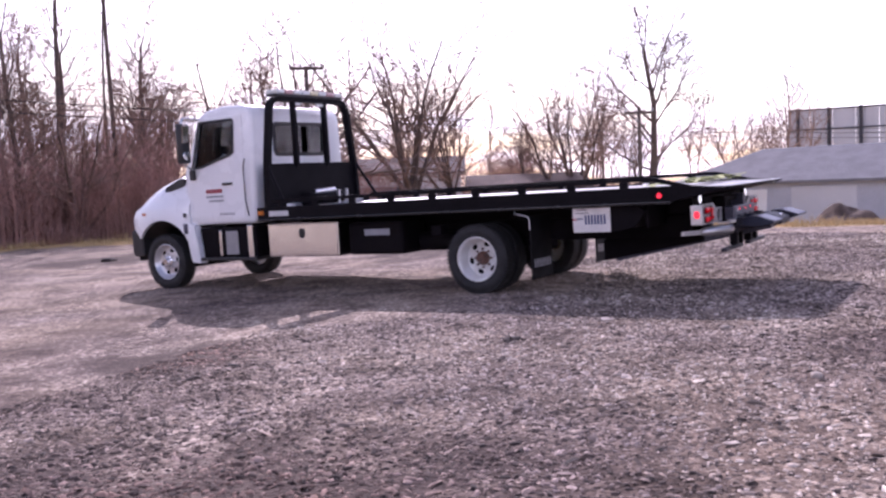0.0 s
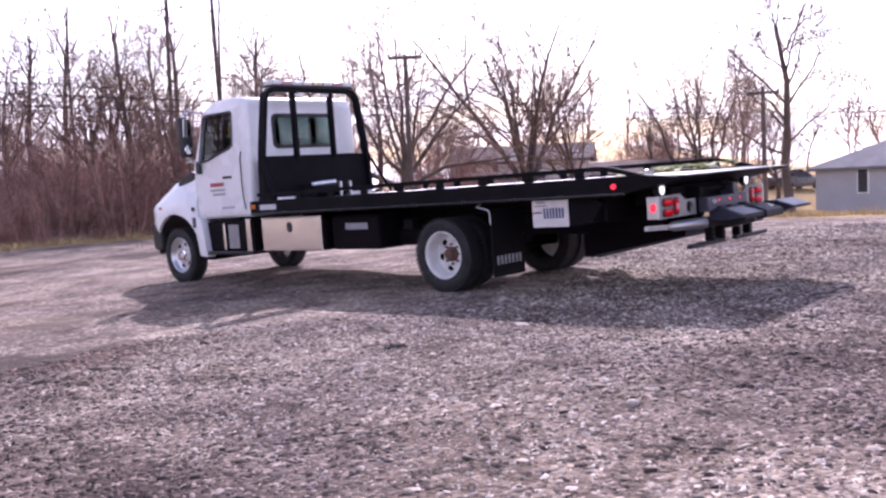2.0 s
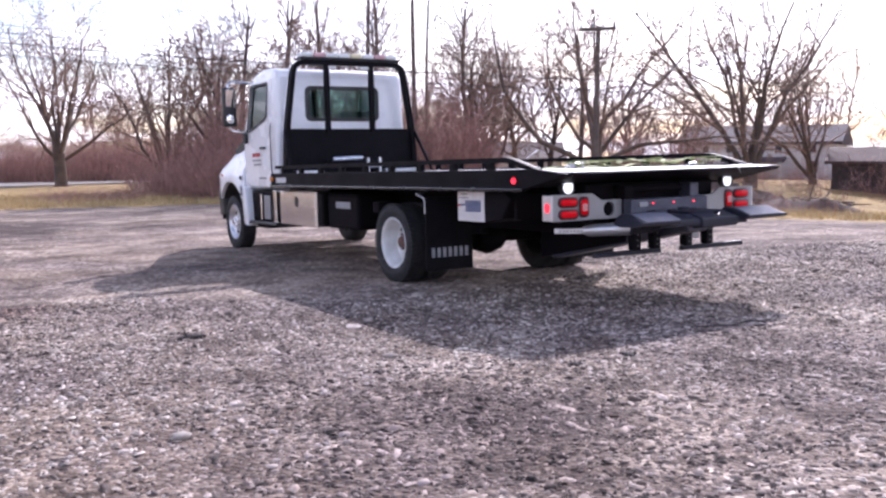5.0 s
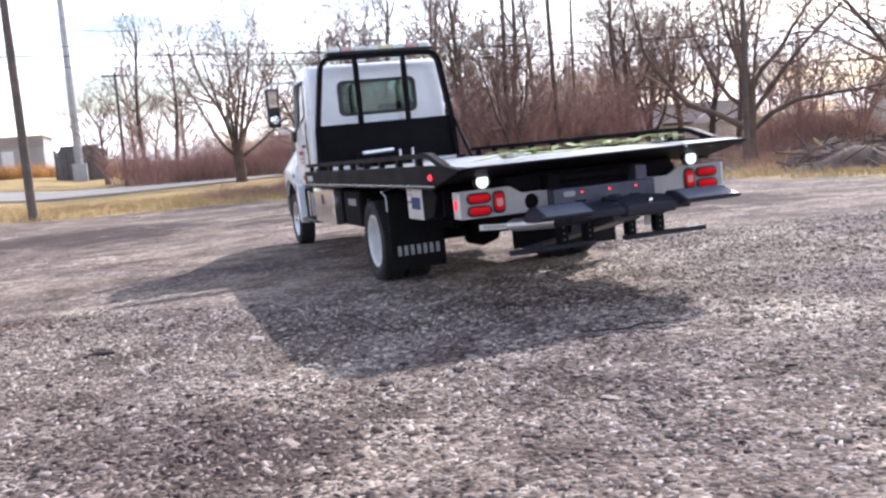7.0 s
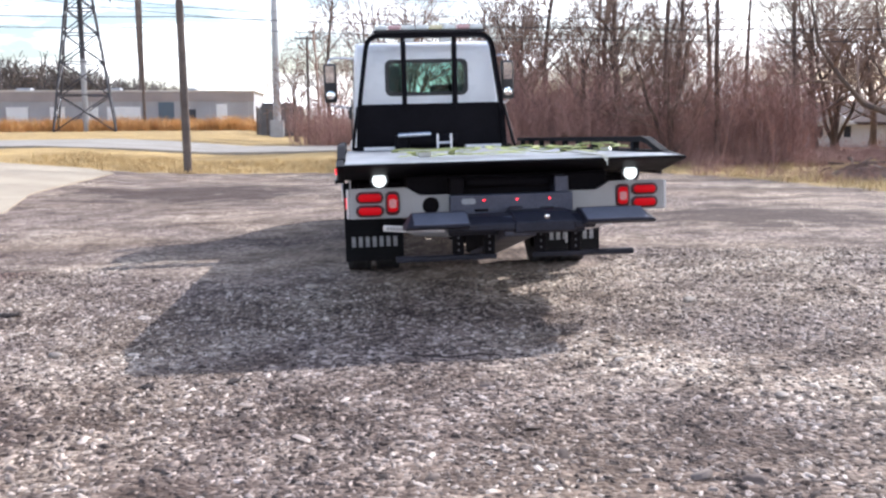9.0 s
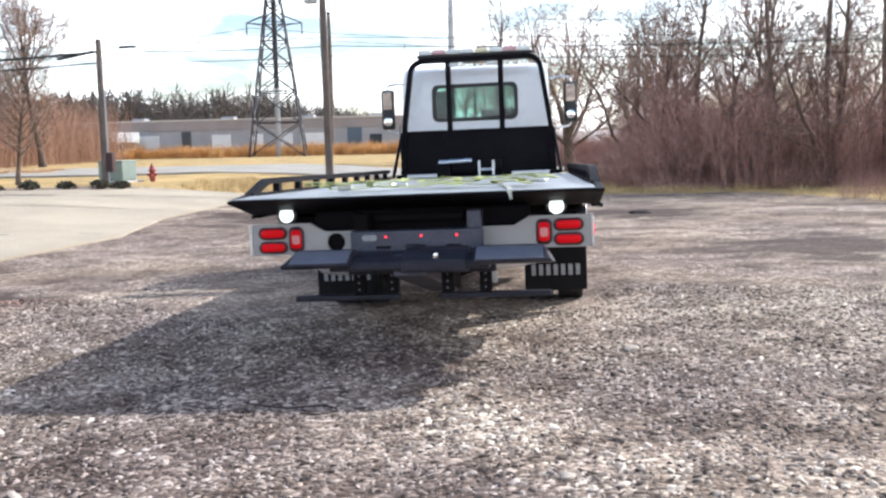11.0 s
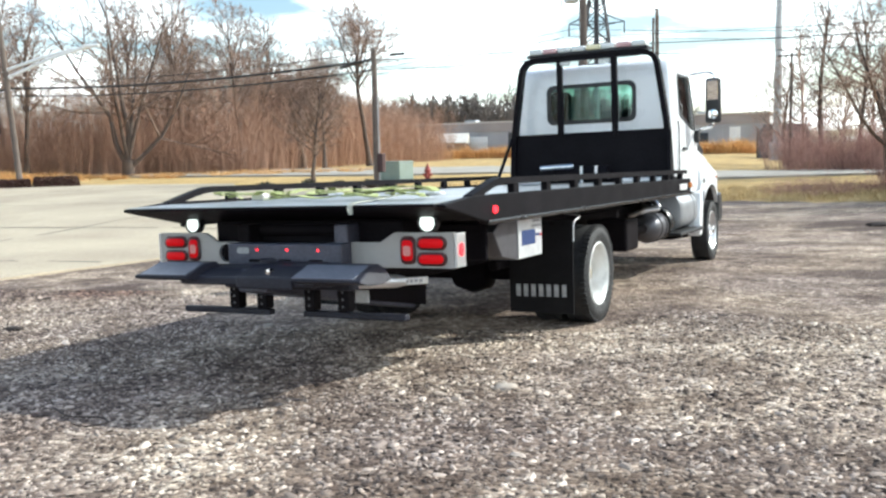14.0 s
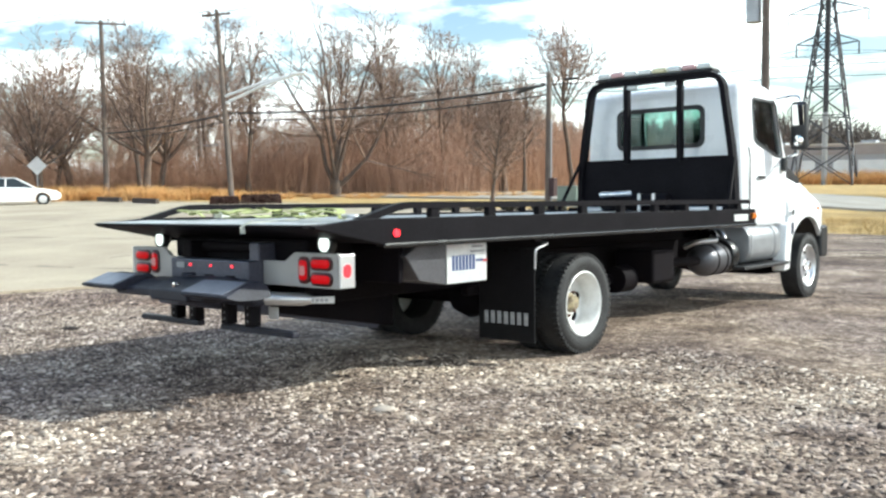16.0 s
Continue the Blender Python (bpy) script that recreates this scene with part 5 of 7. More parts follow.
def tree_kind(name, label, *args, **kw):
    br = grow(*args, **kw)
    t = thing(name, label, "tree", pose(0, 0, 0))
    v, f = wood_mesh(br, lambda lv: lv <= 1)
    raw("trunk", v, f, M_BARK, t, smooth=True)
    v, f = wood_mesh(br, lambda lv: lv > 1)
    raw("crown", v, f, M_TWIG, t, "crown of bare twigs")
    return t


used = set()


def plant(kind, x, y, turn=0, size=1.0, lean=(0, 0)):
    """Stands a tree of that kind on the land; the first use takes the one that was built."""
    m = pose(x, y, land(x, y), lean[0], lean[1], turn) @ Matrix.Diagonal((size, size, size, 1))
    if kind in used:
        kind = copy_thing(kind, m)
    used.add(kind)
    kind.matrix_basis = m
    return kind


FAN = tree_kind("bare_tree", "bare tree with a short stout trunk and a fan of limbs", 11, 1.9, 0.30, [("fan", 11, 0.9, 1.9, 8, 62, 0.72, 6.8)], kids=(0, 9, 6, 4), fine=0.013, tip=0.8)
CLUMP = tree_kind("bare_tree", "bare tree forking at the ground into upswept limbs", 23, 0.6, 0.26, [("fan", 8, 0.1, 0.5, 4, 40, 1.0, 7.6)], kids=(0, 9, 6, 4), fine=0.012, tip=0.9)
CLUMP2 = tree_kind("bare_tree", "small bare multi-stemmed tree with upswept limbs", 29, 0.7, 0.22, [("fan", 7, 0.1, 0.6, 3, 38, 0.9, 6.2)], kids=(0, 9, 6, 4), fine=0.012, tip=0.9)
SLIM = tree_kind("bare_tree", "slim crooked bare tree with a wide light top", 43, 6.4, 0.17, [("fan", 12, 1.9, 6.2, 30, 66, 0.7, 3.0)], kids=(0, 8, 6, 4), fine=0.011, sway=0.13)
ARCH = tree_kind("bare_tree", "old spreading bare tree with long arching limbs", 37, 2.4, 0.22,
                 [(0.9, 305, 60, 8, 6.2), (1.5, 300, 48, 0, 4.4), (1.3, 125, 34, 62, 5.4), (1.9, 120, 26, 44, 4.8), (0.8, 128, 62, 92, 5.2), (2.3, 20, 10, 2, 4.4), (1.6, 215, 45, 20, 4.2), (1.4, 20, 50, 25, 4.6), (2.2, 250, 26, 10, 4.2)], kids=(0, 9, 6, 4), fine=0.011, tip=0.75, wander=0.2)
TALL = tree_kind("bare_tree", "tall slim bare tree with a light crown", 41, 8.6, 0.16, [("fan", 15, 2.6, 8.4, 20, 60, 0.75, 2.9)], kids=(0, 7, 5, 4), fine=0.011)
SPINDLY = tree_kind("bare_tree", "very tall thin bare trunk with few short twigs", 59, 12.6, 0.105, [("fan", 9, 8.0, 12.5, 20, 60, 0.5, 1.4)], kids=(0, 4, 3, 2), fine=0.012, sway=0.02, tip=0.5)
WILD = tree_kind("bare_tree", "bare tree with a ragged crown among the brush", 83, 4.6, 0.19, [("fan", 12, 1.2, 4.6, 10, 66, 0.75, 4.0)], kids=(0, 8, 6, 4), fine=0.011, sway=0.10, wander=0.2)
YOUNG = tree_kind("young_tree", "small bare ornamental tree in a planted island", 71, 4.4, 0.11, [("fan", 26, 1.1, 4.2, 20, 68, 0.75, 2.2)], kids=(0, 8, 6, 3), fine=0.012, tip=0.25)
OAK_V = tree_kind("bare_tree", "big bare tree forking low into two crooked limbs", 67, 1.0, 0.36,
                  [(0.5, 233, 18, 30, 9.0), (0.4, 53, 42, 16, 8.2), (0.9, 240, 6, 10, 9.6), (0.8, 60, 24, 14, 8.2), (0.9, 150, 24, 12, 7.6), (0.9, 330, 22, 12, 7.8)], kids=(0, 9, 7, 4), fine=0.016, tip=0.9, wander=0.2)
WOOD_FAN = tree_kind("bare_tree", "bare round-crowned tree at the edge of the woods", 91, 3.4, 0.24, [("fan", 12, 2.2, 3.4, 6, 60, 0.8, 6.6)], kids=(0, 9, 6, 4), fine=0.016, tip=0.75, sway=0.09)
WOOD_TALL = tree_kind("bare_tree", "tall slender bare tree at the edge of the woods", 47, 9.0, 0.19, [("fan", 16, 3.6, 8.8, 14, 52, 0.7, 3.8)], kids=(0, 7, 5, 4), fine=0.016)
WOOD_TOP = tree_kind("bare_tree", "tall bare tree with a clean trunk and a fan-shaped top", 53, 8.2, 0.20, [("fan", 13, 5.6, 8.2, 6, 52, 0.7, 5.4)], kids=(0, 9, 6, 4), fine=0.018, tip=0.6)

# the trees that can be told apart
plant(FAN, 2.5, 46.5, 20, 1.25)
plant(CLUMP, 30.2, 22.3, 40, 1.38)
plant(CLUMP2, 40.4, 17.6, 70, 1.35)
plant(SLIM, 35.9, 10.8, 10, 1.5)
plant(CLUMP2, 37.2, 24.0, 150, 1.15, (0, 14))
plant(ARCH, 17.9, 19.3, 0, 1.18)
plant(SPINDLY, 10.5, 24.2, 0, 1.0)
plant(SPINDLY, 12.2, 23.2, 90, 1.0)
plant(TALL, -2.6, 67.6, 140, 1.35)
plant(TALL, -0.2, 68.6, 250, 1.25)
plant(WILD, -5.6, 72.0, 30, 1.1)
plant(YOUNG, -20.1, 26.2, 0, 0.92)
plant(OAK_V, -43.4, 38.0, 0, 1.2)
plant(WOOD_FAN, -48.5, 26.3, 60, 1.12, (0, -6))
plant(WOOD_TOP, -42.2, 67.1, 0, 1.25)
# along the lot's edge and behind the thicket
for kind, x, y, turn, size in (
        (WILD, 5.6, 27.0, 15, 0.95), (WILD, 7.4, 25.2, 210, 0.85), (WILD, 9.4, 26.0, 110, 0.95), (WILD, 19.5, 30.0, 30, 1.1), (WILD, 24.5, 34.0, 80, 1.1),
        (WILD, 6.8, 31.5, 40, 1.0), (WILD, 14.0, 33.0, 20, 1.05), (WILD, 22.0, 27.5, 240, 0.9), (WILD, 46.0, 15.5, 60, 0.7), (WILD, 43.0, 22.0, 10, 0.8),
        (TALL, 8.6, 24.0, 330, 0.85), (TALL, 11.2, 25.6, 200, 0.9), (TALL, 17.4, 27.5, 20, 0.95), (TALL, 16.4, 35.0, 310, 1.0), (TALL, 11.0, 33.5, 100, 1.0), (TALL, 20.6, 23.6, 270, 0.8), (TALL, 7.0, 28.6, 130, 0.85),
        (CLUMP2, 10.2, 22.9, 250, 0.8), (CLUMP, 5.0, 33.5, 10, 1.0), (CLUMP2, 25.4, 25.5, 90, 0.9), (CLUMP, 21.5, 32.0, 130, 0.95), (CLUMP2, 33.0, 30.0, 300, 0.9), (SPINDLY, 15.2, 27.6, 30, 0.8), (SPINDLY, 9.8, 30.5, 60, 0.75)):
    plant(kind, x, y, turn, size)
# the front row of the woods across the road, then slimmer ones between
for kind, x, y, turn, size in (
        (WOOD_FAN, -55.5, 22.5, 10, 0.85), (WOOD_TALL, -53.0, 28.5, 80, 0.92), (WOOD_FAN, -54.3, 31.0, 150, 0.9), (WOOD_TALL, -50.6, 35.9, 220, 0.9), (WOOD_TALL, -47.4, 42.8, 20, 1.0), (WOOD_TALL, -45.8, 46.4, 100, 1.06), (WOOD_FAN, -47.6, 48.8, 190, 0.98),
        (WOOD_TALL, -43.8, 50.6, 45, 1.02), (WOOD_TALL, -44.6, 54.0, 310, 0.95), (WOOD_FAN, -42.0, 56.2, 260, 0.9), (WOOD_TALL, -57.0, 19.0, 200, 0.8), (WOOD_FAN, -60.0, 27.0, 280, 1.1), (WOOD_TALL, -56.0, 38.5, 40, 1.1)):
    plant(kind, x, y, turn, size * 1.15)
rng = random.Random(5)
for i in range(13):
    a = radians(-68 + 33 * i / 12 + rng.uniform(-1, 1))
    d = rng.uniform(72, 86)
    plant(rng.choice((WOOD_TALL, WOOD_FAN, WOOD_TALL)), 5 + math.sin(a) * d, -6.5 + math.cos(a) * d, rng.uniform(0, 360), rng.uniform(0.8, 1.05))


def scatter(name, label, category, spots, templates, material):
    """Many plants too thick to count, in one mesh. spots: x, y, turn, size, height factor, template."""
    VV, FF, base = [], [], 0
    packed = [(np.array(v, dtype=np.float64), np.array(f, dtype=np.int64)) for v, f in templates]
    for x, y, turn, size, tallness, k in spots:
        v, f = packed[k]
        c, s = math.cos(turn), math.sin(turn)
        w = np.empty_like(v)
        w[:, 0] = (v[:, 0] * c - v[:, 1] * s) * size + x
        w[:, 1] = (v[:, 0] * s + v[:, 1] * c) * size + y
        w[:, 2] = v[:, 2] * size * tallness + land(x, y)
        VV.append(w)
        FF.append(f + base)
        base += len(v)
    V, Fc = np.concatenate(VV), np.concatenate(FF)
    me = bpy.data.meshes.new(name)
    k = Fc.shape[1]
    me.vertices.add(len(V))
    me.vertices.foreach_set("co", V.ravel())
    me.loops.add(Fc.size)
    me.loops.foreach_set("vertex_index", Fc.ravel().astype(np.int32))
    me.polygons.add(len(Fc))
    me.polygons.foreach_set("loop_start", np.arange(0, Fc.size, k, dtype=np.int32))
    me.update(calc_edges=True)
    me.materials.append(material)
    return tagged(new(name, me), label, category, kind="stuff")


def shrub(seed, stems, h, splay, thick, twigs=6, spread=0.7, shortest=0.35):
    """A clump of crooked bare stems with upswept side twigs."""
    rng = random.Random(seed)
    br = []
    for i in range(stems):
        a, q = rng.uniform(0, 2 * math.pi), spread * math.sqrt(rng.random())
        d = Vector((math.cos(a) * splay * rng.random(), math.sin(a) * splay * rng.random(), 1)).normalized()
        p = Vector((math.cos(a) * q, math.sin(a) * q, -0.1))
        ln = h * rng.uniform(shortest, 1.0)
        pts, rs = [p], [thick]
        for k in range(3):
            d = (d + Vector((rng.gauss(0, 0.13), rng.gauss(0, 0.13), 0.05))).normalized()
            p = p + d * ln / 3
            pts.append(p)
            rs.append(thick * (1 - 0.28 * (k + 1)))
        br.append((pts, rs, 3))
        for k in range(twigs):
            f = rng.uniform(0.7, 2.98)
            b = pts[int(f)].lerp(pts[int(f) + 1], f % 1)
            e = Vector((rng.gauss(0, 0.6), rng.gauss(0, 0.6), rng.uniform(0.45, 1.2))).normalized()
            br.append(([b, b + e * ln * rng.uniform(0.12, 0.30)], [thick * 0.55, thick * 0.2], 4))
    return wood_mesh(br, lambda lv: True)


def view_deg(x, y):
    return math.degrees(math.atan2(x + 2.6, y + 9.2))


# saplings first, then lower bushes at their foot
SAPLINGS = [shrub(100 + i, 15, 4.6, 0.32, 0.013, 16, 0.9, 0.45) for i in range(6)]
SHRUBS = [shrub(120 + i, 34, 2.4, 0.8, 0.008, 6) for i in range(6)]
rng = random.Random(8)
spots = []
for i in range(300):                           # tall growth along the lot's edge
    x = rng.uniform(5.2, 24)
    y = 22.6 + rng.random() ** 1.3 * 11 - max(0, x - 8) * 0.17
    lump = 0.82 + 0.9 * noise.noise((x * 0.33, y * 0.33, 2.2))
    gap = 0.13 if 28.6 < view_deg(x, y) < 37 else 1.0      # a thin place before the low house
    spots.append((x, y, rng.uniform(0, 6.3), rng.uniform(0.75, 1.1), min(1.15, max(0.25, lump * rng.uniform(0.75, 1.2))) * gap, rng.randrange(6)))
for i in range(60):                            # a dense stand at the near corner of the thicket
    x = rng.uniform(3.6, 8.8)
    spots.append((x, rng.uniform(23.4, 28), rng.uniform(0, 6.3), rng.uniform(0.75, 0.95), rng.uniform(0.6, 0.95) * min(1.0, 0.35 + (x - 3.6) * 0.35), rng.randrange(6)))
for i in range(64):                            # a reddish mass set back from the edge
    spots.append((rng.uniform(5.0, 9.5), rng.uniform(27, 33), rng.uniform(0, 6.3), rng.uniform(0.8, 1.0), rng.uniform(0.55, 0.95), rng.randrange(6)))
for i in range(130):                           # across the road, behind the fan-shaped tree
    spots.append((rng.uniform(-5, 15), rng.uniform(56, 66), rng.uniform(0, 6.3), rng.uniform(0.8, 1.1), rng.uniform(0.55, 0.95), rng.randrange(6)))
for i in range(85):                            # behind the fall of land on the other side
    x, y = rng.uniform(24, 56), rng.uniform(18, 40)
    low = 0.3 if view_deg(x, y) < 50 else 0.7
    spots.append((x, y, rng.uniform(0, 6.3), rng.uniform(0.7, 1.1), max(0.2, 0.8 + 1.0 * noise.noise((x * 0.3, y * 0.3, 9))) * low, rng.randrange(6)))
for i in range(26):                            # a dense dark clump far behind the trees
    spots.append((74 + rng.gauss(0, 1.6), 40 + rng.gauss(0, 1.6), rng.uniform(0, 6.3), rng.uniform(1.3, 1.7), rng.uniform(0.7, 1.0), rng.randrange(6)))
scatter("saplings", "tall reddish-brown leafless saplings along the lot's edge", "saplings", spots, SAPLINGS, M_BRUSH)
spots = []
for i in range(330):
    x = rng.uniform(4.6, 25)
    y = 22.2 + rng.random() ** 1.6 * 8 - max(0, x - 8) * 0.17
    lump = 0.7 + 1.3 * noise.noise((x * 0.42, y * 0.42, 2.2))
    gap = 0.2 if 28.6 < view_deg(x, y) < 37 else 1.0
    spots.append((x, y, rng.uniform(0, 6.3), rng.uniform(0.6, 1.15), min(1.3, max(0.25, lump * rng.uniform(0.7, 1.25))) * gap, rng.randrange(6)))
for i in range(40):                            # low growth between the lot and the road
    x = rng.uniform(-1.0, 5.0)
    spots.append((x, rng.uniform(24.5, 30), rng.uniform(0, 6.3), rng.uniform(0.5, 0.9), rng.uniform(0.2, 0.5), rng.randrange(6)))
for i in range(28):
    spots.append((rng.uniform(3.0, 6.0), rng.uniform(27.5, 33), rng.uniform(0, 6.3), rng.uniform(0.8, 1.1), rng.uniform(0.6, 1.1), rng.randrange(6)))
for i in range(90):
    x, y = rng.uniform(24, 52), rng.uniform(16, 34)
    spots.append((x, y, rng.uniform(0, 6.3), rng.uniform(0.5, 0.9), rng.uniform(0.35, 0.8), rng.randrange(6)))
for i in range(110):                           # a dark mass across the road
    spots.append((rng.uniform(-3.5, 10), rng.uniform(54, 59), rng.uniform(0, 6.3), rng.uniform(1.1, 1.6), rng.uniform(0.7, 1.2), rng.randrange(6)))
for i in range(60):
    spots.append((rng.uniform(8.5, 20), rng.uniform(12, 22), rng.uniform(0, 6.3), rng.uniform(0.25, 0.5), rng.uniform(0.6, 1.0), rng.randrange(6)))
for hx, hy, n_spots in ((23.8, 18.6, 26), (19.4, 17.0, 22), (14.6, 10.4, 14), (16.2, 13.6, 16), (18.6, 10.2, 12), (13.3, 15.5, 10)):
    for i in range(n_spots):                   # cut brush thrown on the heaps
        spots.append((hx + rng.gauss(0, 1.3), hy + rng.gauss(0, 0.8), rng.uniform(0, 6.3), rng.uniform(0.35, 0.6), rng.uniform(0.5, 0.9), rng.randrange(6)))
scatter("thicket", "thick reddish-brown leafless brush along the lot's edge", "brush", spots, SHRUBS, M_BRUSH)

# far woods
FAR = [wood_mesh(grow(300 + i, 5.5 + i, 0.15, [("fan", 11, 2.5, 5.4 + i, 8, 58, 0.75, 4.4)], kids=(0, 7, 4, 0), fine=0.020), lambda lv: True, 2) for i in range(5)]
FARTHEST = [wood_mesh(grow(320 + i, 6, 0.2, [("fan", 10, 1.2, 6, 8, 64, 0.75, 4.4)], kids=(0, 7, 0, 0), fine=0.075), lambda lv: True, 1) for i in range(4)]
rng = random.Random(12)
spots = []
for i in range(70):                            # thin second row behind the big trees
    a = radians(rng.uniform(-82, -36))
    d = rng.uniform(84, 112)
    spots.append((5 + math.sin(a) * d, -6 + math.cos(a) * d, rng.uniform(0, 6.3), rng.uniform(0.85, 1.2), 1.0, rng.randrange(5)))
for i in range(80):                            # the wood draws back towards the open field
    f = rng.random()
    a = radians(-37 + 9 * f)
    d = 85 + 110 * f + rng.uniform(0, 25)
    spots.append((2 + math.sin(a) * d, -8 + math.cos(a) * d, rng.uniform(0, 6.3), rng.uniform(0.8, 1.05), 1.0, rng.randrange(5)))
for i in range(75):                            # beyond the thicket and the houses
    a = radians(rng.uniform(0, 78))
    d = rng.uniform(66, 105)
    spots.append((-4 + math.sin(a) * d, -8 + math.cos(a) * d, rng.uniform(0, 6.3), rng.uniform(0.7, 0.95), 1.0, rng.randrange(5)))
for i in range(45):                            # unseen wood behind the path, added to close the lot and darken mirror reflections
    a = radians(rng.uniform(95, 265))
    d = rng.uniform(58, 85)
    spots.append((math.sin(a) * d, -6 + math.cos(a) * d, rng.uniform(0, 6.3), rng.uniform(0.8, 1.2), 1.0, rng.randrange(5)))
scatter("woods", "leafless grey-brown woods across the road", "woods", spots, FAR, M_WOODS)
spots = []
for i in range(420):                           # low line of trees at the far side of the field
    a = radians(rng.uniform(-34, -9))
    d = rng.uniform(205, 260)
    edge = 0.55 + 0.45 * min(1.0, (-9 - math.degrees(a)) / 8)
    spots.append((math.sin(a) * d, -8 + math.cos(a) * d, rng.uniform(0, 6.3), rng.uniform(1.2, 1.6) * edge, 1.0, rng.randrange(4)))
scatter("distant_woods", "low line of grey leafless woods beyond the field", "woods", spots, FARTHEST, M_FARWOODS)
BELT = [shrub(180 + i, 34, 4.6, 0.4, 0.0130, 9, 1.8, 0.35) for i in range(5)]
spots = []
for i in range(700):
    a = radians(rng.uniform(-82, -28))
    d = 70 + 32 * rng.random() ** 1.3 + max(0, math.degrees(a) + 40) * 3.5
    lump = 0.9 + 0.6 * noise.noise((math.degrees(a) * 0.25, d * 0.08, 4))
    lump *= 0.72 + 0.63 * smoothstep((math.degrees(a) + 57) / 7)    # low towards the forecourt's end
    spots.append((5 + math.sin(a) * d, -6 + math.cos(a) * d, rng.uniform(0, 6.3), rng.uniform(1.05, 1.4), max(0.55, lump * rng.uniform(0.85, 1.25)), rng.randrange(5)))
for i in range(190):
    a = radians(rng.uniform(-34, -9))
    d = rng.uniform(215, 250)
    edge = 0.5 + 0.5 * min(1.0, (-9 - math.degrees(a)) / 8)
    spots.append((math.sin(a) * d, -8 + math.cos(a) * d, rng.uniform(0, 6.3), rng.uniform(2.3, 2.9) * edge, rng.uniform(0.8, 1.1), rng.randrange(5)))
# unseen undergrowth below the added wood behind the path
for i in range(60):
    a = radians(rng.uniform(95, 265))
    d = rng.uniform(56, 80)
    spots.append((math.sin(a) * d, -6 + math.cos(a) * d, rng.uniform(0, 6.3), rng.uniform(0.9, 1.4), rng.uniform(0.7, 1.1), rng.randrange(5)))
scatter("undergrowth", "brown leafless undergrowth at the foot of the woods", "brush", spots, BELT, M_UNDER)


def tuft(seed, blades, h, splay, w):
    rng = random.Random(seed)
    V, F = [], []
    for i in range(blades):
        a, q = rng.uniform(0, 6.28), rng.uniform(0, 0.35)
        x, y = math.cos(a) * q, math.sin(a) * q
        b = rng.uniform(0, 6.28)
        dx, dy = math.cos(b) * splay * rng.random() * h, math.sin(b) * splay * rng.random() * h
        hh = h * rng.uniform(0.5, 1)
        wx, wy = -math.sin(b) * w, math.cos(b) * w
        k = len(V)
        V += [(x - wx, y - wy, -0.03), (x + wx, y + wy, -0.03), (x + wx * 0.7 + dx * 0.4, y + wy * 0.7 + dy * 0.4, hh * 0.6), (x - wx * 0.7 + dx * 0.4, y - wy * 0.7 + dy * 0.4, hh * 0.6), (x + dx + wx * 0.15, y + dy + wy * 0.15, hh), (x + dx - wx * 0.15, y + dy - wy * 0.15, hh)]
        F += [(k, k + 1, k + 2, k + 3), (k + 3, k + 2, k + 4, k + 5)]
    return V, F


REEDS = [tuft(500 + i, 60, 1.5, 0.6, 0.014) for i in range(4)]
spots = []
for i in range(900):
    a = radians(rng.uniform(-78, -33))
    d = rng.uniform(58, 69)
    full = min(1.0, max(0.0, (-49 - math.degrees(a)) / 10 + 0.35 * noise.noise((math.degrees(a) * 0.3, d * 0.2, 6))))
    if rng.random() > 0.25 + full:
        continue                               # they thin out and sink towards the crossing
    spots.append((5 + math.sin(a) * d, -6 + math.cos(a) * d, rng.uniform(0, 6.3), rng.uniform(1.0, 1.5), rng.uniform(0.12, 0.18) + 0.34 * full * rng.uniform(0.7, 1.1), rng.randrange(4)))
for i in range(700):
    x = rng.uniform(-85, -6)
    spots.append((x, rng.uniform(112, 126), rng.uniform(0, 6.3), rng.uniform(1.3, 2.0), rng.uniform(0.5, 0.8), rng.randrange(4)))
scatter("reeds", "golden-brown dry reeds and tall grass", "reeds", spots, REEDS, M_REED)
GRASS = [tuft(600 + i, 26, 0.22, 0.9, 0.006) for i in range(5)]
spots = []
for i in range(2600):
    x = rng.uniform(-13, 22)
    y = rng.uniform(21, 33) if x < 8 else rng.uniform(-6, 24)
    if inside(x, y, LOT) and edge_distance(x, y, LOT) > 0.5 or inside(x, y, PAVED):
        continue
    spots.append((x, y, rng.uniform(0, 6.3), rng.uniform(0.6, 1.5), rng.uniform(0.5, 1.1), rng.randrange(5)))
scatter("dry_grass", "straw-coloured dry grass along the lot's edge", "grass", spots, GRASS, M_STRAW)

# ---- poles, lines and roadside things ----
M_POLE = mat("weathered_wood_pole", (0.16, 0.125, 0.105), 0.9, var=0.25, scale=1.5, fine=25, bump=0.4, bump_scale=20, second=(0.10, 0.08, 0.07))
M_GALV = mat("galvanised_steel", (0.42, 0.43, 0.45), 0.5, 0.4, var=0.12, scale=2)
M_LAMPARM = mat("bright_galvanised_arm", (0.80, 0.81, 0.82), 0.45, 0.2, var=0.08)
M_LATTICE = mat("weathered_tower_steel", (0.06, 0.06, 0.07), 0.6, 0.3, var=0.15)
M_ENCLOSE = mat("dark_grey_slats", (0.15, 0.145, 0.15), 0.8, var=0.2, scale=2)
M_REDBOX = mat("dark_rusty_box", (0.06, 0.03, 0.03), 0.8, var=0.2, scale=8)
M_CABLE = mat("black_cable", (0.03, 0.03, 0.032), 0.6, var=0.1)
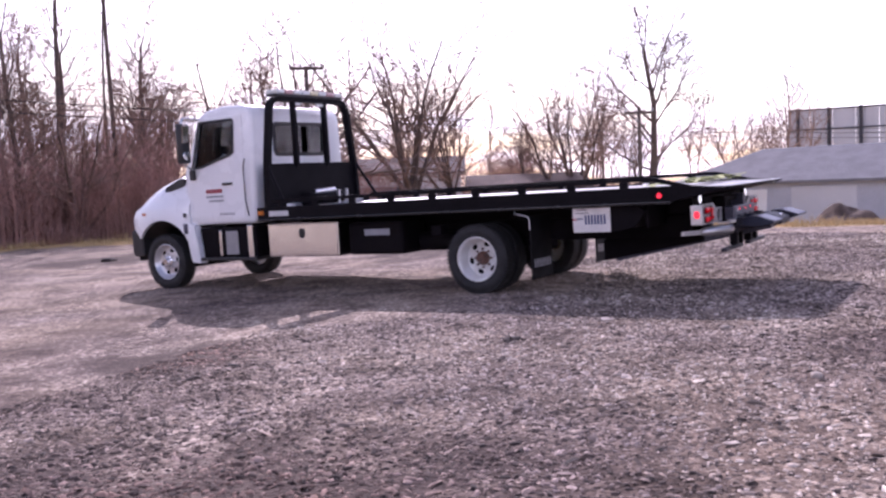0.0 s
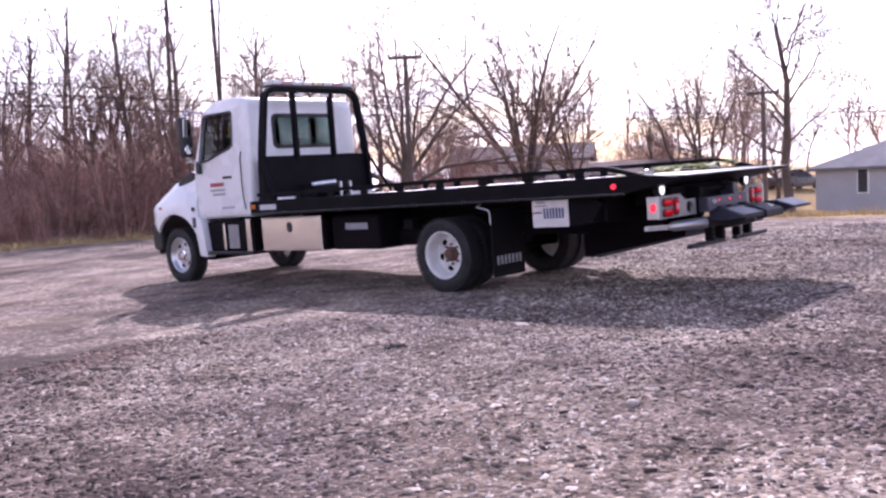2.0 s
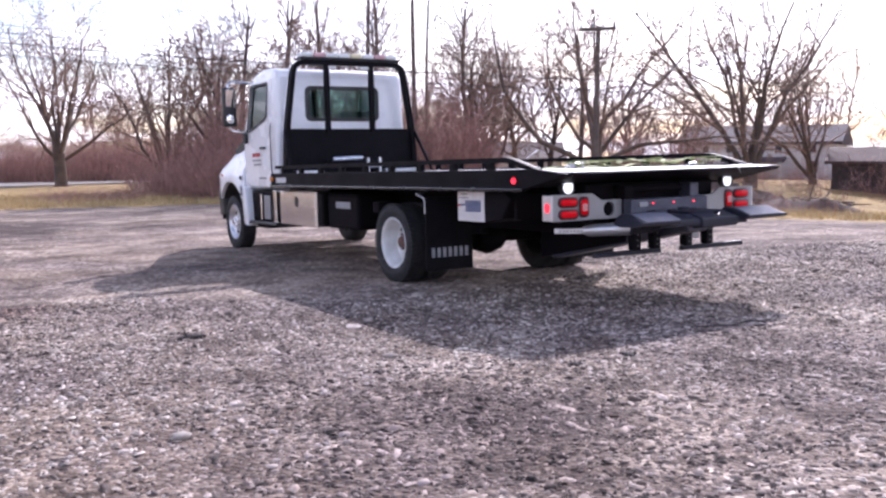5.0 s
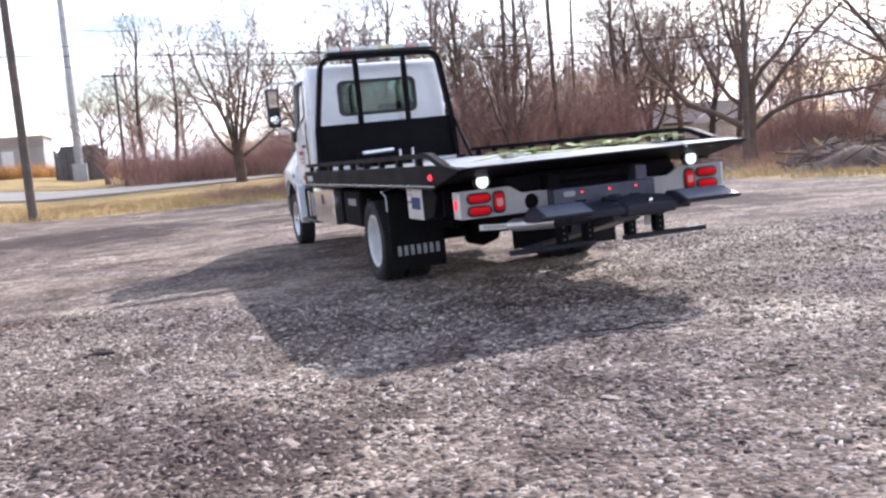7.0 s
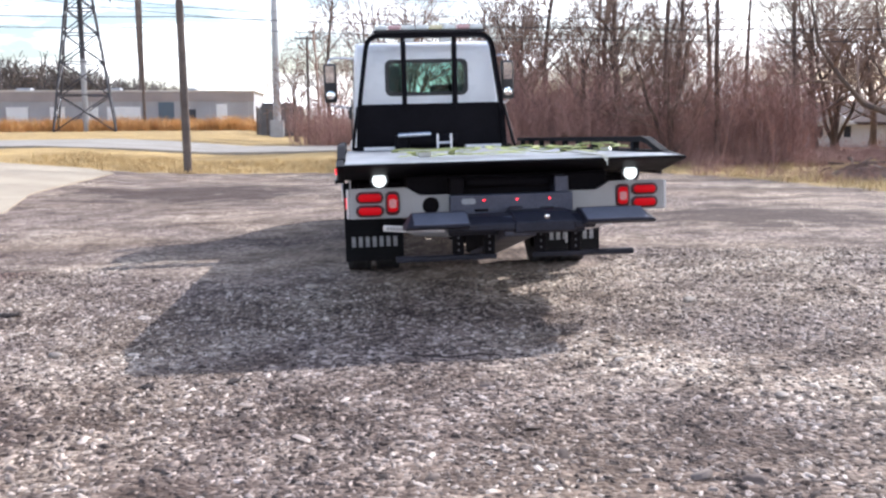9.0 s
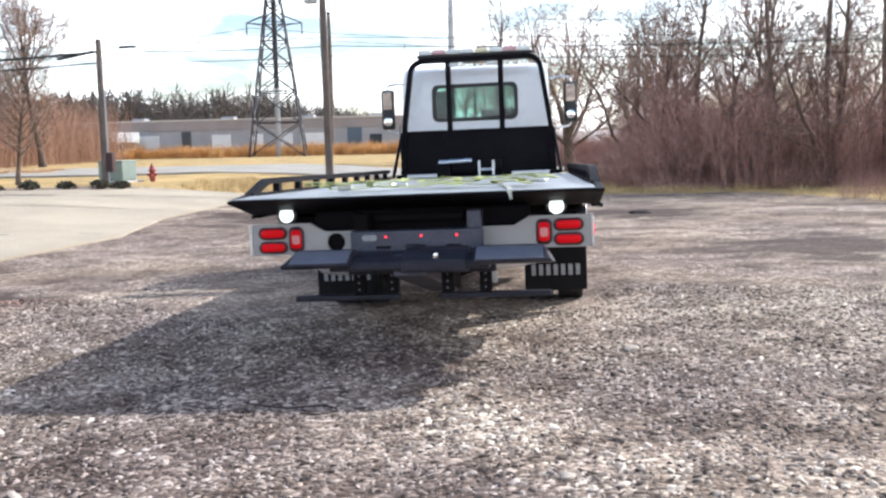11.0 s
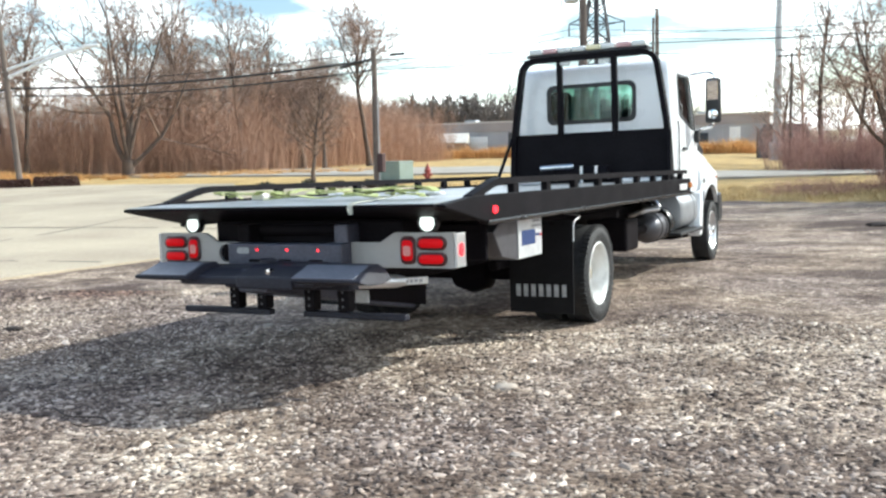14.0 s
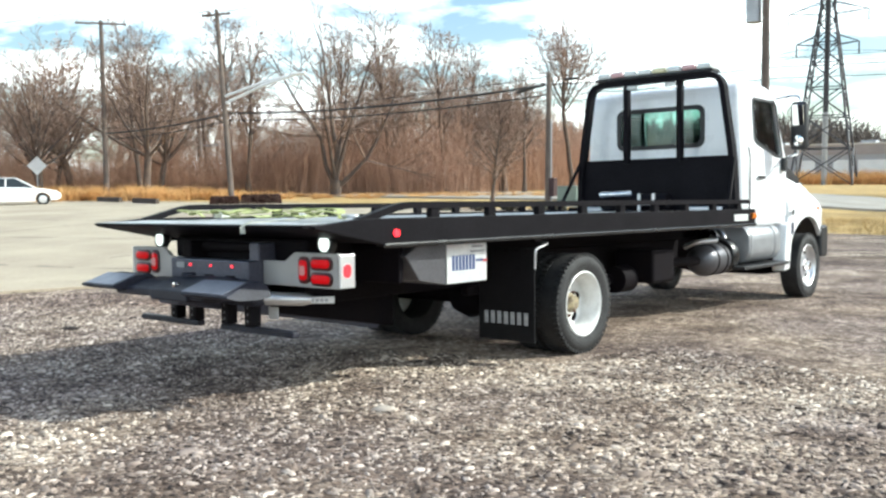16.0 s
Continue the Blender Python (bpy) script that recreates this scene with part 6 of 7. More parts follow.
M_GREENBOX = mat("pale_green_cabinet", (0.21, 0.265, 0.235), 0.6, var=0.12, scale=2)
M_HYDRANT = mat("faded_red_paint", (0.30, 0.05, 0.04), 0.6, var=0.2)
M_EVERGREEN = mat("dark_evergreen", (0.045, 0.055, 0.030), 0.8, var=0.3, scale=8, fine=60, second=(0.085, 0.060, 0.040))
M_MULCH = mat("brown_mulch", (0.17, 0.115, 0.08), 0.95, var=0.3, scale=5, fine=60, bump=0.6, bump_scale=40)
M_REDBUSH = mat("dark_reddish_foliage", (0.085, 0.040, 0.032), 0.9, var=0.3, scale=5, fine=40)
M_DARKTIMBER = mat("shade_dark_timber", (0.085, 0.062, 0.05), 0.9, var=0.3, scale=3, fine=30, bump=0.5, bump_scale=20)
M_KERB = mat("concrete_kerb", (0.50, 0.47, 0.42), 0.9, var=0.15, scale=4)


def on_land(x, y, turn=0):
    return pose(x, y, land(x, y), 0, 0, turn)


def utility_pole(x, y, h, r=0.14, arm=0.0, arm_z=0.3, turn=0, lean=(0, 0), label="weathered wooden utility pole", extra=None, second_arm=False):
    t = thing("utility_pole", label, "pole", pose(x, y, land(x, y), lean[0], lean[1], turn))
    part("post", tube([(0, 0, -0.2), (0, 0, h * 0.5), (0, 0, h)], [r, r * 0.88, r * 0.72], 12), M_POLE, t, "", 40)
    if arm:
        for k, z in enumerate((h - arm_z, h - arm_z - 0.9) if second_arm else (h - arm_z,)):
            a = part("crossarm", box((-arm / 2, -r * 0.8 - 0.05, z - 0.06), (arm / 2, -r * 0.8 + 0.05, z + 0.06), 0.012), M_POLE, t, "wooden crossarm")
            for i in range(4):
                u = (-0.46 + i * 0.3067) * arm
                part("insulator", lathe([(z + 0.06, 0.025), (z + 0.11, 0.045), (z + 0.15, 0.045), (z + 0.18, 0.02)], 10, "z", (u, -r * 0.8, 0)), M_GALV, a, "", 40)
            for s in (-1, 1):
                part("arm_brace", tube([(s * arm * 0.28, -r * 0.8, z - 0.05), (0, -r * 0.8, z - 0.42)], 0.014, 6), M_GALV, a)
    if extra:
        extra(t, h, r)
    return t


def transformer(t, h, r):
    tr = part("transformer", lathe([(h - 4.6, 0.2), (h - 4.58, 0.25), (h - 3.8, 0.25), (h - 3.76, 0.2), (h - 3.74, 0.05)], 20, "z", (-0.42, 0, 0)), M_GALV, t, "grey pole transformer", 40)
    part("bushing", lathe([(h - 3.76, 0.03), (h - 3.5, 0.02)], 8, "z", (-0.42, 0.1, 0)), M_GALV, tr)


def cable_head(t, h, r):
    part("splice", tube([(-1.7, 0.3, h - 0.62), (-0.2, 0, h - 0.42)], 0.055, 10), M_CABLE, t, "black cable splice")
    part("splice", tube([(0.9, -0.3, h - 0.32), (1.6, -0.5, h - 0.34)], 0.05, 10), M_CABLE, t, "black cable splice")
    part("riser", tube([(0.13, 0, 0.1), (0.12, 0, h * 0.66)], 0.03, 8), M_GALV, t, "pale conduit")
    part("meter_box", box((0.10, -0.13, 0.55), (0.34, 0.13, 1.25), 0.03), M_REDBOX, t, "dark meter box")


def pole_arm(t, h, r):
    part("bracket_arm", tube([(0, 0, 4.1), (2.0, 1.2, 4.15)], 0.06, 8), M_GALV, t, "pale steel arm")


utility_pole(16.5, 17.6, 6.3, 0.11, 1.3, 0.12, -47)
utility_pole(29.3, 9.2, 5.6, 0.11, 1.3, 0.25, -65)
utility_pole(-6.8, 23.9, 11.5, 0.15, 0, 0, 0, (0.0, -0.6), "tall dark wooden pole at the lot's edge", transformer)
utility_pole(-14.7, 22.7, 5.2, 0.13, 0, 0, 0, (0, 0.3), "wooden pole with thick cables, a conduit and box", cable_head)
utility_pole(-49.0, 23.7, 11.2, 0.17, 3.0, 0.2, 58, (0, 0), second_arm=False)
utility_pole(-60.4, 38.5, 9.6, 0.16, 0, 0, 0, (0, -0.8), "pale thin wooden pole before the woods", pole_arm)
utility_pole(-4.1, 60.7, 8.0, 0.12, 1.8, 0.2, 0)
utility_pole(-34.3, 145.5, 23.5, 0.40, 0, 0, 0, (0, -0.4), "tall thin pole beyond the road")
utility_pole(-28.0, 117.0, 18.2, 0.22, 0, 0, 0, (0, 0.4), "tall thin pole beyond the road")

# steel pole with a fenced enclosure at its foot
sp = thing("steel_pole", "tall tapered grey steel pole beside a fenced enclosure", "pole", on_land(-8.7, 90.7))
part("post", tube([(0, 0, -0.2), (0, 0, 32)], [0.42, 0.22], 16), M_GALV, sp, "", 40)
part("base_box", box((-0.7, -0.8, 0), (0.7, 0.3, 1.8), 0.05), M_GALV, sp, "grey base cabinet")
enc = thing("enclosure", "grey slatted utility enclosure at the steel pole's foot", "enclosure", on_land(-8.7, 95.0))
for i in range(24):
    part("slat", box((-2.6 + i * 0.22, -0.04, 0), (-2.4 + i * 0.22, 0.04, 3.3 - 0.2 * (i % 2))), M_ENCLOSE if i % 5 else M_POLE, enc)
part("cabinet", box((-2.0, 0.4, 0), (1.8, 2.2, 3.7), 0.04), M_ENCLOSE, enc, "grey cabinet")

# lattice transmission tower
tw = thing("lattice_tower", "grey steel lattice transmission tower with cross arms", "tower", on_land(-34.1, 111.8, 12))
H = 36.0


def leg_at(z, sx, sy):
    w = 3.6 + (0.75 - 3.6) * min(1, z / 22.0)
    return Vector((sx * w, sy * w, z))


corners = ((-1, -1), (1, -1), (1, 1), (-1, 1))
for sx, sy in corners:
    part("leg", tube([leg_at(0, sx, sy), leg_at(22, sx, sy), leg_at(H, sx, sy)], 0.13, 6), M_LATTICE, tw, "", 60)
part("core", tube([(0, 0, 0), (0, 0, 9.0)], 0.34, 10), M_GALV, tw, "pale foot of the central mast", 40)
part("core", tube([(0, 0, 9.0), (0, 0, H)], 0.32, 10), M_LATTICE, tw, "dark central mast", 40)
levels = [0, 4.5, 8.5, 12, 15, 17.5, 20, 22, 24, 26, 28, 30, 32, 34, 36]
for z0, z1 in zip(levels, levels[1:]):
    for (ax0, ay0), (bx0, by0) in zip(corners, corners[1:] + corners[:1]):
        part("brace", tube([leg_at(z0, ax0, ay0), leg_at(z1, bx0, by0)], 0.075, 4), M_LATTICE, tw)
        part("brace", tube([leg_at(z0, bx0, by0), leg_at(z1, ax0, ay0)], 0.075, 4), M_LATTICE, tw)
        part("girt", tube([leg_at(z1, ax0, ay0), leg_at(z1, bx0, by0)], 0.075, 4), M_LATTICE, tw)
for z, w in ((17.2, 3.6), (21.0, 4.6), (27.0, 4.2)):
    for s in (-1, 1):
        for y in (-0.7, 0.7):
            part("arm", tube([(s * 0.7, y, z), (s * w, 0, z + 0.3)], 0.06, 4), M_LATTICE, tw)
            part("arm", tube([(s * 0.7, y, z + 1.5), (s * w, 0, z + 0.3)], 0.06, 4), M_LATTICE, tw)
        part("insulator", tube([(s * w, 0, z + 0.3), (s * w, 0, z - 1.2)], 0.09, 6), M_LATTICE, tw)

# street lamp on a leaning wooden pole
lp = thing("street_lamp", "wooden pole with a bright steel double-arm street lamp", "street lamp", pose(-35.8, 23.6, land(-35.8, 23.6), 0, -3.4, 33))
part("post", tube([(0, 0, -0.2), (0, 0, 5.4), (0, 0, 10.3)], [0.155, 0.135, 0.11], 12), M_POLE, lp, "", 40)
for z0, z1 in ((5.35, 6.15), (5.72, 6.30)):
    part("arm", tube(bent([(0.1, 0, z0), (2.3, 0, z1), (4.1, 0, 6.55)], 0.6), 0.075, 8), M_LAMPARM, lp, "bright steel arm", 50)
part("lamp_head", box((3.8, -0.14, 6.50), (4.6, 0.14, 6.66), 0.06), M_LAMPARM, lp, "pale lamp head")
arm = part("crossarm", box((-0.8, -0.16, 9.95), (0.8, -0.06, 10.07), 0.01), M_POLE, lp)
for u in (-0.72, -0.3, 0.3, 0.72):
    part("insulator", lathe([(10.07, 0.025), (10.12, 0.04), (10.18, 0.02)], 8, "z", (u, -0.11, 0)), M_GALV, arm, "", 40)


def wire(pts, sag, r=0.012, k=10):
    out = []
    for a, b in zip(pts, pts[1:]):
        a, b = Vector(a), Vector(b)
        for i in range(k):
            t = i / k
            out.append(a.lerp(b, t) - Vector((0, 0, sag * 4 * t * (1 - t) * (b - a).length / 40)))
    out.append(Vector(pts[-1]))
    return tube(out, r, 5)


for dz, dy, r, thin in ((0.0, 0.0, 0.045, 0.016), (-0.36, 0.1, 0.028, 0.013), (0.3, -0.1, 0.015, 0.009)):
    w = thing("power_line", "sagging black cable strung between the poles", "cable")
    part("cable", wire([(-49, 23.7 + dy, 4.4 + dz), (-35.9, 23.6 + dy, 5.0 + dz), (-14.7, 22.7 + dy, 4.95 + dz)], 0.55, r), M_CABLE, w)
    part("cable", wire([(-14.7, 22.7 + dy, 4.95 + dz), (-6.8, 25.0 + dy, 5.15 + dz), (16.5, 17.6 + dy, 4.15 + dz), (29.3, 9.2 + dy, 3.5 + dz * 0.5), (60, -14 + dy, 3.6 + dz)], 0.3, thin), M_CABLE, w)
for dz, dx in ((0, 0), (0.9, 0.6), (3.6, -0.4)):
    w = thing("power_line", "thin high wires running to the lattice tower", "cable")
    part("cable", wire([(-190, 130, 17 + dz), (-38 + dx, 111.8, 16.3 + dz), (120, 96, 17 + dz)], 1.2, 0.035, 14), M_CABLE, w)
w = thing("power_line", "thin high wire overhead", "cable")
part("cable", wire([(-70, 15, 11.4), (-49, 23.7, 12.2), (-36.3, 23.6, 10.4), (-7, 25.8, 10.9), (30, 30, 11)], 0.5, 0.014), M_CABLE, w)

# service cabinet, hydrant, planted island
gb = thing("transformer_cabinet", "pale green pad-mounted transformer cabinet on a slab", "cabinet", on_land(-16.3, 27.0, -8))
part("slab", box((-0.8, -0.65, -0.05), (0.8, 0.65, 0.08), 0.02), M_KERB, gb, "concrete slab")
part("body", box((-0.55, -0.5, 0.08), (0.55, 0.5, 0.82), 0.04), M_GREENBOX, gb)
part("lid", box((-0.57, -0.53, 0.80), (0.57, 0.53, 0.88), 0.03), M_GREENBOX, gb)
part("door", box((-0.50, -0.512, 0.14), (0.0, -0.50, 0.76), 0.006), M_GREENBOX, gb)
hy = thing("fire_hydrant", "faded red fire hydrant in the grass", "hydrant", on_land(-15.1, 27.6) @ pose(0, 0, -0.22))
part("barrel", lathe([(-0.1, 0.14), (0.06, 0.14), (0.08, 0.11), (0.62, 0.11), (0.64, 0.15), (0.70, 0.15), (0.72, 0.12), (0.84, 0.08), (0.90, 0.03), (0.98, 0.03)], 18, "z"), M_HYDRANT, hy, "", 40)
part("outlet", tube([(-0.22, 0, 0.5), (0.22, 0, 0.5)], 0.055, 12), M_HYDRANT, hy, "", 40)
part("pumper_outlet", tube([(0, 0, 0.45), (0, -0.2, 0.45)], 0.075, 12), M_HYDRANT, hy, "", 40)


def bush(x, y, r, h, seed, label="small dark clipped evergreen bush on mulch", material=None):
    rng = random.Random(seed)
    b = thing("bush", label, "bush", on_land(x, y, rng.uniform(0, 360)))
    V, F = [], []
    for i in range(260):                       # small leafy sprays over a rough mound
        u, v = rng.uniform(0, 6.283), rng.uniform(0.02, 1) ** 0.6
        q = 1 - 0.25 * rng.random()
        p = Vector((math.cos(u) * r * v * q, math.sin(u) * r * v * q, h * math.sqrt(max(0, 1 - v * v * 0.92)) * q))
        a = Vector((rng.gauss(0, 1), rng.gauss(0, 1), rng.gauss(0.4, 1))).normalized() * 0.10
        c = a.cross(Vector((rng.gauss(0, 1), rng.gauss(0, 1), rng.gauss(0, 1)))).normalized() * 0.035
        k = len(V)
        V += [tuple(p - c), tuple(p + c), tuple(p + a * 0.7 + c * 0.7), tuple(p + a), tuple(p + a * 0.7 - c * 0.7)]
        F.append((k, k + 1, k + 2, k + 3, k + 4))
    raw("foliage", V, F, material or M_EVERGREEN, b)
    part("branchwork", lathe([(0, r * 0.35), (h * 0.4, r * 0.6), (h * 0.75, r * 0.35), (h * 0.8, 0.01)], 9, "z"), M_MULCH, b, "", 60)
    return b


for i, (x, y, r, h) in enumerate(((-16.4, 20.6, 0.45, 0.5), (-15.4, 21.2, 0.38, 0.4), (-14.5, 21.9, 0.45, 0.48), (-13.9, 22.2, 0.42, 0.42), (-18.2, 20.4, 0.55, 0.35), (-17.4, 20.2, 0.4, 0.25))):
    bush(x, y, r * 0.85, h * 0.6, 900 + i)


def low_hedge(x, y, turn, w, d, h, seed):
    """A long low clipped hedge: leafy sprays over a rounded block."""
    rng = random.Random(seed)
    b = thing("low_hedge", "low dark reddish-brown clipped hedge at the street lamp", "hedge", on_land(x, y, turn))
    V, F = [], []
    for i in range(900):
        u, v, z = rng.uniform(-1, 1), rng.uniform(-1, 1), rng.random()
        k = rng.randrange(4)
        u, v, z = (u, v, 1.0) if k == 0 else ((u, -1.0, z) if k < 3 else (rng.choice((-1.0, 1.0)), v, z))
        taper = 1 - 0.10 * z
        p = Vector((u * w / 2 * taper, v * d / 2 * taper, z * h * (0.92 + 0.12 * noise.noise((u * w * 1.3, v, seed))) + 0.02))
        a = Vector((rng.gauss(0, 1), rng.gauss(0, 1), rng.gauss(0.3, 1))).normalized() * 0.11
        c = a.cross(Vector((rng.gauss(0, 1), rng.gauss(0, 1), rng.gauss(0, 1)))).normalized() * 0.04
        n = len(V)
        V += [tuple(p - c), tuple(p + c), tuple(p + a * 0.7 + c * 0.7), tuple(p + a), tuple(p + a * 0.7 - c * 0.7)]
        F.append((n, n + 1, n + 2, n + 3, n + 4))
    raw("foliage", V, F, M_REDBUSH, b)
    part("branchwork", box((-w / 2 + 0.08, -d / 2 + 0.06, -0.05), (w / 2 - 0.08, d / 2 - 0.06, h - 0.08), 0.06), M_MULCH, b)


low_hedge(-33.9, 21.75, 52, 1.4, 0.6, 0.36, 940)
low_hedge(-32.85, 23.25, 50, 2.0, 0.6, 0.46, 941)
# timber wheel stops; the shade on their near side is put into the colour
for x, y, ln in ((-49.2, 21.6, 2.4), (-43.9, 21.0, 3.3), (-38.6, 20.1, 3.0)):
    ks = thing("wheel_stop", "dark timber wheel stop on the forecourt's edge", "wheel stop", on_land(x, y, -8), "wheel stops along the forecourt")
    part("bar", prism([(-0.11, 0.0), (0.11, 0.0), (0.10, 0.30), (-0.10, 0.30)], "x", -ln / 2, ln / 2, 0.02), M_DARKTIMBER, ks)
sg = thing("road_sign", "pale diamond-shaped road sign on a thin post", "road sign", pose(-52.6, 21.0, land(-52.6, 21.0), 0, 0, 65))
part("post", box((-0.03, -0.03, -0.1), (0.03, 0.03, 2.3)), M_GALV, sg)
part("panel", box((-0.42, -0.012, -0.42), (0.42, 0.012, 0.42), 0.004, m=pose(0, -0.05, 2.2, 0, 45, 0)), M_WHITETEXT, sg)


# ---- cars ----
M_CARWHITE = mat("white_car_paint", (0.78, 0.78, 0.78), 0.3, var=0.03, coat=0.6)
M_CARDARK = mat("dark_car_paint", (0.06, 0.055, 0.06), 0.3, var=0.1, coat=0.6)
M_CARGLASS = mat("dark_car_glass", (0.03, 0.035, 0.04), 0.08, var=0.05)


def sedan(x, y, turn, paint, label):
    c = thing("car", label, "car", on_land(x, y, turn))
    body = bmesh.new()
    rows = []
    for u, w, zl, zh in ((-2.30, 0.62, 0.40, 0.72), (-2.22, 0.78, 0.28, 0.92), (-1.5, 0.86, 0.22, 0.99), (-0.5, 0.88, 0.20, 0.95), (0.6, 0.88, 0.20, 0.93), (1.5, 0.86, 0.22, 0.86), (2.12, 0.78, 0.28, 0.74), (2.30, 0.60, 0.38, 0.62)):
        pts = [(-w, zl), (-w - 0.02, (zl + zh) / 2), (-w + 0.03, zh - 0.06), (-w + 0.12, zh), (w - 0.12, zh), (w - 0.03, zh - 0.06), (w + 0.02, (zl + zh) / 2), (w, zl)]
        rows.append([body.verts.new((u, a, z)) for a, z in pts])
    for a, b in zip(rows, rows[1:]):
        for k in range(8):
            body.faces.new((a[k], a[(k + 1) % 8], b[(k + 1) % 8], b[k]))
    body.faces.new(rows[0])
    body.faces.new(rows[-1])
    bmesh.ops.recalc_face_normals(body, faces=body.faces)
    for u in (-1.42, 1.42):
        body = cut(body, lathe([(-1.2, 0.36), (1.2, 0.36)], 24, "y", (u, 0, 0.32)))
    part("body", body, paint, c, "", 40)
    cabin = bmesh.new()
    quad = [(-1.75, 0.95, 0.76), (-0.95, 1.40, 0.60), (0.15, 1.42, 0.60), (1.05, 0.90, 0.76)]
    L = [[cabin.verts.new((u, s * w, z)) for u, z, w in quad] for s in (-1, 1)]
    cabin.faces.new(L[0])
    cabin.faces.new(list(reversed(L[1])))
    for i in range(4):
        j = (i + 1) % 4
        cabin.faces.new((L[0][i], L[0][j], L[1][j], L[1][i]))
    part("glasshouse", cabin, M_CARGLASS, c, "dark windows")
    part("roof", prism([(-1.0, 1.39), (0.2, 1.41), (0.1, 1.455), (-0.85, 1.445)], "y", -0.61, 0.61, 0.02), paint, c)
    for s in (-1, 1):
        for a, b in (((-1.75, 0.95, 0.77), (-0.95, 1.41, 0.61)), ((-0.35, 0.95, 0.775), (-0.32, 1.41, 0.61)), ((1.05, 0.91, 0.77), (0.15, 1.42, 0.61))):
            part("pillar", tube([(a[0], s * a[2], a[1]), (b[0], s * b[2], b[1])], 0.04, 6), paint, c)
        part("tail_lamp", box((-2.29, s * 0.68 - 0.14, 0.66), (-2.18, s * 0.68 + 0.14, 0.80), 0.02), M_REDRIM, c)
        part("headlamp", box((2.08, s * 0.62 - 0.16, 0.56), (2.24, s * 0.62 + 0.16, 0.68), 0.03), M_CLEAR, c)
        for u in (-1.42, 1.42):
            w = part("wheel", lathe([(-0.1, 0.2), (-0.11, 0.29), (-0.08, 0.32), (0.08, 0.32), (0.11, 0.29), (0.1, 0.2)], 24, "y", (u, s * 0.78, 0.32)), M_RUBBER, c, "", 40)
            part("hubcap", lathe([(-0.02, 0.002), (-0.015, 0.14), (0, 0.20)] if s < 0 else [(0.02, 0.002), (0.015, 0.14), (0, 0.20)], 20, "y", (u, s * 0.89, 0.32)), M_BRUSHED, w, "", 40)
    return c


sedan(-43.6, 15.4, 65, M_CARWHITE, "white sedan parked on the concrete forecourt")
sedan(47.8, 21.6, -75, M_CARDARK, "dark car parked by the houses")
sedan(54.0, 22.5, -20, M_CARWHITE, "pale car parked by the houses")
sedan(57.5, 19.0, -20, M_CARDARK, "dark car parked by the houses")

# ---- buildings ----
M_SIDING = mat("pale_blue_grey_siding", (0.47, 0.49, 0.54), 0.8, var=0.08, scale=1, fine=10)
M_CREAM = mat("cream_siding", (0.62, 0.58, 0.53), 0.8, var=0.08, scale=1)
M_WHITEWALL = mat("white_wall", (0.84, 0.84, 0.83), 0.8, var=0.08, scale=0.6)
M_SHINGLE = mat("grey_shingles", (0.21, 0.21, 0.225), 0.9, var=0.15, scale=1.2, fine=14, bump=0.5, bump_scale=8)
M_BROWNROOF = mat("brown_shingles", (0.10, 0.062, 0.055), 0.9, var=0.15, scale=1.2, fine=14)
M_DARKWOOD = mat("dark_brown_boards", (0.06, 0.045, 0.045), 0.9, var=0.2)
M_PANE = mat("dark_window_pane", (0.05, 0.06, 0.075), 0.1, var=0.1)
M_WAREBAND = mat("dull_brown_grey_cladding", (0.36, 0.32, 0.31), 0.7, var=0.15, scale=0.3)
M_WAREHOUSE = mat("weathered_grey_cladding", (0.40, 0.40, 0.42), 0.7, var=0.15, scale=0.3)
M_METALWALL = mat("grey_metal_cladding", (0.60, 0.61, 0.63), 0.6, var=0.1, scale=0.3)
M_DOORBLUE = mat("blue_grey_door", (0.11, 0.15, 0.19), 0.6, var=0.1)


def wall_part(name, parent, x, z, w, h, material, side="front", depth=0.06, label="", y=0.0):
    """A window, door or panel set on the front (-y) or the left end (-x) of a building."""
    if side == "front":
        return part(name, box((x - w / 2, y - depth, z), (x + w / 2, y + 0.02, z + h), 0.012), material, parent, label)
    return part(name, box((y - depth, x - w / 2, z), (y + 0.02, x + w / 2, z + h), 0.012), material, parent, label)


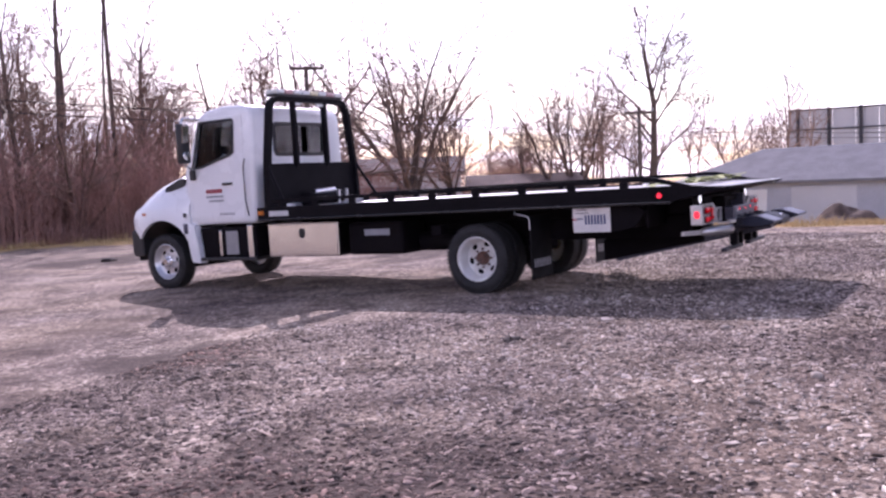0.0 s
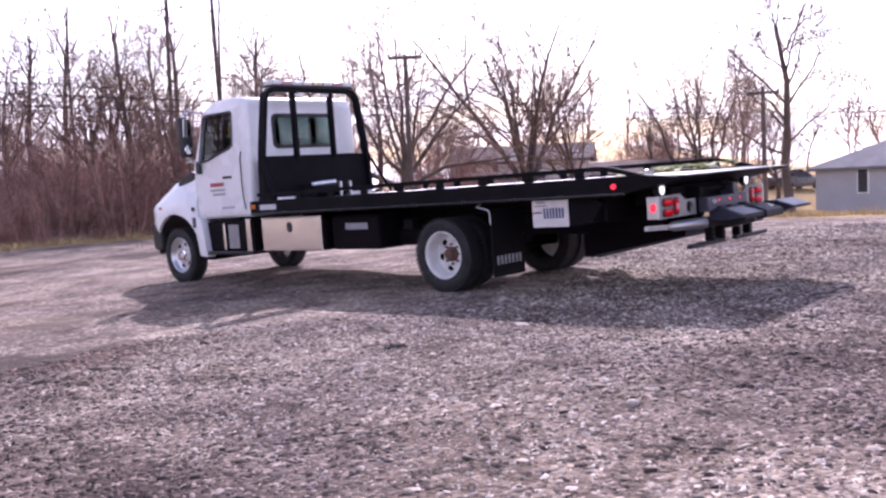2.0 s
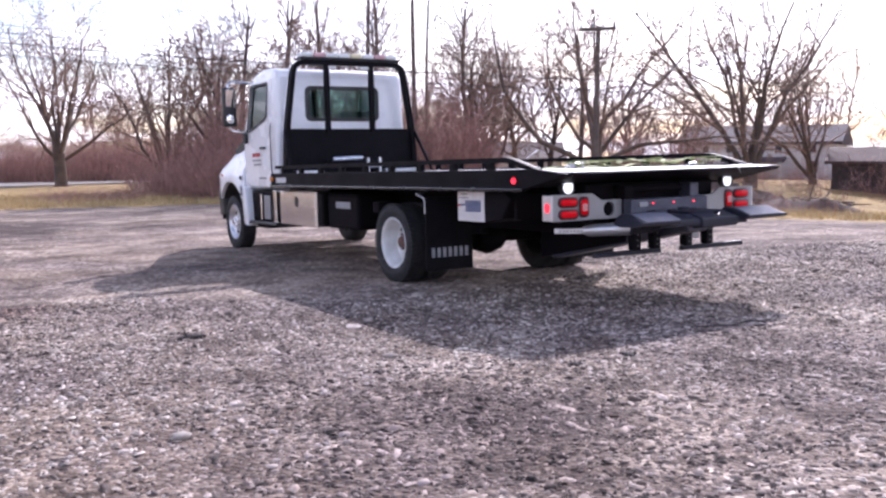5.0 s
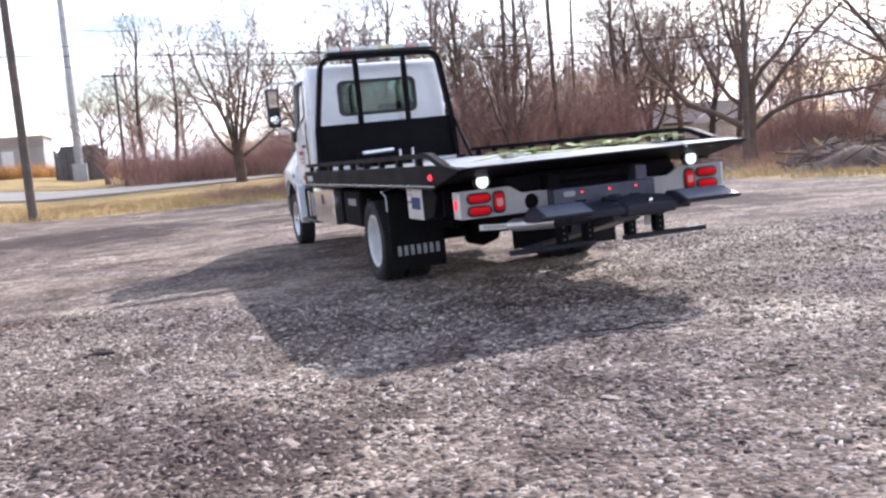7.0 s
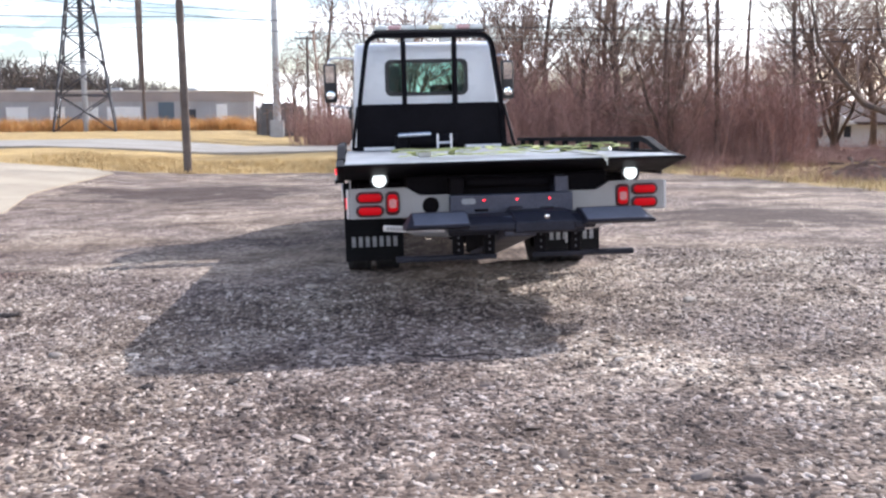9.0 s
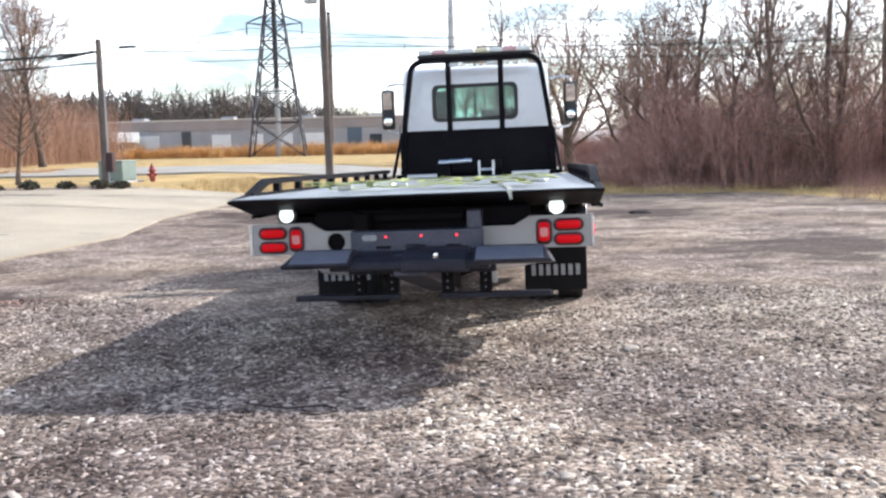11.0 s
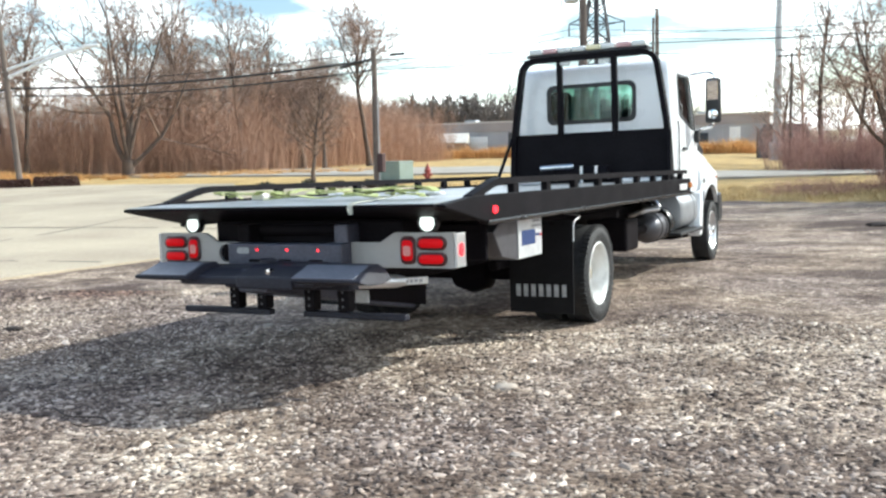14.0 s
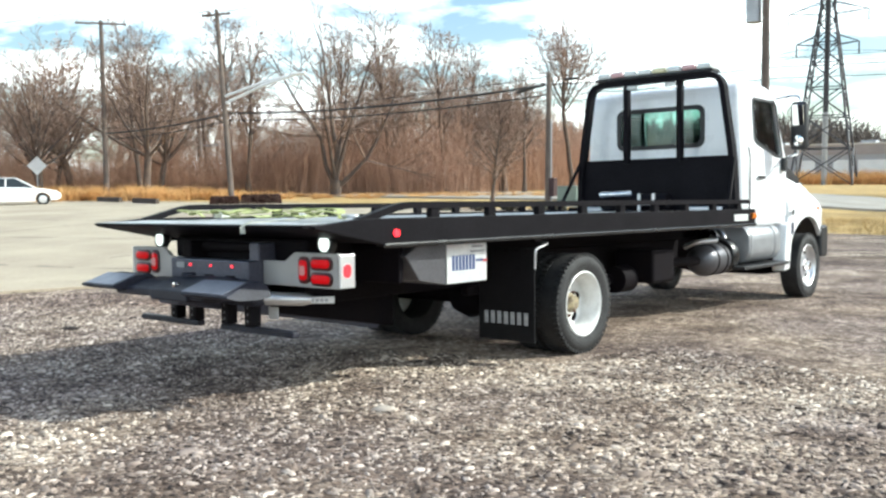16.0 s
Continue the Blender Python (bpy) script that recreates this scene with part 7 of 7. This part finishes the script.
def house(x, y, turn, w, d, h, rise, wall, roof, label, hip=0.0, windows=(), doors=(), end_windows=()):
    """A house with its front along local x; the roof's ridge runs along x."""
    t = thing("house", label, "house", on_land(x, y, turn))
    part("wall", box((-w / 2, 0, -1.5), (w / 2, d, h)), wall, t)
    o = 0.35
    bm = bmesh.new()
    e = [bm.verts.new(p) for p in ((-w / 2 - o, -o, h), (w / 2 + o, -o, h), (w / 2 + o, d + o, h), (-w / 2 - o, d + o, h))]
    e2 = [bm.verts.new((v.co.x, v.co.y, h - 0.16)) for v in e]
    r = [bm.verts.new((-w / 2 - o + hip, d / 2, h + rise)), bm.verts.new((w / 2 + o - hip, d / 2, h + rise))]
    for f in ((e[0], e[1], r[1], r[0]), (e[2], e[3], r[0], r[1]), (e[1], e[2], r[1]), (e[3], e[0], r[0]), tuple(reversed(e2))):
        bm.faces.new(f)
    for i in range(4):
        bm.faces.new((e2[i], e2[(i + 1) % 4], e[(i + 1) % 4], e[i]))
    part("roof", bm, roof, t)
    for wx, wz, ww, wh in windows:
        f = wall_part("window", t, wx, wz, ww + 0.16, wh + 0.16, M_WHITEWALL, depth=0.05)
        wall_part("pane", f, wx, wz + 0.08, ww, wh, M_PANE, depth=0.07, label="dark window pane")
    for wx, ww, wh, m in doors:
        wall_part("door", t, wx, 0.0, ww, wh, m, depth=0.06)
    for wy, wz, ww, wh in end_windows:
        f = wall_part("window", t, wy, wz, ww + 0.16, wh + 0.16, M_WHITEWALL, "end", 0.05, y=-w / 2)
        wall_part("pane", f, wy, wz + 0.08, ww, wh, M_PANE, "end", 0.07, "dark window pane", y=-w / 2)
    return t


house(41.5, -1.85, -97, 28.3, 9, 2.35, 1.95, M_SIDING, M_SHINGLE, "long low pale blue-grey house with a hipped grey roof", 4.0,
      windows=((-11.5, 0.9, 0.5, 1.3), (-1.0, 1.0, 0.5, 1.2), (2.6, 1.0, 0.5, 1.2), (5.4, 1.3, 0.7, 0.5), (9, 1.0, 0.8, 0.9)), doors=((-9.2, 1.1, 1.9, M_WHITEWALL), (-5.6, 3.4, 2.0, M_METALWALL)))
M_DARKROOF = mat("dark_plum_brown_shingles", (0.075, 0.055, 0.06), 0.9, var=0.15, scale=1.2, fine=14)
white_house = house(41.5, 31.6, -59, 9.5, 8, 2.35, 1.2, M_WHITEWALL, M_DARKROOF, "two-storey white house with a dark roof", 0, windows=((-3.9, 1.6, 0.36, 0.45), (-3.1, 1.6, 0.36, 0.45), (-1.6, 1.6, 0.4, 0.5), (1.4, 1.6, 0.4, 0.5), (3.4, 1.6, 0.4, 0.5), (3.4, 0.4, 0.7, 0.7)), doors=((-2.9, 0.6, 1.1, M_PANE),))
part("porch_roof", prism([(-1.3, 1.05), (-1.3, 1.12), (0.05, 1.42), (0.05, 1.30)], "x", -1.9, 1.9, 0.02), M_DARKROOF, white_house, "dark porch roof")
for x in (-1.7, 0.0, 1.7):
    part("porch_post", box((x - 0.06, -1.3, -0.5), (x + 0.06, -1.22, 1.1)), M_WHITEWALL, white_house, "white porch post")
low_house = house(26.6, 38.0, -32, 7.0, 6, 1.35, 1.15, M_WHITEWALL, M_BROWNROOF, "low white house with a brown roof behind the brush", 0, windows=((-2.4, 0.45, 0.35, 0.6), (-1.0, 0.45, 0.35, 0.6), (2.2, 0.45, 0.35, 0.6)))
for x, w in ((-1.7, 1.2), (2.1, 1.1)):
    part("gable", prism([(x - w, 1.2), (x + w, 1.2), (x, 1.95)], "y", -0.45, 2.0, 0.02), M_WHITEWALL, low_house, "white gable")
house(37.5, 19.0, -58, 6.6, 5, 1.75, 0.75, M_DARKWOOD, M_BROWNROOF, "low dark brown garage beside a parked car", 0, doors=((-1.6, 2.0, 1.5, M_DARKWOOD), (1.3, 2.0, 1.5, M_DARKWOOD)))

wh = thing("warehouse", "long low pale metal warehouse far across the field", "warehouse", on_land(-46, 140, 0))
part("wall", box((-32, 0, -0.5), (30, 18, 5.8)), M_WAREHOUSE, wh)
part("roof", box((-32.4, -0.4, 5.8), (30.4, 18.4, 6.05), 0.05), M_CREAM, wh, "flat roof with a pale edge")
for i, (x, w, h, m) in enumerate(((-29, 3, 2.8, M_WHITEWALL), (-25, 2.2, 2.8, M_WHITEWALL), (-20, 6.5, 2.6, M_WHITEWALL), (-12, 1.6, 3.2, M_PANE), (-6, 3.2, 2.6, M_WHITEWALL), (0, 2.2, 2.6, M_WHITEWALL), (5, 2.2, 2.6, M_WHITEWALL), (10, 5, 2.6, M_WHITEWALL), (16.5, 2.4, 3.3, M_DOORBLUE), (20, 2.0, 2.2, M_PANE), (25, 1.6, 3.0, M_WHITEWALL))):
    wall_part("loading_door", wh, x, 0.9, w, h, m, depth=0.15)
for i in range(11):
    part("wall_rib", box((-31 + i * 6, -0.12, -0.2), (-30.8 + i * 6, 0.0, 5.8)), M_WAREHOUSE, wh)
part("wall_band", box((-32.1, -0.2, 4.3), (30.1, 0.0, 5.78)), M_WAREBAND, wh, "greyish-brown upper wall band")
for x in (-24, -8, 6, 18):
    part("roof_unit", box((x, 6, 6.05), (x + 2.2, 8, 6.6), 0.05), M_GALV, wh)
house(-70, 131, 20, 13, 8, 2.6, 1.6, mat("tan_brick", (0.36, 0.25, 0.19), 0.9, var=0.15), M_CREAM, "low tan building at the end of the warehouse", 0, windows=((-3, 0.9, 1.2, 1.2), (1, 0.9, 1.2, 1.2), (4, 0.9, 1.0, 1.2)))

# billboard seen from behind, beyond the long house
bb = thing("billboard", "back of a large grey billboard on dark steel posts", "billboard", on_land(83.5, 5.0, -86))
for i in range(9):
    part("panel", box((-9 + i * 2.0, -0.1, 5.0), (-7.03 + i * 2.0, 0.0, 8.9), 0.01), M_METALWALL, bb, "grey metal panel")
for i in range(7):
    part("post", box((-8.2 + i * 2.75, -0.5, 0), (-7.9 + i * 2.75, -0.2, 9.0)), M_LATTICE, bb, "dark steel post")
for z in (5.0, 6.9, 8.8):
    part("girder", box((-9.1, -0.2, z), (9.1, -0.1, z + 0.14)), M_LATTICE, bb)
mast = thing("mast", "thin grey mast beyond the billboard", "mast", on_land(95, 6))
part("post", tube([(0, 0, -0.3), (0, 0, 14.5)], [0.12, 0.05], 8), M_GALV, mast)

# ---- heaps ----
M_DIRT = mat("brown_soil", (0.13, 0.088, 0.066), 0.95, var=0.3, scale=2.5, fine=30, bump=0.8, bump_scale=10, second=(0.07, 0.046, 0.036))


def heap(x, y, rx, ry, h, seed, label, material, category, sticks=0):
    t = thing("heap", label, category, on_land(x, y, seed * 37 % 360))
    V, F, N, K = [], [], 26, 12
    for k in range(K + 1):
        for i in range(N):
            a, q = 2 * math.pi * i / N, k / K
            px, py = math.cos(a) * rx * q, math.sin(a) * ry * q
            z = h * (1 - q * q) ** 1.3 * (0.75 + 0.6 * noise.noise((px * 1.1 + seed, py * 1.1, 0))) + 0.12 * noise.noise((px * 4, py * 4, seed)) * (1 - q) - 0.06 * q
            V.append((px, py, z))
    for k in range(K):
        for i in range(N):
            a, b = k * N + i, k * N + (i + 1) % N
            F.append((a, b, b + N, a + N))
    raw("mound", V, F, material, t, smooth=True)
    rng = random.Random(seed)
    for i in range(sticks):
        a, q = rng.uniform(0, 6.28), rng.random() * 0.8
        p = Vector((math.cos(a) * rx * q, math.sin(a) * ry * q, h * (1 - q * q) * 0.8))
        d = Vector((rng.gauss(0, 1), rng.gauss(0, 1), rng.gauss(0.1, 0.35))).normalized() * rng.uniform(0.5, 1.5)
        part("branch", tube([p - d * 0.5, p + Vector((0, 0, 0.06)), p + d * 0.5], [0.03, 0.025, 0.012], 5), M_BARK if i % 7 else M_STRAW, t, "cut branch")
    return t


heap(29.5, 0.6, 2.2, 1.6, 1.0, 3, "heap of brown soil before the long house", M_DIRT, "soil heap")
heap(33.0, -1.6, 2.6, 1.5, 0.6, 4, "low heap of brown soil before the house", M_DIRT, "soil heap")
heap(14.6, 10.4, 3.0, 1.3, 0.65, 5, "heap of cut brush and soil at the lot's edge", M_DIRT, "brush heap", 26)
heap(16.2, 13.6, 2.6, 1.5, 0.7, 6, "heap of cut brush and soil at the lot's edge", M_DIRT, "brush heap", 26)
heap(23.8, 18.6, 3.4, 1.8, 0.7, 9, "brown heap of cut brush behind the lot", M_DIRT, "brush heap", 34)
heap(19.4, 17.0, 2.8, 1.5, 0.7, 10, "dark heap of brush and soil under the spreading tree", M_DIRT, "brush heap", 24)
heap(13.3, 15.5, 2.0, 1.2, 0.45, 7, "low heap of brush and leaves", M_DIRT, "brush heap", 16)
heap(18.6, 10.2, 2.4, 1.4, 0.6, 8, "heap of cut brush and soil at the lot's edge", M_DIRT, "brush heap", 20)

# ---- loose things on the lot ----
M_STONE = mat("pale_stone", (0.45, 0.385, 0.325), 0.85, var=0.15, scale=30)
M_CLOD = mat("dark_wet_leaves", (0.045, 0.032, 0.028), 0.9, var=0.3, scale=30, bump=0.6, bump_scale=60)


def stone_mesh(seed, sx, sy, sz):
    rng = random.Random(seed)
    bm = bmesh.new()
    bmesh.ops.create_icosphere(bm, subdivisions=2, radius=1)
    for v in bm.verts:
        v.co *= 1 + 0.35 * noise.noise(v.co * 1.3 + Vector((seed, 0, 0)))
        v.co.x *= sx
        v.co.y *= sy
        v.co.z *= sz
    return bm


def on_lot(x, y):
    z = land(x, y)
    return z


for i, (x, y, s) in enumerate(((-1.51, -1.09, 0.06), (1.39, -2.58, 0.07), (0.9, -5.1, 0.045), (-3.0, -3.4, 0.05), (-4.6, -4.4, 0.055))):
    t = tagged(part("stone", stone_mesh(i + 1, s, s * 0.7, s * 0.38), M_STONE, None, "", 60), "pale flat stone lying on the gravel", "stone")
    t.matrix_world = pose(x, y, on_lot(x, y) + s * 0.18, 0, 0, i * 50)
for i, (x, y, s) in enumerate(((-3.83, -1.86, 0.10), (-1.80, -4.28, 0.06), (-2.25, -4.32, 0.05), (3.0, 12.2, 0.28), (-5.4, -0.2, 0.06))):
    c = thing("leaf_clump", "small dark clump of wet leaves and twigs", "leaf clump", pose(x, y, on_lot(x, y), 0, 0, i * 70))
    rng = random.Random(700 + i)
    bm = stone_mesh(40 + i, s, s * 0.6, s * 0.22)
    bmesh.ops.translate(bm, vec=(0, 0, s * 0.1), verts=bm.verts)
    part("clod", bm, M_CLOD, c, "", 60)
    for k in range(6):
        a = rng.uniform(0, 6.28)
        p = Vector((math.cos(a) * s * 0.7, math.sin(a) * s * 0.5, s * 0.12))
        d = Vector((rng.gauss(0, 1), rng.gauss(0, 1), 0.2)).normalized() * s * rng.uniform(0.5, 1.1)
        part("twig", tube([p - d, p, p + d * 0.8], [0.006, 0.006, 0.002], 5), M_CLOD, c)
tg = thing("wire_loop", "thin dark wire curled on the gravel", "wire", pose(-0.45, -4.05, on_lot(-0.45, -4.05) + 0.01))
part("strand", tube(bent([(-0.40, 0.12, 0.004), (-0.15, 0.01, 0.006), (0.05, 0.07, 0.012), (0.18, 0.01, 0.008), (0.08, -0.1, 0.006), (-0.03, -0.07, 0.008)], 0.07, 5), 0.005, 6), M_CLOD, tg, "", 60)

# loose chips of gravel over the part of the lot that lies round the truck's rear
def chip(seed):
    rng = random.Random(seed)
    c = [(-1, -1, -0.5), (1, -1, -0.5), (1, 1, -0.5), (-1, 1, -0.5), (-0.55, -0.55, 0.5), (0.6, -0.5, 0.55), (0.5, 0.6, 0.45), (-0.6, 0.5, 0.5)]
    V = [(x * rng.uniform(0.6, 1.1), y * rng.uniform(0.6, 1.1), z * rng.uniform(0.6, 1.1)) for x, y, z in c]
    return np.array(V), np.array([(4, 5, 6, 7), (0, 1, 5, 4), (1, 2, 6, 5), (2, 3, 7, 6), (3, 0, 4, 7)])


def gravel_material():
    """Chips that go from dark brown over grey to bone white, each of one tone."""
    m = mat("gravel_chips", (0.365, 0.338, 0.319), 0.9, var=0.1, scale=0.7, fine=90, second=(0.315, 0.291, 0.276))
    n, l = m.node_tree.nodes, m.node_tree.links
    ge, tone, mul = n.new("ShaderNodeNewGeometry"), n.new("ShaderNodeValToRGB"), n.new("ShaderNodeMix")
    mul.data_type, mul.blend_type = "RGBA", "MULTIPLY"
    mul.inputs["Factor"].default_value = 1.0
    e = tone.color_ramp.elements
    e[0].position, e[0].color = 0.0, (0.10, 0.075, 0.065, 1)
    e[1].position, e[1].color = 1.0, (2.4, 2.28, 2.08, 1)
    for p, c in ((0.35, (0.42, 0.35, 0.31, 1)), (0.65, (1.0, 0.91, 0.82, 1)), (0.84, (1.8, 1.68, 1.5, 1))):
        k = e.new(p)
        k.color = c
    l.new(ge.outputs["Random Per Island"], tone.inputs["Fac"])
    b = n["Principled BSDF"]
    old = b.inputs["Base Color"].links[0].from_socket
    l.new(old, mul.inputs["A"])
    l.new(tone.outputs["Color"], mul.inputs["B"])
    # the same dark and pale areas as the ground below, painted bump shade included
    co, no, ra, area = n.new("ShaderNodeTexCoord"), n.new("ShaderNodeTexNoise"), n.new("ShaderNodeValToRGB"), n.new("ShaderNodeMix")
    no.inputs["Scale"].default_value, no.inputs["Detail"].default_value, no.inputs["Roughness"].default_value = 1.7, 6.0, 0.62
    ra.color_ramp.elements[0].position, ra.color_ramp.elements[0].color = 0.36, (0.6, 0.55, 0.52, 1)
    ra.color_ramp.elements[1].position, ra.color_ramp.elements[1].color = 0.55, (1.06, 1.05, 1.04, 1)
    area.data_type, area.blend_type = "RGBA", "MULTIPLY"
    area.inputs["Factor"].default_value = 1.0
    l.new(co.outputs["Object"], no.inputs["Vector"])
    l.new(no.outputs["Fac"], ra.inputs["Fac"])
    l.new(mul.outputs["Result"], area.inputs["A"])
    l.new(ra.outputs["Color"], area.inputs["B"])
    no2, ra2, broad = n.new("ShaderNodeTexNoise"), n.new("ShaderNodeValToRGB"), n.new("ShaderNodeMix")
    no2.inputs["Scale"].default_value, no2.inputs["Detail"].default_value, no2.inputs["Roughness"].default_value = 0.48, 3.0, 0.5
    ra2.color_ramp.elements[0].position, ra2.color_ramp.elements[0].color = 0.40, (0.84, 0.81, 0.84, 1)
    ra2.color_ramp.elements[1].position, ra2.color_ramp.elements[1].color = 0.60, (1.18, 1.175, 1.15, 1)
    broad.data_type, broad.blend_type = "RGBA", "MULTIPLY"
    broad.inputs["Factor"].default_value = 1.0
    l.new(co.outputs["Object"], no2.inputs["Vector"])
    l.new(no2.outputs["Fac"], ra2.inputs["Fac"])
    l.new(area.outputs["Result"], broad.inputs["A"])
    l.new(ra2.outputs["Color"], broad.inputs["B"])
    # chips that lie in soil carry its dark reddish dirt
    sa, dirty = n.new("ShaderNodeAttribute"), n.new("ShaderNodeMix")
    sa.attribute_name = "soil"
    dirty.data_type, dirty.blend_type = "RGBA", "MULTIPLY"
    dirty.inputs["B"].default_value = (0.42, 0.31, 0.29, 1)
    l.new(sa.outputs["Fac"], dirty.inputs["Factor"])
    l.new(broad.outputs["Result"], dirty.inputs["A"])
    l.new(dirty.outputs["Result"], b.inputs["Base Color"])
    return m


CHIPS = [chip(1000 + i) for i in range(8)]
gr = np.random.default_rng(4)
N = 112000
ang = gr.uniform(math.radians(190), math.radians(345), N)
rad = np.sqrt(gr.uniform(2.5 ** 2, 9.4 ** 2, N))
cx, cy = np.cos(ang) * rad * 1.05 - 1.0, np.sin(ang) * rad * 0.98 + 1.4
size = 0.0092 * np.exp(gr.normal(0, 0.36, N))
slab = gr.uniform(0, 1, N) < 0.008             # now and then a larger flat stone
size[slab] *= 2.0
turns = gr.uniform(0, 2 * math.pi, N)
flat = np.where(slab, 0.30, gr.uniform(0.35, 0.9, N))
kind = gr.integers(0, 8, N)
soil_luck = gr.uniform(0, 1, N)
tilt1, tilt2 = gr.normal(0, 0.35, N), gr.normal(0, 0.35, N)
VV, FF, base, tones = [], [], 0, []
for i in range(N):
    if abs(cx[i]) < 1.3 and cy[i] > -0.6 or soil_at(cx[i], cy[i]) > 0.62 + 1.1 * soil_luck[i]:
        continue
    v, f = CHIPS[kind[i]]
    c, s = math.cos(turns[i]), math.sin(turns[i])
    w = np.empty_like(v)
    dark = min(1.0, max(0.0, 2.0 * (soil_at(cx[i], cy[i]) - 0.25)))
    k = size[i] * (1 + 0.55 * dark * soil_luck[i])
    w[:, 0] = (v[:, 0] * 1.5 * c - v[:, 1] * s * 0.62) * k + cx[i]
    w[:, 1] = (v[:, 0] * 1.5 * s + v[:, 1] * c * 0.62) * k + cy[i]
    w[:, 2] = (v[:, 2] * flat[i] + v[:, 0] * tilt1[i] * 0.6 + v[:, 1] * tilt2[i] * 0.6) * k + land(float(cx[i]), float(cy[i])) + k * 0.22
    VV.append(w)
    FF.append(f + base)
    base += 8
    tones += [dark] * 8
V, Fc = np.concatenate(VV), np.concatenate(FF)
me = bpy.data.meshes.new("gravel")
me.vertices.add(len(V))
me.vertices.foreach_set("co", V.ravel())
me.loops.add(Fc.size)
me.loops.foreach_set("vertex_index", Fc.ravel().astype(np.int32))
me.polygons.add(len(Fc))
me.polygons.foreach_set("loop_start", np.arange(0, Fc.size, 4, dtype=np.int32))
me.update(calc_edges=True)
me.attributes.new("soil", "FLOAT", "POINT").data.foreach_set("value", tones)
me.materials.append(gravel_material())
tagged(new("gravel", me), "loose grey and pale gravel chips", "gravel", kind="stuff")
